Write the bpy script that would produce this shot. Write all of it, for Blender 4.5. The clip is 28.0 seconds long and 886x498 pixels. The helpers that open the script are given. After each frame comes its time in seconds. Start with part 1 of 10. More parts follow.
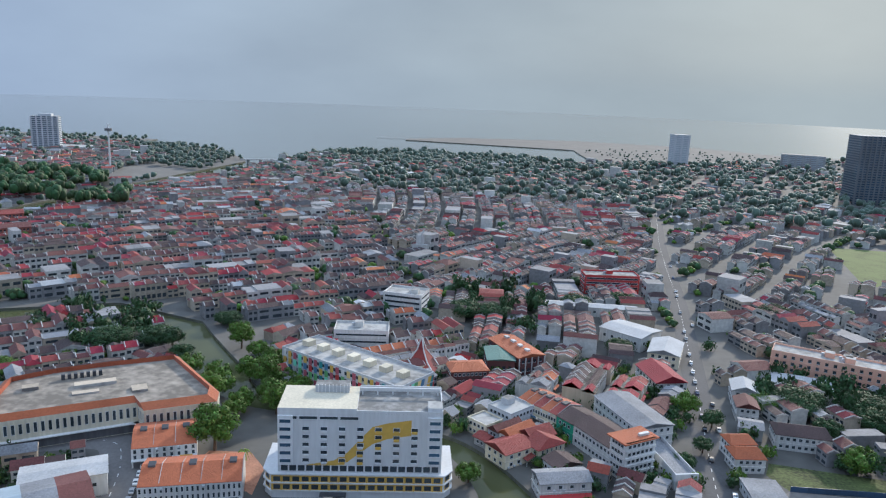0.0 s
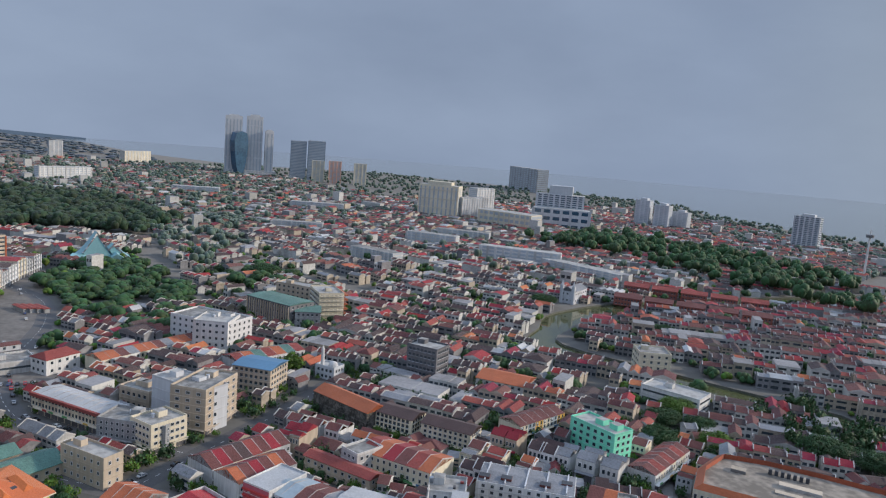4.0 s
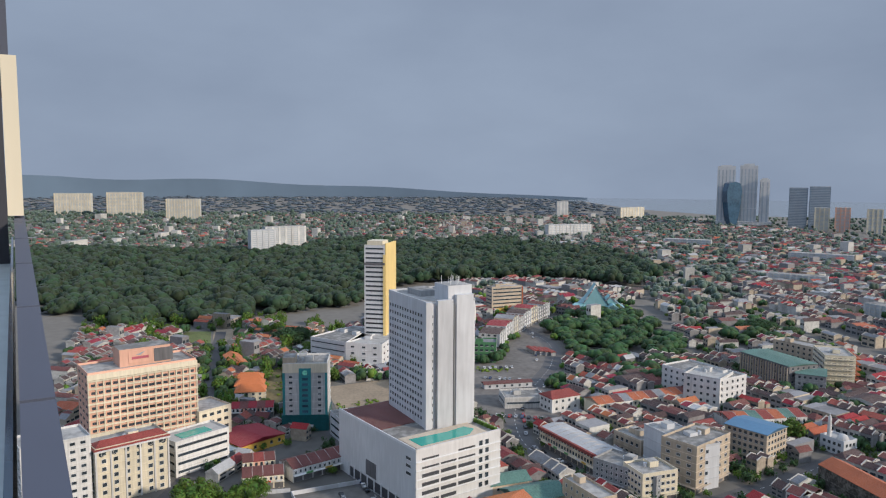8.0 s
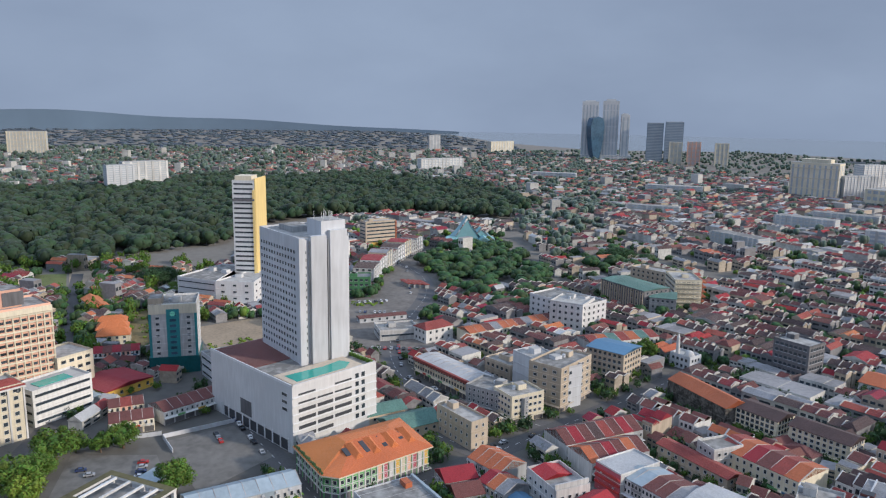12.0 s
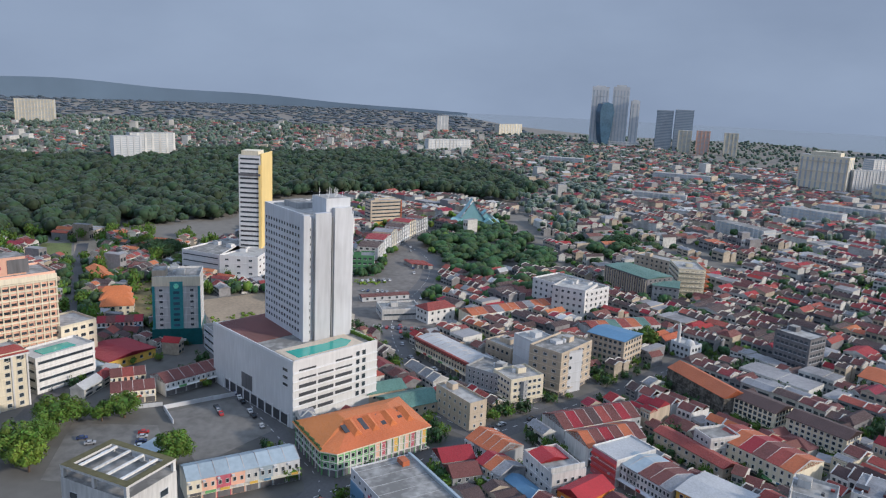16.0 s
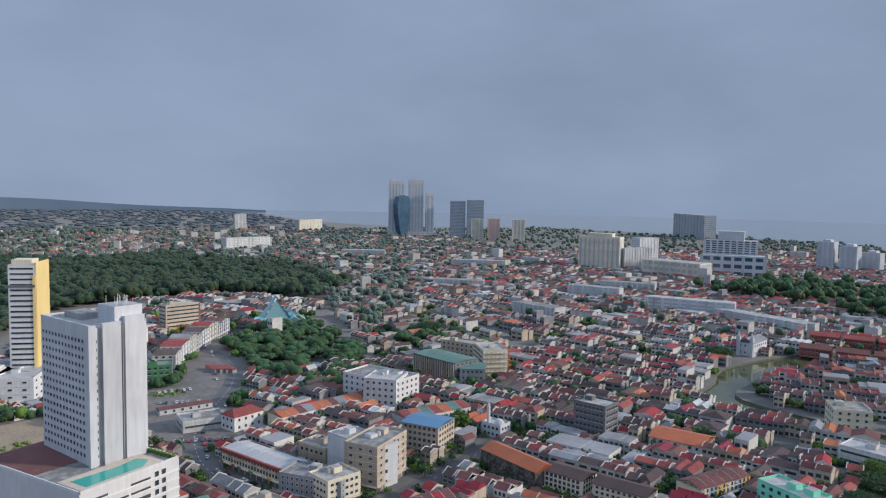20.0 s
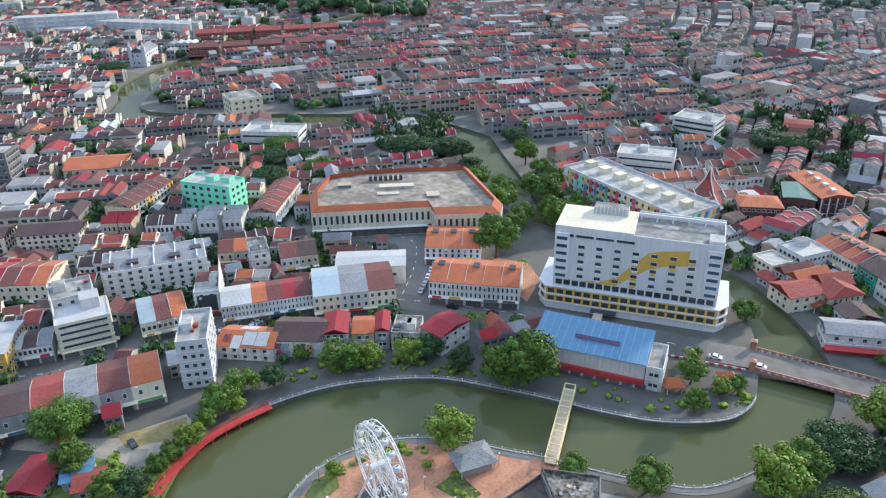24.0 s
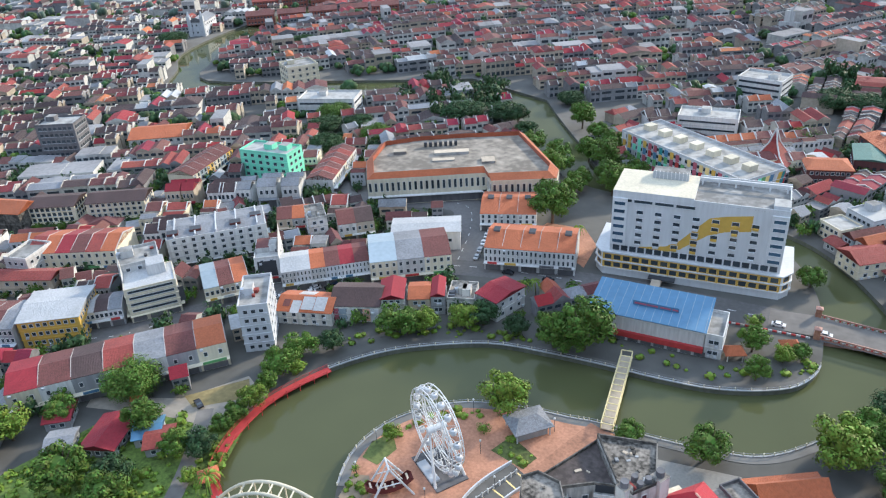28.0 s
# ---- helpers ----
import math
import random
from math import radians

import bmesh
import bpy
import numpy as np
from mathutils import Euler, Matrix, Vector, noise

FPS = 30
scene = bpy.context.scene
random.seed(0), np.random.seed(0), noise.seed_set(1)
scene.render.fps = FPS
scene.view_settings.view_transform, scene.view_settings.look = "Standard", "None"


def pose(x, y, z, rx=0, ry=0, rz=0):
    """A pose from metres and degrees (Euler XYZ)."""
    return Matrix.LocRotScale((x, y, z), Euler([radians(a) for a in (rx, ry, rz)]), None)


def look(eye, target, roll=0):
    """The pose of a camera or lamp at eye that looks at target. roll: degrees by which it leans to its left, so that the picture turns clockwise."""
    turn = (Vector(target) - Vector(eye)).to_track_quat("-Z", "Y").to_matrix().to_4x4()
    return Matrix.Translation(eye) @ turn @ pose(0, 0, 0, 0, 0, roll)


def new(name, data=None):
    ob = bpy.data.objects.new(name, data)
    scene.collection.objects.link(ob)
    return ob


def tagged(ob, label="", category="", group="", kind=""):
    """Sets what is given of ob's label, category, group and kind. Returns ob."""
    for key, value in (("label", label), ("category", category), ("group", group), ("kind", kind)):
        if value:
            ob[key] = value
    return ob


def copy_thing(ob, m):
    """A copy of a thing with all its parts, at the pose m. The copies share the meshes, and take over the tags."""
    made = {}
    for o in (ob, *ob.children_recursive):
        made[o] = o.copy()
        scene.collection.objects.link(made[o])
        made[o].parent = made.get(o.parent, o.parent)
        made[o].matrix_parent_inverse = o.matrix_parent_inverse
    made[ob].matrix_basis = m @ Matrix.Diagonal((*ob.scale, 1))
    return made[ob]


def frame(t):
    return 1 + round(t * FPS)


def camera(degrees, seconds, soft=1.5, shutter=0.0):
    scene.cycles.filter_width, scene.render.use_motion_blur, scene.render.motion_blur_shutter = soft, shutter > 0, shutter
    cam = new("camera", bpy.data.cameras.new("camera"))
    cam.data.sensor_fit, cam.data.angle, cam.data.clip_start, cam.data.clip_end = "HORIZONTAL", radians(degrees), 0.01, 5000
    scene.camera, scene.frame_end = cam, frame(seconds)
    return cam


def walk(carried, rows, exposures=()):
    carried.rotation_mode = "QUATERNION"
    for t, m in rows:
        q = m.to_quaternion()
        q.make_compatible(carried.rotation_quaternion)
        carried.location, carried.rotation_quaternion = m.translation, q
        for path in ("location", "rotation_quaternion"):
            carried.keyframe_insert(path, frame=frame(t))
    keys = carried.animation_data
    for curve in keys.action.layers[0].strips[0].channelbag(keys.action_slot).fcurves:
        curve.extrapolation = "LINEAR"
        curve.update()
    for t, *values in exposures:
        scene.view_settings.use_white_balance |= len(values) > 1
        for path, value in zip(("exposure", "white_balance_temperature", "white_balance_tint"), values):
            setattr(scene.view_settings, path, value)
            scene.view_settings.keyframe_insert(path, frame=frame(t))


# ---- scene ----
# The camera is turned about at arm's length on a high terrace.
EYE, ARM = 140.0, 0.45
cam = camera(61.55, 28.0, 1.2)
# seconds, yaw to the left, pitch up, roll
ROWS = [
    (0.0, -0.09, -12.34, 2.33),
    (0.5, -11.13, -13.55, 2.10),
    (1.0, -18.03, -13.73, 2.05),
    (1.5, -22.62, -12.42, 2.50),
    (2.0, -24.69, -9.45, 3.20),
    (2.5, -17.07, -7.35, 3.57),
    (3.0, 8.02, -7.75, 3.39),
    (3.5, 34.54, -7.69, 4.64),
    (4.0, 54.01, -8.09, 4.64),
    (4.5, 66.28, -7.98, 3.56),
    (6.5, 85.62, -7.18, 0.63),
    (7.0, 86.69, -7.23, 0.54),
    (7.5, 88.61, -6.72, 0.51),
    (8.0, 90.94, -5.67, 0.35),
    (8.5, 92.94, -4.03, 0.33),
    (9.0, 93.64, -2.50, 0.40),
    (9.5, 92.97, -0.98, 0.57),
    (10.0, 90.33, -0.84, 0.76),
    (10.5, 86.68, -3.49, 0.49),
    (11.0, 83.99, -6.41, 0.36),
    (11.5, 82.23, -8.72, 0.54),
    (12.0, 81.08, -10.61, 0.88),
    (12.5, 80.60, -11.85, 1.27),
    (13.0, 80.61, -12.58, 1.61),
    (13.5, 80.87, -12.83, 1.85),
    (15.5, 81.46, -12.23, 2.62),
    (16.0, 81.37, -12.06, 2.68),
    (16.5, 81.28, -11.94, 2.68),
    (17.0, 81.19, -11.69, 2.68),
    (17.5, 80.96, -11.05, 2.63),
    (18.0, 80.35, -9.50, 2.46),
    (18.5, 79.13, -7.48, 2.06),
    (19.0, 76.88, -5.63, 1.67),
    (19.5, 73.31, -3.83, 0.98),
    (20.0, 66.57, -4.43, 0.97),
    (20.5, 52.31, -7.68, 1.34),
    (21.0, 38.16, -11.13, 0.26),
    (21.5, 30.05, -14.40, -0.75),
    (22.0, 25.40, -17.39, -1.18),
    (22.5, 23.05, -19.52, -1.11),
    (24.5, 22.45, -28.91, -1.19),
    (25.0, 22.39, -31.48, -1.06),
    (25.5, 22.23, -33.39, -0.82),
    (26.0, 22.13, -34.63, -0.72),
    (26.5, 22.19, -34.86, -0.80),
    (27.0, 22.84, -34.01, -1.29),
    (27.5, 24.40, -32.09, -1.94),
    (28.0, 27.23, -28.78, -3.42),
]


def stance(yaw, pitch, roll):
    a = radians(yaw)
    return pose(-ARM * math.sin(a), ARM * math.cos(a), EYE, 90 + pitch, 0, yaw) @ pose(0, 0, 0, 0, 0, roll)


# the phone's own exposure and white balance drift as it is turned and tipped
TONE = [(0.0, 0.36, 5450, 9), (1.5, 0.36, 5450, 9), (3.0, 0.04, 5550, 10), (4.0, -0.04, 5700, 12), (7.0, 0.0, 5820, 12), (9.0, -0.1, 5850, 11), (10.0, -0.12, 5850, 11), (11.0, -0.02, 5750, 12), (13.0, 0.02, 5600, 12), (18.0, 0.0, 5600, 12), (20.0, -0.04, 5560, 12), (21.0, 0.2, 5600, 10), (22.0, 0.5, 5520, 8), (25.0, 0.74, 5650, 8), (28.0, 0.74, 5650, 8)]
walk(cam, [(t, stance(yaw, pitch, roll)) for t, yaw, pitch, roll in ROWS], TONE)
# ---- world, sun and exposure ----
SUN_AZ, SUN_EL = radians(-29), radians(21)     # to the left of +y, above the horizon
scene.view_settings.exposure = 0.0
world = bpy.data.worlds.new("hazy_sky")
scene.world = world
world.use_nodes = True
wn, wl = world.node_tree.nodes, world.node_tree.links
wn.clear()
out = wn.new("ShaderNodeOutputWorld")
bg = wn.new("ShaderNodeBackground")
sky = wn.new("ShaderNodeTexSky")
sky.sky_type, sky.sun_disc = "NISHITA", False
sky.sun_elevation, sky.sun_rotation = SUN_EL, -SUN_AZ
sky.air_density, sky.dust_density, sky.ozone_density = 1.0, 4.0, 2.0
gen = wn.new("ShaderNodeTexCoord")
# an even deck of grey cloud, torn a little, over the clear sky
stretch = wn.new("ShaderNodeMapping")
stretch.inputs["Scale"].default_value = (1.3, 1.3, 3.2)
cloud = wn.new("ShaderNodeTexNoise")
cloud.inputs["Scale"].default_value, cloud.inputs["Detail"].default_value, cloud.inputs["Roughness"].default_value = 1.9, 6.0, 0.5
ramp = wn.new("ShaderNodeValToRGB")
ramp.color_ramp.elements[0].position, ramp.color_ramp.elements[1].position = 0.32, 0.7
ramp.color_ramp.elements[0].color, ramp.color_ramp.elements[1].color = (2.95, 3.42, 4.15, 1), (3.75, 4.3, 5.05, 1)
mix = wn.new("ShaderNodeMixRGB")
mix.inputs["Fac"].default_value = 0.975
wl.new(gen.outputs["Generated"], stretch.inputs["Vector"])
wl.new(stretch.outputs["Vector"], cloud.inputs["Vector"])
wl.new(cloud.outputs["Fac"], ramp.inputs["Fac"])
wl.new(sky.outputs["Color"], mix.inputs["Color1"])
wl.new(ramp.outputs["Color"], mix.inputs["Color2"])
# an overcast sky is some three times as bright overhead as at the horizon
axes, climb, gain = wn.new("ShaderNodeSeparateXYZ"), wn.new("ShaderNodeMapRange"), wn.new("ShaderNodeMixRGB")
climb.inputs["From Min"].default_value, climb.inputs["From Max"].default_value = 0.34, 1.0
climb.inputs["To Min"].default_value, climb.inputs["To Max"].default_value = 1.0, 2.7
gain.blend_type, gain.inputs["Fac"].default_value = "MULTIPLY", 1.0
wl.new(gen.outputs["Generated"], axes.inputs["Vector"])
wl.new(axes.outputs["Z"], climb.inputs["Value"])
wl.new(mix.outputs["Color"], gain.inputs["Color1"])
wl.new(climb.outputs["Result"], gain.inputs["Color2"])
# the haze is warmer towards the sun
side, near_sun, warm = wn.new("ShaderNodeVectorMath"), wn.new("ShaderNodeMapRange"), wn.new("ShaderNodeMixRGB")
side.operation, side.inputs[1].default_value = "DOT_PRODUCT", (-math.sin(SUN_AZ), math.cos(SUN_AZ), 0.0)
near_sun.inputs["From Min"].default_value, near_sun.inputs["From Max"].default_value = 0.45, 1.0
warm.blend_type, warm.inputs["Color2"].default_value = "MULTIPLY", (1.08, 1.0, 0.79, 1)
wl.new(gen.outputs["Generated"], side.inputs[0])
wl.new(side.outputs["Value"], near_sun.inputs["Value"])
wl.new(near_sun.outputs["Result"], warm.inputs["Fac"])
wl.new(gain.outputs["Color"], warm.inputs["Color1"])
wl.new(warm.outputs["Color"], bg.inputs["Color"])
wl.new(bg.outputs["Background"], out.inputs["Surface"])
bg.inputs["Strength"].default_value = 0.09

sun_data = bpy.data.lights.new("sun", "SUN")
sun_data.energy, sun_data.angle, sun_data.color = 3.5, radians(4), (1.0, 0.82, 0.61)
sun = new("sun", sun_data)
to_sun = Vector((-math.sin(SUN_AZ) * math.cos(SUN_EL), math.cos(SUN_AZ) * math.cos(SUN_EL), math.sin(SUN_EL)))
sun.matrix_world = look(to_sun * 900, (0, 0, 0))


# ---- materials ----
def material(name, color, rough=0.7, metal=0.0, vary=0.25, grain=0.6, stain=0.06, bump=0.0, per="object", spec=0.4, streak=False, hue=0.0, haze_sheen=0.03, span=(0.85, 1.65)):
    """A painted or mineral surface: base colour, stains of several metres, fine grain, and a shift from piece to piece."""
    mat = bpy.data.materials.new(name)
    mat.use_nodes = True
    n, l = mat.node_tree.nodes, mat.node_tree.links
    b = n["Principled BSDF"]
    b.inputs["Roughness"].default_value, b.inputs["Metallic"].default_value = rough, metal
    b.inputs["Specular IOR Level"].default_value = spec
    # sheen imitates haze: it pales surfaces seen far off at grazing angles
    b.inputs["Sheen Weight"].default_value, b.inputs["Sheen Roughness"].default_value = haze_sheen, 0.6
    tc = n.new("ShaderNodeNewGeometry")
    big, fine = n.new("ShaderNodeTexNoise"), n.new("ShaderNodeTexNoise")
    big.inputs["Scale"].default_value, big.inputs["Detail"].default_value = stain, 5.0
    fine.inputs["Scale"].default_value, fine.inputs["Detail"].default_value = grain, 3.0
    src = tc.outputs["Position"]
    if streak:  # rain streaks run down
        mp = n.new("ShaderNodeMapping")
        mp.inputs["Scale"].default_value = (1, 1, 0.12)
        l.new(src, mp.inputs["Vector"])
        l.new(mp.outputs["Vector"], fine.inputs["Vector"])
    else:
        l.new(src, fine.inputs["Vector"])
    l.new(src, big.inputs["Vector"])
    add = n.new("ShaderNodeMath")
    l.new(big.outputs["Fac"], add.inputs[0])
    l.new(fine.outputs["Fac"], add.inputs[1])
    rnd = n.new("ShaderNodeObjectInfo").outputs["Random"] if per == "object" else tc.outputs["Random Per Island"]
    add2 = n.new("ShaderNodeMath")
    add2.operation = "MULTIPLY_ADD"
    l.new(rnd, add2.inputs[0])
    add2.inputs[1].default_value = 0.5
    l.new(add.outputs[0], add2.inputs[2])
    rng = n.new("ShaderNodeMapRange")
    rng.inputs["From Min"].default_value, rng.inputs["From Max"].default_value = span
    rng.inputs["To Min"].default_value, rng.inputs["To Max"].default_value = 1 - vary, 1 + vary * 0.6
    l.new(add2.outputs[0], rng.inputs["Value"])
    hs = n.new("ShaderNodeHueSaturation")
    hs.inputs["Color"].default_value = (*color, 1)
    l.new(rng.outputs["Result"], hs.inputs["Value"])
    if hue:
        hr = n.new("ShaderNodeMapRange")
        hr.inputs["To Min"].default_value, hr.inputs["To Max"].default_value = 0.5 - hue, 0.5 + hue
        l.new(rnd, hr.inputs["Value"])
        l.new(hr.outputs["Result"], hs.inputs["Hue"])
    l.new(hs.outputs["Color"], b.inputs["Base Color"])
    if bump:
        bp = n.new("ShaderNodeBump")
        bp.inputs["Strength"].default_value, bp.inputs["Distance"].default_value = bump, 0.1
        l.new(fine.outputs["Fac"], bp.inputs["Height"])
        l.new(bp.outputs["Normal"], b.inputs["Normal"])
    return mat


def glass(name, color, rough=0.12):
    mat = material(name, color, rough, 0.0, 0.5, 0.2, 0.05, spec=0.7)
    return mat


def roofing(name, color, pitch=0.55, vary=0.45, rough=0.8, hue=0.012, per="island", haze_sheen=0.09):
    """Roof tiles or corrugated sheet: ribs across, patches of new and old courses."""
    mat = material(name, color, rough, 0, vary, 1.4, 0.09, per=per, spec=0.25, hue=hue, haze_sheen=haze_sheen)
    n, l = mat.node_tree.nodes, mat.node_tree.links
    w = n.new("ShaderNodeTexWave")
    w.inputs["Scale"].default_value, w.inputs["Distortion"].default_value = 1 / pitch, 0.4
    tc = n.new("ShaderNodeTexCoord")
    l.new(tc.outputs["Object"], w.inputs["Vector"])
    bp = n.new("ShaderNodeBump")
    bp.inputs["Strength"].default_value, bp.inputs["Distance"].default_value = 0.5, 0.12
    l.new(w.outputs["Fac"], bp.inputs["Height"])
    l.new(bp.outputs["Normal"], n["Principled BSDF"].inputs["Normal"])
    return mat


WHITE = material("white_render", (0.62, 0.62, 0.61), 0.75, vary=0.34, streak=True, grain=1.2)
BRIGHT = material("fresh_white_paint", (0.67, 0.68, 0.69), 0.7, vary=0.16, streak=True, grain=1.0)
CREAM = material("cream_render", (0.68, 0.62, 0.48), 0.75, vary=0.25, streak=True, grain=1.2)
YELLOW = material("yellow_render", (0.85, 0.66, 0.28), 0.7, vary=0.12, streak=True)
PEACH = material("peach_render", (0.72, 0.43, 0.32), 0.75, vary=0.18, streak=True)
PALE = material("pale_grey_render", (0.55, 0.57, 0.6), 0.75, vary=0.2, streak=True)
GREY = material("grey_concrete", (0.36, 0.37, 0.38), 0.85, vary=0.35, streak=True)
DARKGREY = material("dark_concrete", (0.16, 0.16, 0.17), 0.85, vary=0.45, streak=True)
BUFF = material("buff_render", (0.52, 0.44, 0.34), 0.8, vary=0.3, streak=True)
TEAL = material("teal_cladding", (0.04, 0.25, 0.27), 0.4, vary=0.2)
MINT = material("mint_render", (0.25, 0.72, 0.52), 0.7, vary=0.18, streak=True)
PINK = material("pink_render", (0.44, 0.11, 0.15), 0.7, vary=0.2)
RED = material("red_paint", (0.5, 0.05, 0.05), 0.6, vary=0.25)
LEAFGREEN = material("green_paint", (0.16, 0.42, 0.16), 0.7, vary=0.3)
BLUE = material("blue_sheet_roof", (0.1, 0.22, 0.36), 0.5, vary=0.18)
SKYBLUE = material("pale_blue_sheet_roof", (0.33, 0.4, 0.45), 0.5, vary=0.2)
OCHRE = material("ochre_paint", (0.66, 0.42, 0.08), 0.7, vary=0.15)
WINDOW = glass("dark_window_glass", (0.045, 0.06, 0.075))
BLUEGLASS = glass("blue_tinted_glass", (0.05, 0.1, 0.16), 0.08)
SLAB = material("weathered_roof_slab", (0.34, 0.335, 0.32), 0.9, vary=0.5, grain=0.35, stain=0.12, span=(0.95, 1.5))
DARKSLAB = material("mouldy_roof_slab", (0.15, 0.14, 0.125), 0.9, vary=0.75, grain=0.9, stain=0.25, span=(1.0, 1.5))
GREENWALL = material("sea_green_render", (0.05, 0.34, 0.22), 0.8, vary=0.3, streak=True)
MAROONWALL = material("maroon_render", (0.12, 0.045, 0.045), 0.8, vary=0.35, streak=True)
ROADWAY = material("paler_grey_road", (0.16, 0.153, 0.15), 0.92, vary=0.3, grain=0.7, stain=0.04)
ASPHALT = material("asphalt", (0.098, 0.097, 0.1), 0.9, vary=0.3, grain=0.9, stain=0.03)
PAVING = material("paving", (0.24, 0.23, 0.21), 0.9, vary=0.25, grain=1.5)
BRICKPAVE = material("terracotta_paving", (0.4, 0.2, 0.125), 0.9, vary=0.45, grain=1.2, stain=0.2)
LUSH = material("lush_grass", (0.105, 0.155, 0.03), 0.95, vary=0.6, grain=0.9, stain=0.1, span=(0.95, 1.4))
GRASS = material("grass", (0.095, 0.118, 0.034), 0.95, vary=0.7, grain=0.8, stain=0.06, span=(0.95, 1.5))
DIRT = material("bare_earth", (0.33, 0.26, 0.18), 0.95, vary=0.35, grain=0.5, stain=0.05)
STEEL = material("white_steel", (0.75, 0.75, 0.74), 0.45, vary=0.08)
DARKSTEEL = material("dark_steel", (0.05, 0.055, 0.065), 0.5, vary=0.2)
RUBBER = material("tyre_rubber", (0.02, 0.02, 0.02), 0.9, vary=0.2)
TURQUOISE = material("pool_tiles", (0.05, 0.36, 0.29), 0.15, vary=0.15)
TILE_RED = roofing("red_clay_tiles", (0.28, 0.055, 0.048))
TILE_BROWN = roofing("brown_clay_tiles", (0.155, 0.054, 0.05))
TILE_DARK = roofing("blackened_clay_tiles", (0.08, 0.05, 0.05))
TILE_ORANGE = roofing("orange_clay_tiles", (0.44, 0.125, 0.055), vary=0.3)
TILE_MAROON = roofing("maroon_sheet_roof", (0.28, 0.022, 0.038), 0.8, vary=0.3)
TILE_BRIGHT = roofing("bright_orange_tiles", (0.58, 0.17, 0.055), vary=0.22)
SHEET_RED = roofing("bright_red_sheet_roof", (0.4, 0.03, 0.045), 0.6, vary=0.25)
MOSSY = material("mossy_quay_wall", (0.12, 0.125, 0.1), 0.95, vary=0.5, streak=True)
SHEET_GREY = roofing("grey_corrugated_sheet", (0.24, 0.25, 0.27), 0.9)
SHEET_WHITE = roofing("white_corrugated_sheet", (0.46, 0.47, 0.48), 0.9, vary=0.3)
SHEET_GREEN = roofing("green_sheet_roof", (0.11, 0.22, 0.19), 0.8)
BARK = material("bark", (0.12, 0.085, 0.06), 0.95, vary=0.4, bump=0.6)
F_WHITE = material("far_white_render", (0.52, 0.52, 0.5), 0.8, vary=0.4, per="island", haze_sheen=0.07)
F_CREAM = material("far_cream_render", (0.44, 0.38, 0.3), 0.8, vary=0.4, per="island", haze_sheen=0.07)
F_GREY = material("far_grey_render", (0.24, 0.24, 0.25), 0.85, vary=0.4, per="island", haze_sheen=0.07)


def leafy(name, color, haze_sheen=0.03):
    mat = material(name, color, 0.65, vary=0.55, grain=0.5, stain=0.05, per="island", spec=0.25, hue=0.03, haze_sheen=haze_sheen)
    return mat


LEAF = leafy("mid_green_leaves", (0.1, 0.175, 0.024))
LEAF_DARK = leafy("dark_green_leaves", (0.042, 0.088, 0.03))
LEAF_LIGHT = leafy("light_green_leaves", (0.17, 0.25, 0.03))
LEAF_FOREST = leafy("forest_leaves", (0.03, 0.056, 0.024), 0.06)
# leaf colour shifted to blue in place of haze far inland
LEAF_INLAND = leafy("haze_blue_leaves", (0.055, 0.085, 0.115), 0.15)
# distant leaves: haze is mixed into this paler green
LEAF_FAR = leafy("haze_paled_leaves", (0.07, 0.115, 0.08), 0.25)


def watery(name, color, rough, scale, height, ior=1.33):
    mat = bpy.data.materials.new(name)
    mat.use_nodes = True
    n, l = mat.node_tree.nodes, mat.node_tree.links
    b = n["Principled BSDF"]
    b.inputs["Roughness"].default_value, b.inputs["IOR"].default_value = rough, ior
    geo, t1, t2 = n.new("ShaderNodeNewGeometry"), n.new("ShaderNodeTexNoise"), n.new("ShaderNodeTexNoise")
    t1.inputs["Scale"].default_value, t1.inputs["Detail"].default_value = scale, 4.0
    t2.inputs["Scale"].default_value = 0.03
    l.new(geo.outputs["Position"], t1.inputs["Vector"])
    l.new(geo.outputs["Position"], t2.inputs["Vector"])
    rmp = n.new("ShaderNodeValToRGB")
    rmp.color_ramp.elements[0].color = (*[c * 0.8 for c in color], 1)
    rmp.color_ramp.elements[1].color = (*[c * 1.2 for c in color], 1)
    l.new(t2.outputs["Fac"], rmp.inputs["Fac"])
    l.new(rmp.outputs["Color"], b.inputs["Base Color"])
    bp = n.new("ShaderNodeBump")
    bp.inputs["Strength"].default_value, bp.inputs["Distance"].default_value = 0.5, height
    l.new(t1.outputs["Fac"], bp.inputs["Height"])
    l.new(bp.outputs["Normal"], b.inputs["Normal"])
    return mat


RIVER = watery("river_water", (0.085, 0.092, 0.042), 0.06, 0.8, 0.012)
SEA = watery("sea_water", (0.16, 0.18, 0.175), 0.093, 0.15, 0.2, 1.33)


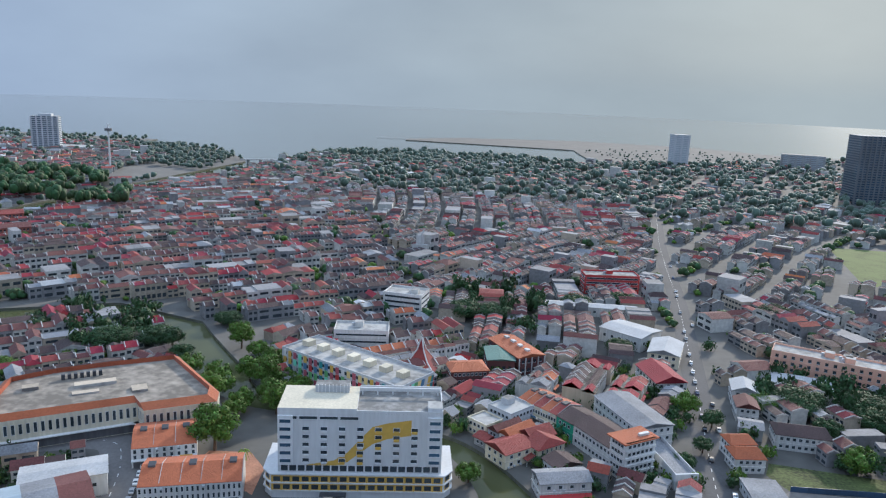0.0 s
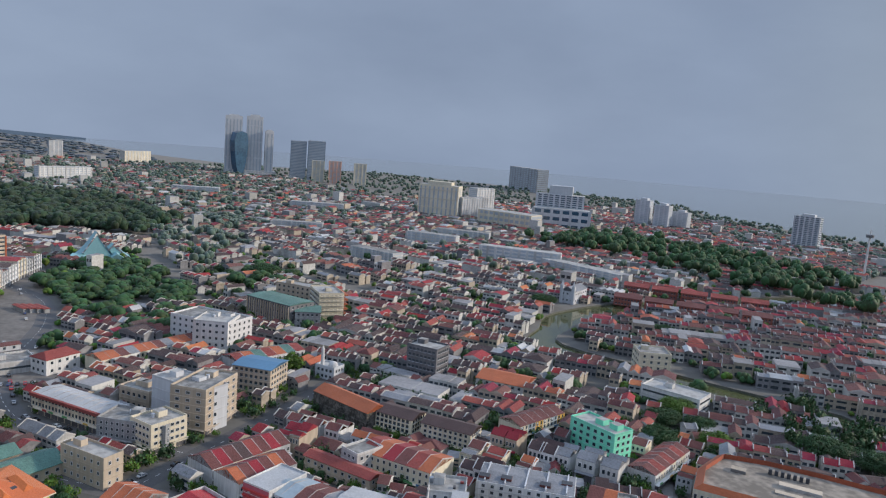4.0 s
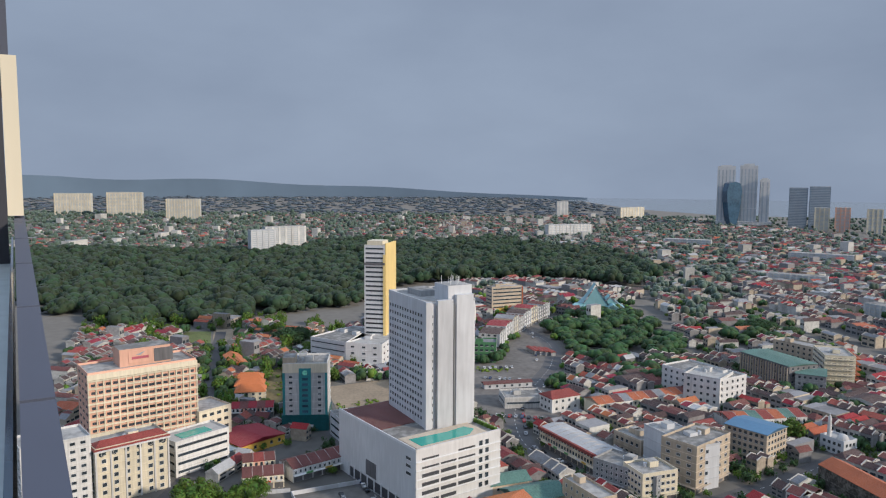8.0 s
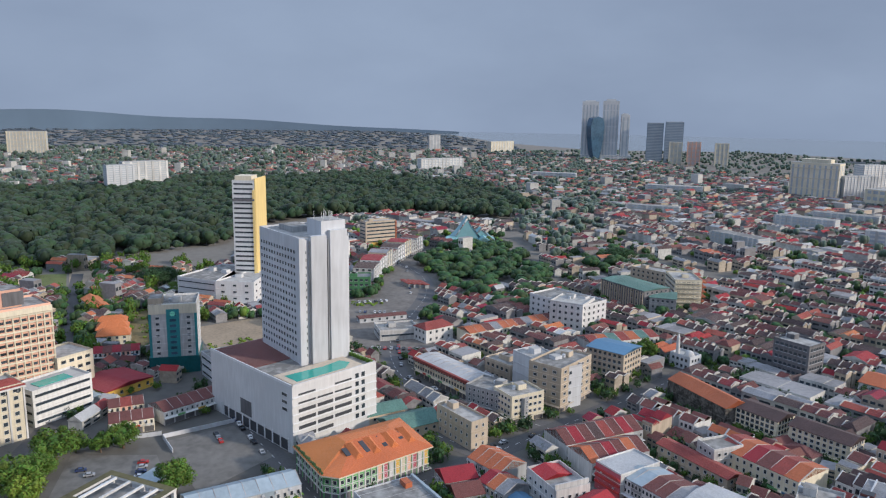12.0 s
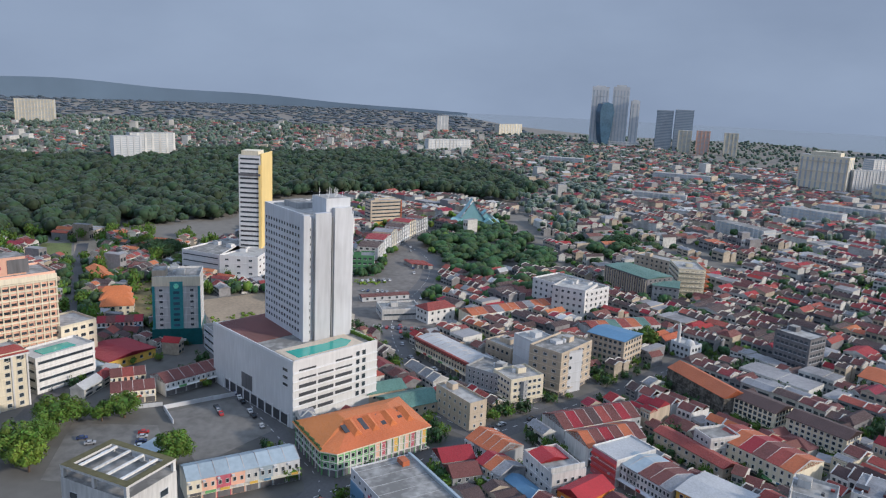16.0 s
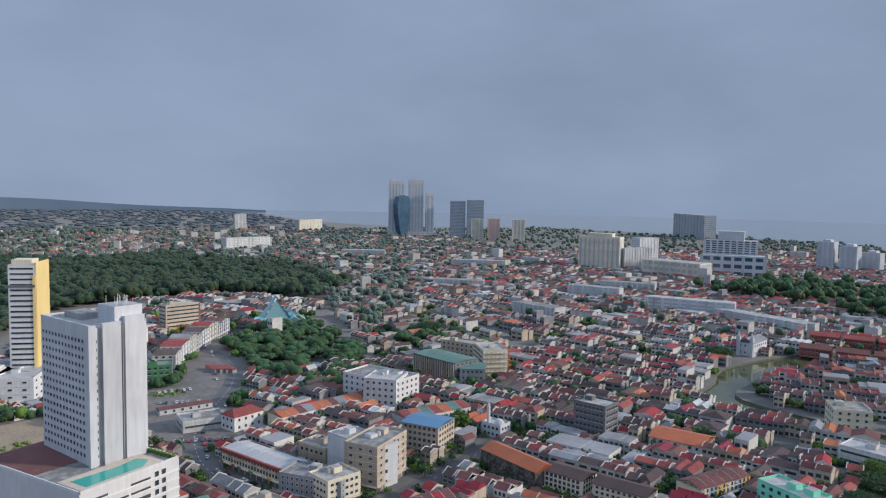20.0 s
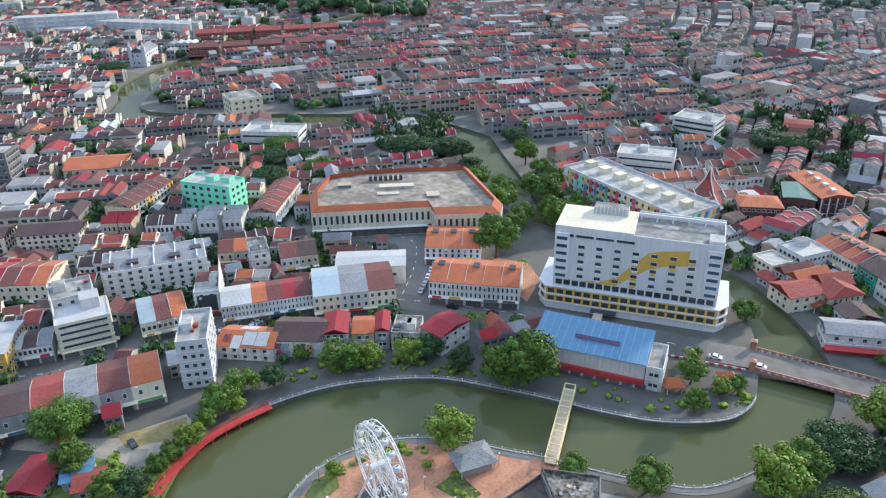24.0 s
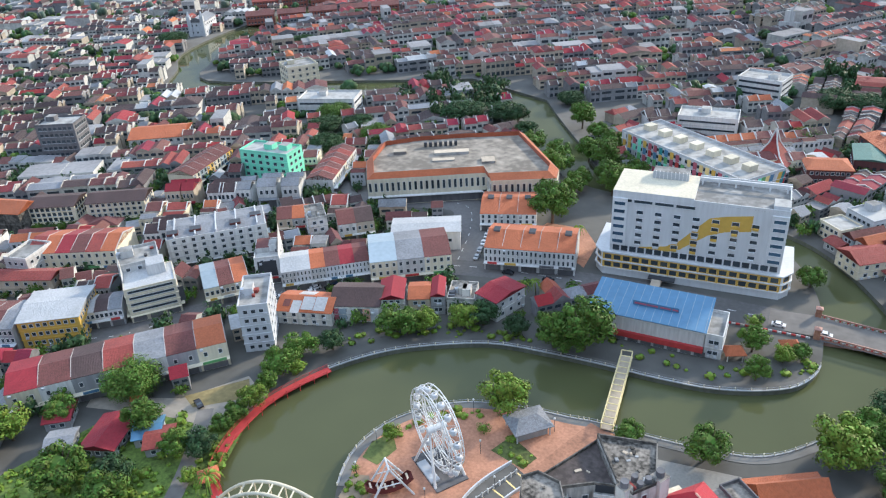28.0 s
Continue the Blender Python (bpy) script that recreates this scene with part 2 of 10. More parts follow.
# ---- mesh building ----
class Shape:
    """Gathers faces of one mesh."""

    def __init__(self):
        self.v, self.f, self.m = [], [], []

    def face(self, pts, mi=0):
        k = len(self.v)
        self.v += [tuple(p) for p in pts]
        self.f.append(tuple(range(k, k + len(pts))))
        self.m.append(mi)
        return self

    def prism(self, poly, z0, z1, mi=0, top=None, bottom=True):
        n, k = len(poly), len(self.v)
        self.v += [(x, y, z0) for x, y in poly] + [(x, y, z1) for x, y in poly]
        for i in range(n):
            j = (i + 1) % n
            self.f.append((k + i, k + j, k + n + j, k + n + i))
            self.m.append(mi)
        self.f.append(tuple(k + n + i for i in range(n)))
        self.m.append(mi if top is None else top)
        if bottom:
            self.f.append(tuple(k + n - 1 - i for i in range(n)))
            self.m.append(mi)
        return self

    def box(self, x, y, z, sx, sy, sz, mi=0, top=None, turn=0.0):
        """A box on its base's middle."""
        c, s = math.cos(turn), math.sin(turn)
        poly = [(x + c * a - s * b, y + s * a + c * b) for a, b in ((-sx / 2, -sy / 2), (sx / 2, -sy / 2), (sx / 2, sy / 2), (-sx / 2, sy / 2))]
        return self.prism(poly, z, z + sz, mi, top)

    def tube(self, a, b, r, r2=None, sides=8, mi=0):
        """A round bar from a to b."""
        a, b, r2 = Vector(a), Vector(b), r if r2 is None else r2
        q = (b - a).to_track_quat("Z", "Y")
        k = len(self.v)
        for p, rr in ((a, r), (b, r2)):
            for i in range(sides):
                t = 2 * math.pi * i / sides
                self.v.append(tuple(p + q @ Vector((rr * math.cos(t), rr * math.sin(t), 0))))
        for i in range(sides):
            j = (i + 1) % sides
            self.f.append((k + i, k + j, k + sides + j, k + sides + i))
            self.m.append(mi)
        self.f += [tuple(k + sides - 1 - i for i in range(sides)), tuple(k + sides + i for i in range(sides))]
        self.m += [mi, mi]
        return self

    def ribbon(self, left, right, z0, z1):
        """One continuous beam between two edge lines."""
        k, n = len(self.v), len(left)
        for (x, y), (u, w) in zip(left, right):
            self.v += [(u, w, z0), (x, y, z0), (x, y, z1), (u, w, z1)]
        for i in range(n - 1):
            a = k + 4 * i
            for p, q in ((0, 1), (1, 2), (2, 3), (3, 0)):
                self.f.append((a + p, a + q, a + 4 + q, a + 4 + p))
                self.m.append(0)
        self.f += [(k, k + 3, k + 2, k + 1), tuple(k + 4 * n - 4 + i for i in range(4))]
        self.m += [0, 0]
        return self

    def pipe(self, pts, r, sides=8):
        """One continuous round bar along a bent line."""
        k, n = len(self.v), len(pts)
        for i, p in enumerate(pts):
            d = Vector(pts[min(i + 1, n - 1)]) - Vector(pts[max(i - 1, 0)])
            q = d.to_track_quat("Z", "Y")
            self.v += [tuple(Vector(p) + q @ Vector((r * math.cos(2 * math.pi * j / sides), r * math.sin(2 * math.pi * j / sides), 0))) for j in range(sides)]
        for i in range(n - 1):
            for j in range(sides):
                a, b = k + i * sides + j, k + i * sides + (j + 1) % sides
                self.f.append((a, b, b + sides, a + sides))
                self.m.append(0)
        return self

    def gable(self, x0, x1, y0, y1, z, rise, over=0.5, thick=0.18, along="x", mi=0, hip=0.0):
        """A pitched roof of some thickness over a rectangle; ridge along x or y; hip draws the ridge's ends in."""
        x0, x1, y0, y1 = x0 - over, x1 + over, y0 - over, y1 + over
        def put(h):
            if along == "x":
                ym = (y0 + y1) / 2
                return [(x0, y0, z + h), (x1, y0, z + h), (x1, y1, z + h), (x0, y1, z + h), (x0 + hip, ym, z + rise + h), (x1 - hip, ym, z + rise + h)]
            xm = (x0 + x1) / 2
            return [(x1, y0, z + h), (x1, y1, z + h), (x0, y1, z + h), (x0, y0, z + h), (xm, y0 + hip, z + rise + h), (xm, y1 - hip, z + rise + h)]
        k = len(self.v)
        self.v += put(thick) + put(0)
        up = [(0, 1, 5, 4), (2, 3, 4, 5), (1, 2, 5), (3, 0, 4)]
        self.f += [tuple(k + i for i in f) for f in up] + [tuple(k + 6 + i for i in reversed(f)) for f in up]
        self.f += [tuple(k + i for i in (6 + a, 6 + b, b, a)) for a, b in ((0, 1), (1, 2), (2, 3), (3, 0))]
        self.m += [mi] * 12
        return self

    def data(self, name, mats):
        me = bpy.data.meshes.new(name)
        me.from_pydata(self.v, [], self.f)
        for mt in mats:
            me.materials.append(mt)
        if len(mats) > 1:
            me.polygons.foreach_set("material_index", self.m)
        me.update()
        return me


def part(name, shape, mats, parent=None, label=""):
    """Links a shape, or a finished mesh, as one object under a thing or a part."""
    mats = mats if isinstance(mats, (list, tuple)) else [mats]
    ob = new(name, shape.data(name, mats) if isinstance(shape, Shape) else shape)
    if parent:
        ob.parent = parent
    if label:
        ob["label"] = label
    return ob


def thing(name, label, category, x=0.0, y=0.0, z=0.0, turn=0.0, group="", kind=""):
    """An Empty at a thing's base."""
    ob = new(name)
    ob.empty_display_size = 0.5
    ob.matrix_basis = Matrix.Translation((x, y, z)) @ Matrix.Rotation(turn, 4, "Z")
    return tagged(ob, label, category, group, kind)


# ---- plan: which ground is taken ----
CELL, LOW, SPAN = 2.0, -2600.0, 5200.0
NCELL = int(SPAN / CELL)
TAKEN = np.zeros((NCELL, NCELL), bool)


def inside(poly, xs, ys):
    hit = np.zeros(xs.shape, bool)
    for (x0, y0), (x1, y1) in zip(poly, [*poly[1:], poly[0]]):
        if y0 != y1:
            hit ^= ((y0 > ys) != (y1 > ys)) & (xs < (x1 - x0) * (ys - y0) / (y1 - y0) + x0)
    return hit


def cells(poly, grow=0.0):
    p = np.array(poly)
    lo, hi = ((p.min(0) - grow - LOW) / CELL).astype(int).clip(0, NCELL - 1), ((p.max(0) + grow - LOW) / CELL).astype(int).clip(0, NCELL - 1) + 1
    xs, ys = np.meshgrid(LOW + (np.arange(lo[0], hi[0]) + 0.5) * CELL, LOW + (np.arange(lo[1], hi[1]) + 0.5) * CELL, indexing="ij")
    return (slice(lo[0], hi[0]), slice(lo[1], hi[1])), inside(poly, xs, ys)


def reserve(poly):
    where, hit = cells(poly)
    TAKEN[where] |= hit


def is_free(x, y):
    i, j = int((x - LOW) / CELL), int((y - LOW) / CELL)
    return 0 <= i < NCELL and 0 <= j < NCELL and not TAKEN[i, j]


def band(line, width):
    """The outline of a strip of that width along a line."""
    left, right = [], []
    for i, p in enumerate(line):
        a, b = Vector(line[max(i - 1, 0)]), Vector(line[min(i + 1, len(line) - 1)])
        n = (b - a).normalized()
        n = Vector((-n.y, n.x)) * width / 2
        left.append((p[0] + n.x, p[1] + n.y))
        right.append((p[0] - n.x, p[1] - n.y))
    return left, right


def smooth_line(line, steps=6):
    """A Catmull-Rom curve through the points."""
    pts = [line[0], *line, line[-1]]
    res = []
    for a, b, c, d in zip(pts, pts[1:], pts[2:], pts[3:]):
        for k in range(steps):
            t = k / steps
            res.append(tuple(0.5 * (2 * b[i] + (c[i] - a[i]) * t + (2 * a[i] - 5 * b[i] + 4 * c[i] - d[i]) * t * t + (3 * b[i] - a[i] - 3 * c[i] + d[i]) * t ** 3) for i in (0, 1)))
    return res + [tuple(line[-1])]
# ---- land, sea and river ----
BANK_A = [(-60, 40), (-93.6, 76), (-107, 84.7), (-114, 90.4), (-122.5, 98.3), (-126, 110.4), (-126.1, 125.4), (-122.2, 136.5), (-117.1, 146.3), (-107.6, 157.9), (-96.1, 166.7), (-76.6, 176.1), (-58.2, 178.3), (-39.9, 178.7), (-24.1, 178.3), (-7.6, 179.7), (7.7, 185.7), (15, 193.3), (18, 205.4), (17, 232), (12, 252), (4, 268), (-12, 281), (-45, 294), (-88, 305.8), (-112.7, 333.6), (-130.7, 362.4), (-152, 404)]
BANK_A2 = [(-205, 424), (-290, 392), (-388, 371), (-424, 409), (-462, 465), (-470, 600), (-420, 900), (-344, 1283)]
BANK_B = [(-20, 60), (-63.8, 89.2), (-69.7, 91.9), (-83.3, 99.2), (-88.7, 107), (-91.2, 120.2), (-86.8, 134.4), (-74.8, 146.3), (-59.2, 151.4), (-42.7, 152.8), (-35.4, 153.6), (-18.7, 153.5), (-3.8, 154.6), (6.1, 157.1), (15.5, 164.9), (26.3, 178.9), (38, 200), (39, 228), (29.7, 251.6), (17.7, 270.7), (4, 283), (-25, 297), (-76, 318), (-96.4, 348.7), (-120.8, 386.9), (-138, 416)]
BANK_B2 = [(-200, 446), (-290, 416), (-380, 392), (-411.7, 431), (-430, 480), (-440, 600), (-380, 900), (-281, 1297)]
COAST = [(-344, 1283), (-359, 1328), (-465, 1510), (-635, 1540), (-640, 1660), (-1155, 1740), (-1500, 1990), (-1786, 1960), (-2125, 1823), (-2600, 1557), (-2680, 981), (-3238, 760), (-4157, 708), (-4836, 346), (-4880, -300), (-3500, -3400), (0, -4900), (3600, -3300), (4880, -200), (3600, 900), (1885, 1517), (1462, 1744), (1029, 1855), (816, 1932), (685, 2090), (372, 2172), (40, 2110), (-106, 1995), (-105, 1950), (311, 1830), (300, 1480), (250, 1450), (137, 1568), (-15, 1584), (-164, 1563), (-262, 1451), (-281, 1297)]
bank_a = smooth_line(BANK_A, 4) + smooth_line(BANK_A2, 4)
bank_b = smooth_line(BANK_B, 4) + smooth_line(BANK_B2, 4)
river_poly = bank_a + bank_b[::-1]
from mathutils import geometry


def sheet(name, outer, holes, z, mat, skirt=0.0, skirt_mat=None):
    """A flat sheet with holes, and quay walls down its edges."""
    pts, edges = [], []
    for ring in (outer, *holes):
        k = len(pts)
        pts += [Vector(p) for p in ring]
        edges += [(k + i, k + (i + 1) % len(ring)) for i in range(len(ring))]
    vs, _, fs = geometry.delaunay_2d_cdt(pts, edges, [], 0, 0.01)[:3]
    s = Shape()
    mid = np.array([[sum(vs[i][c] for i in f) / len(f) for c in (0, 1)] for f in fs])
    keep = inside(outer, mid[:, 0], mid[:, 1])
    for h in holes:
        keep &= ~inside(h, mid[:, 0], mid[:, 1])
    s.v = [(p.x, p.y, z) for p in vs]
    s.f = [tuple(f) for f, k in zip(fs, keep) if k]
    s.m = [0] * len(s.f)
    if skirt:
        count = {}
        for f in s.f:
            for a, b in zip(f, (*f[1:], f[0])):
                count[(a, b)] = 1
        low = len(s.v)
        s.v += [(p.x, p.y, z - skirt) for p in vs]
        for a, b in [e for e in count if (e[1], e[0]) not in count]:
            s.f.append((b, a, low + a, low + b))
            s.m.append(1)
    return part(name, s, [mat, skirt_mat] if skirt else mat)


# the sea mouth joins the coast, so the land is one ring round the river's two banks
land_ring = COAST + bank_b[::-1] + bank_a
GROUND = material("town_ground", (0.075, 0.073, 0.066), 0.95, vary=0.6, grain=0.12, stain=0.02, haze_sheen=0.16)
tagged(sheet("ground", land_ring, [], 0.0, GROUND, 4.0, MOSSY), "dusty grey-brown town ground between streets and houses", "ground", kind="structure")
tagged(sheet("river", river_poly, [], -1.6, RIVER), "calm olive-green river water", "water", kind="structure")
s = Shape()
s.face([(4950 * math.cos(i * math.pi / 48), 4950 * math.sin(i * math.pi / 48), -1.9) for i in range(96)])
tagged(part("sea", s, SEA), "pale grey hazy sea", "water", kind="structure")
reserve(river_poly)
# what lies outside the land is not built on
gx, gy = np.meshgrid(LOW + (np.arange(NCELL) + 0.5) * CELL, LOW + (np.arange(NCELL) + 0.5) * CELL, indexing="ij")
TAKEN |= ~inside(COAST, gx, gy)


def strip(name, line, width, mat, label, category, z=0.05, steps=5, kind="structure", thick=0.0):
    line = smooth_line(line, steps) if steps > 1 else line
    left, right = band(line, width)
    s = Shape()
    for i in range(len(line) - 1):
        s.face([(*right[i], z), (*right[i + 1], z), (*left[i + 1], z), (*left[i], z)])
        if thick:
            for a, b in ((right[i], right[i + 1]), (left[i + 1], left[i])):
                s.face([(*a, z - thick), (*b, z - thick), (*b, z), (*a, z)])
    reserve(left + right[::-1])
    if name == "road" and width > 10:
        dash, run = Shape(), 0.0
        for (x, y), (x2, y2) in zip(line, line[1:]):
            ln = math.hypot(x2 - x, y2 - y)
            while run < ln:
                f, e = run / ln, min(1.0, (run + 2.8) / ln)
                nx, ny = -(y2 - y) / ln * 0.14, (x2 - x) / ln * 0.14
                a, b = (x + (x2 - x) * f, y + (y2 - y) * f), (x + (x2 - x) * e, y + (y2 - y) * e)
                dash.face([(a[0] - nx, a[1] - ny, z + 0.012), (b[0] - nx, b[1] - ny, z + 0.012), (b[0] + nx, b[1] + ny, z + 0.012), (a[0] + nx, a[1] + ny, z + 0.012)])
                run += 6.5
            run -= ln
        tagged(part("lane_markings", dash, WHITE), "dashed white lane markings on the street", "road marking", kind="stuff")
    return tagged(part(name, s, mat), label, category, kind=kind)


def patch(name, poly, mat, label, category, z=0.04, kind="structure"):
    reserve(poly)
    return tagged(part(name, Shape().face([(*p, z) for p in poly]), mat), label, category, kind=kind)


ROAD = "grey asphalt street between shop rows"
strip("road", [(-330, 20), (-224.5, 114.3), (-195, 134), (-180, 152.3), (-161.8, 172.8), (-139.3, 198.2), (-108, 216.6), (-57.5, 222.6), (-17.2, 222.5), (33, 219), (100, 208), (170, 190), (300, 150)], 13, ROADWAY, ROAD, "road", 0.06)
strip("road", [(-107.8, 221.3), (-114, 247.6), (-125, 266), (-150, 263), (-180, 254)], 15, ROADWAY, ROAD, "road", 0.07)
strip("road", [(-180, 254), (-215, 300), (-240, 340)], 9, ROADWAY, ROAD, "road", 0.065)
strip("road", [(98, 190), (102, 240), (128, 345), (165, 498), (205, 686), (260, 900)], 12, ASPHALT, "long straight grey asphalt road with cars", "road", 0.08)
strip("road", [(-230, -10), (-248.6, -3.6), (-295.5, -26), (-360.4, -53), (-470, -90)], 11, ASPHALT, ROAD, "road", 0.062)
strip("road", [(-225, -28), (-244.1, 6), (-271.3, 49.6), (-301.2, 98), (-340, 160), (-370, 200)], 11, ASPHALT, ROAD, "road", 0.058)
strip("road", [(-301.2, 98), (-325, 77), (-365, 42), (-411, 34.9), (-455.7, 41.8), (-543.8, 72), (-622, 78), (-690, 50), (-720, 20)], 12, ASPHALT, ROAD, "road", 0.052)
strip("road", [(-300, -124), (-378.9, -126.7), (-493, -166.2), (-648.5, -207.7)], 9, ASPHALT, ROAD, "road", 0.066)
WORN = material("worn_tarmac", (0.15, 0.145, 0.135), 0.95, vary=0.5, grain=0.25, stain=0.06)
SANDY = material("sandy_tarmac", (0.2, 0.185, 0.17), 0.95, vary=0.4, grain=0.25, stain=0.06)
patch("parking_lot", [(-309.2, -70), (-322.4, -42.7), (-290.3, -22.9), (-262, -48)], WORN, "bare worn asphalt parking lot", "parking lot", 0.07)
patch("car_park", [(-255, -100), (-300.5, -104), (-297, -70), (-269.4, -60), (-250, -80)], WORN, "worn grey car park with marked bays", "car park", 0.05)
patch("playing_field", [(326, 284), (306, 250), (291, 224), (306, 200), (420, 180), (450, 262)], material("mown_grass", (0.12, 0.19, 0.045), 0.95, vary=0.35, grain=0.6, stain=0.05), "mown green playing field", "field", 0.05)
patch("waste_ground", [(-400, -40), (-455, -20), (-500, -45), (-480, -85), (-420, -66)], DIRT, "bare earth building plot", "ground", 0.03)
patch("meadow", [(-586, -223), (-587, -197), (-650, -217), (-648, -240)], GRASS, "rough green meadow", "field", 0.03)
patch("meadow", [(-580, -193), (-602, -180), (-663, -199), (-657, -217)], DIRT, "dry brown plot", "field", 0.035)
DRYGRASS = material("dry_grass", (0.24, 0.19, 0.085), 0.95, vary=0.5, grain=0.6, stain=0.08)
patch("dry_lot", [(-522, -134), (-528, -122), (-443, -100), (-428, -110), (-440, -116)], DRYGRASS, "dry yellow grass lot", "ground", 0.03)
patch("broad_road", [(-544.7, 35.8), (-591.7, 43.6), (-675, 64.3), (-734, 94.4), (-707.7, 107.4), (-624.2, 79.4), (-565.2, 69.1), (-516.5, 81.9), (-489.6, 78), (-515.9, 54.7)], SANDY, "broad worn grey road beside a park", "road", 0.045)
patch("forecourt", [(-540, 0), (-546, 36), (-520, 62), (-470, 66), (-424, 82), (-412, 60), (-412, 20), (-440, 14), (-480, -10)], SANDY, "worn grey forecourt with parked cars", "yard", 0.043)
patch("yard", [(104, 206), (128, 222), (180, 196), (178, 243), (131, 248.5), (127, 246)], SANDY, "wide bare pinkish-grey yard", "yard", 0.045)
patch("car_park", [(198, 250), (214, 243), (238, 236), (290, 245), (322, 288), (330, 298), (250, 306), (230, 296)], SANDY, "bare paved ground between a condominium and a field", "yard", 0.047)
patch("lawn", [(131, 249), (170, 246.5), (178, 258), (132, 269.5), (127, 260)], GRASS, "fenced green lawn", "lawn", 0.05)
patch("waste_ground", [(330, 560), (420, 600), (470, 700), (380, 720)], GRASS, "dry open ground", "ground", 0.03)
patch("playing_field", [(480, 560), (600, 560), (640, 680), (520, 700)], GRASS, "dry green playing field", "field", 0.03)
# ---- buildings ----
WINDOWS = {}


def window_mesh(w, h, pane=None, frame_mat=None):
    pane, frame_mat = pane or WINDOW, frame_mat or PALE
    key = (round(w, 1), round(h, 1), pane.name, frame_mat.name)
    if key not in WINDOWS:
        s, t = Shape(), 0.13
        s.box(-w / 2 + t / 2, -0.05, -h / 2, t, 0.16, h).box(w / 2 - t / 2, -0.05, -h / 2, t, 0.16, h)
        s.box(0, -0.05, h / 2 - t, w - 2 * t, 0.16, t).box(0, -0.07, -h / 2, w - 2 * t, 0.22, t)
        s.face([(-w / 2 + t, -0.03, -h / 2 + t), (w / 2 - t, -0.03, -h / 2 + t), (w / 2 - t, -0.03, h / 2 - t), (-w / 2 + t, -0.03, h / 2 - t)], 1)
        WINDOWS[key] = s.data("window", [frame_mat, pane])
    return WINDOWS[key]




def side_pose(side, w, d, along, z):
    """A place on one face of a w by d body whose front runs along x from the origin."""
    if side == "front":
        return pose(along, 0, z)
    if side == "right":
        return pose(w, along, z, 0, 0, 90)
    if side == "back":
        return pose(w - along, d, z, 0, 0, 180)
    return pose(0, d - along, z, 0, 0, -90)


def windows_on(parent, side, w, d, z0, floors, storey, bays, ww=1.4, wh=1.5, pane=None, frame_mat=None, margin=1.0, ribbon=False):
    run = (w if side in ("front", "back") else d) - 2 * margin
    far = parent.location.length > 345
    for k in range(floors):
        z = z0 + (k + 0.55) * storey
        if far and not ribbon:  # a floor of small distant windows is one strip of panes
            key = ("row", round(run, 1), bays, round(ww, 1), round(wh, 1), (pane or WINDOW).name, (frame_mat or PALE).name)
            if key not in WINDOWS:
                s = Shape()
                for i in range(bays):
                    x = run * ((i + 0.5) / bays - 0.5)
                    s.box(x, -0.02, -wh / 2, ww, 0.1, wh, 1).box(x, -0.1, -wh / 2 - 0.15, ww + 0.3, 0.3, 0.15)
                WINDOWS[key] = s.data("window_row", [frame_mat or PALE, pane or WINDOW])
            part("window_row", WINDOWS[key], None, parent).matrix_basis = side_pose(side, w, d, margin + run / 2, z)
            continue
        if ribbon:
            ob = part("window", window_mesh(run, wh, pane, frame_mat), None, parent)
            ob.matrix_basis = side_pose(side, w, d, margin + run / 2, z)
            continue
        for i in range(bays):
            ob = part("window", window_mesh(ww, wh, pane, frame_mat), None, parent)
            ob.matrix_basis = side_pose(side, w, d, margin + run * (i + 0.5) / bays, z)


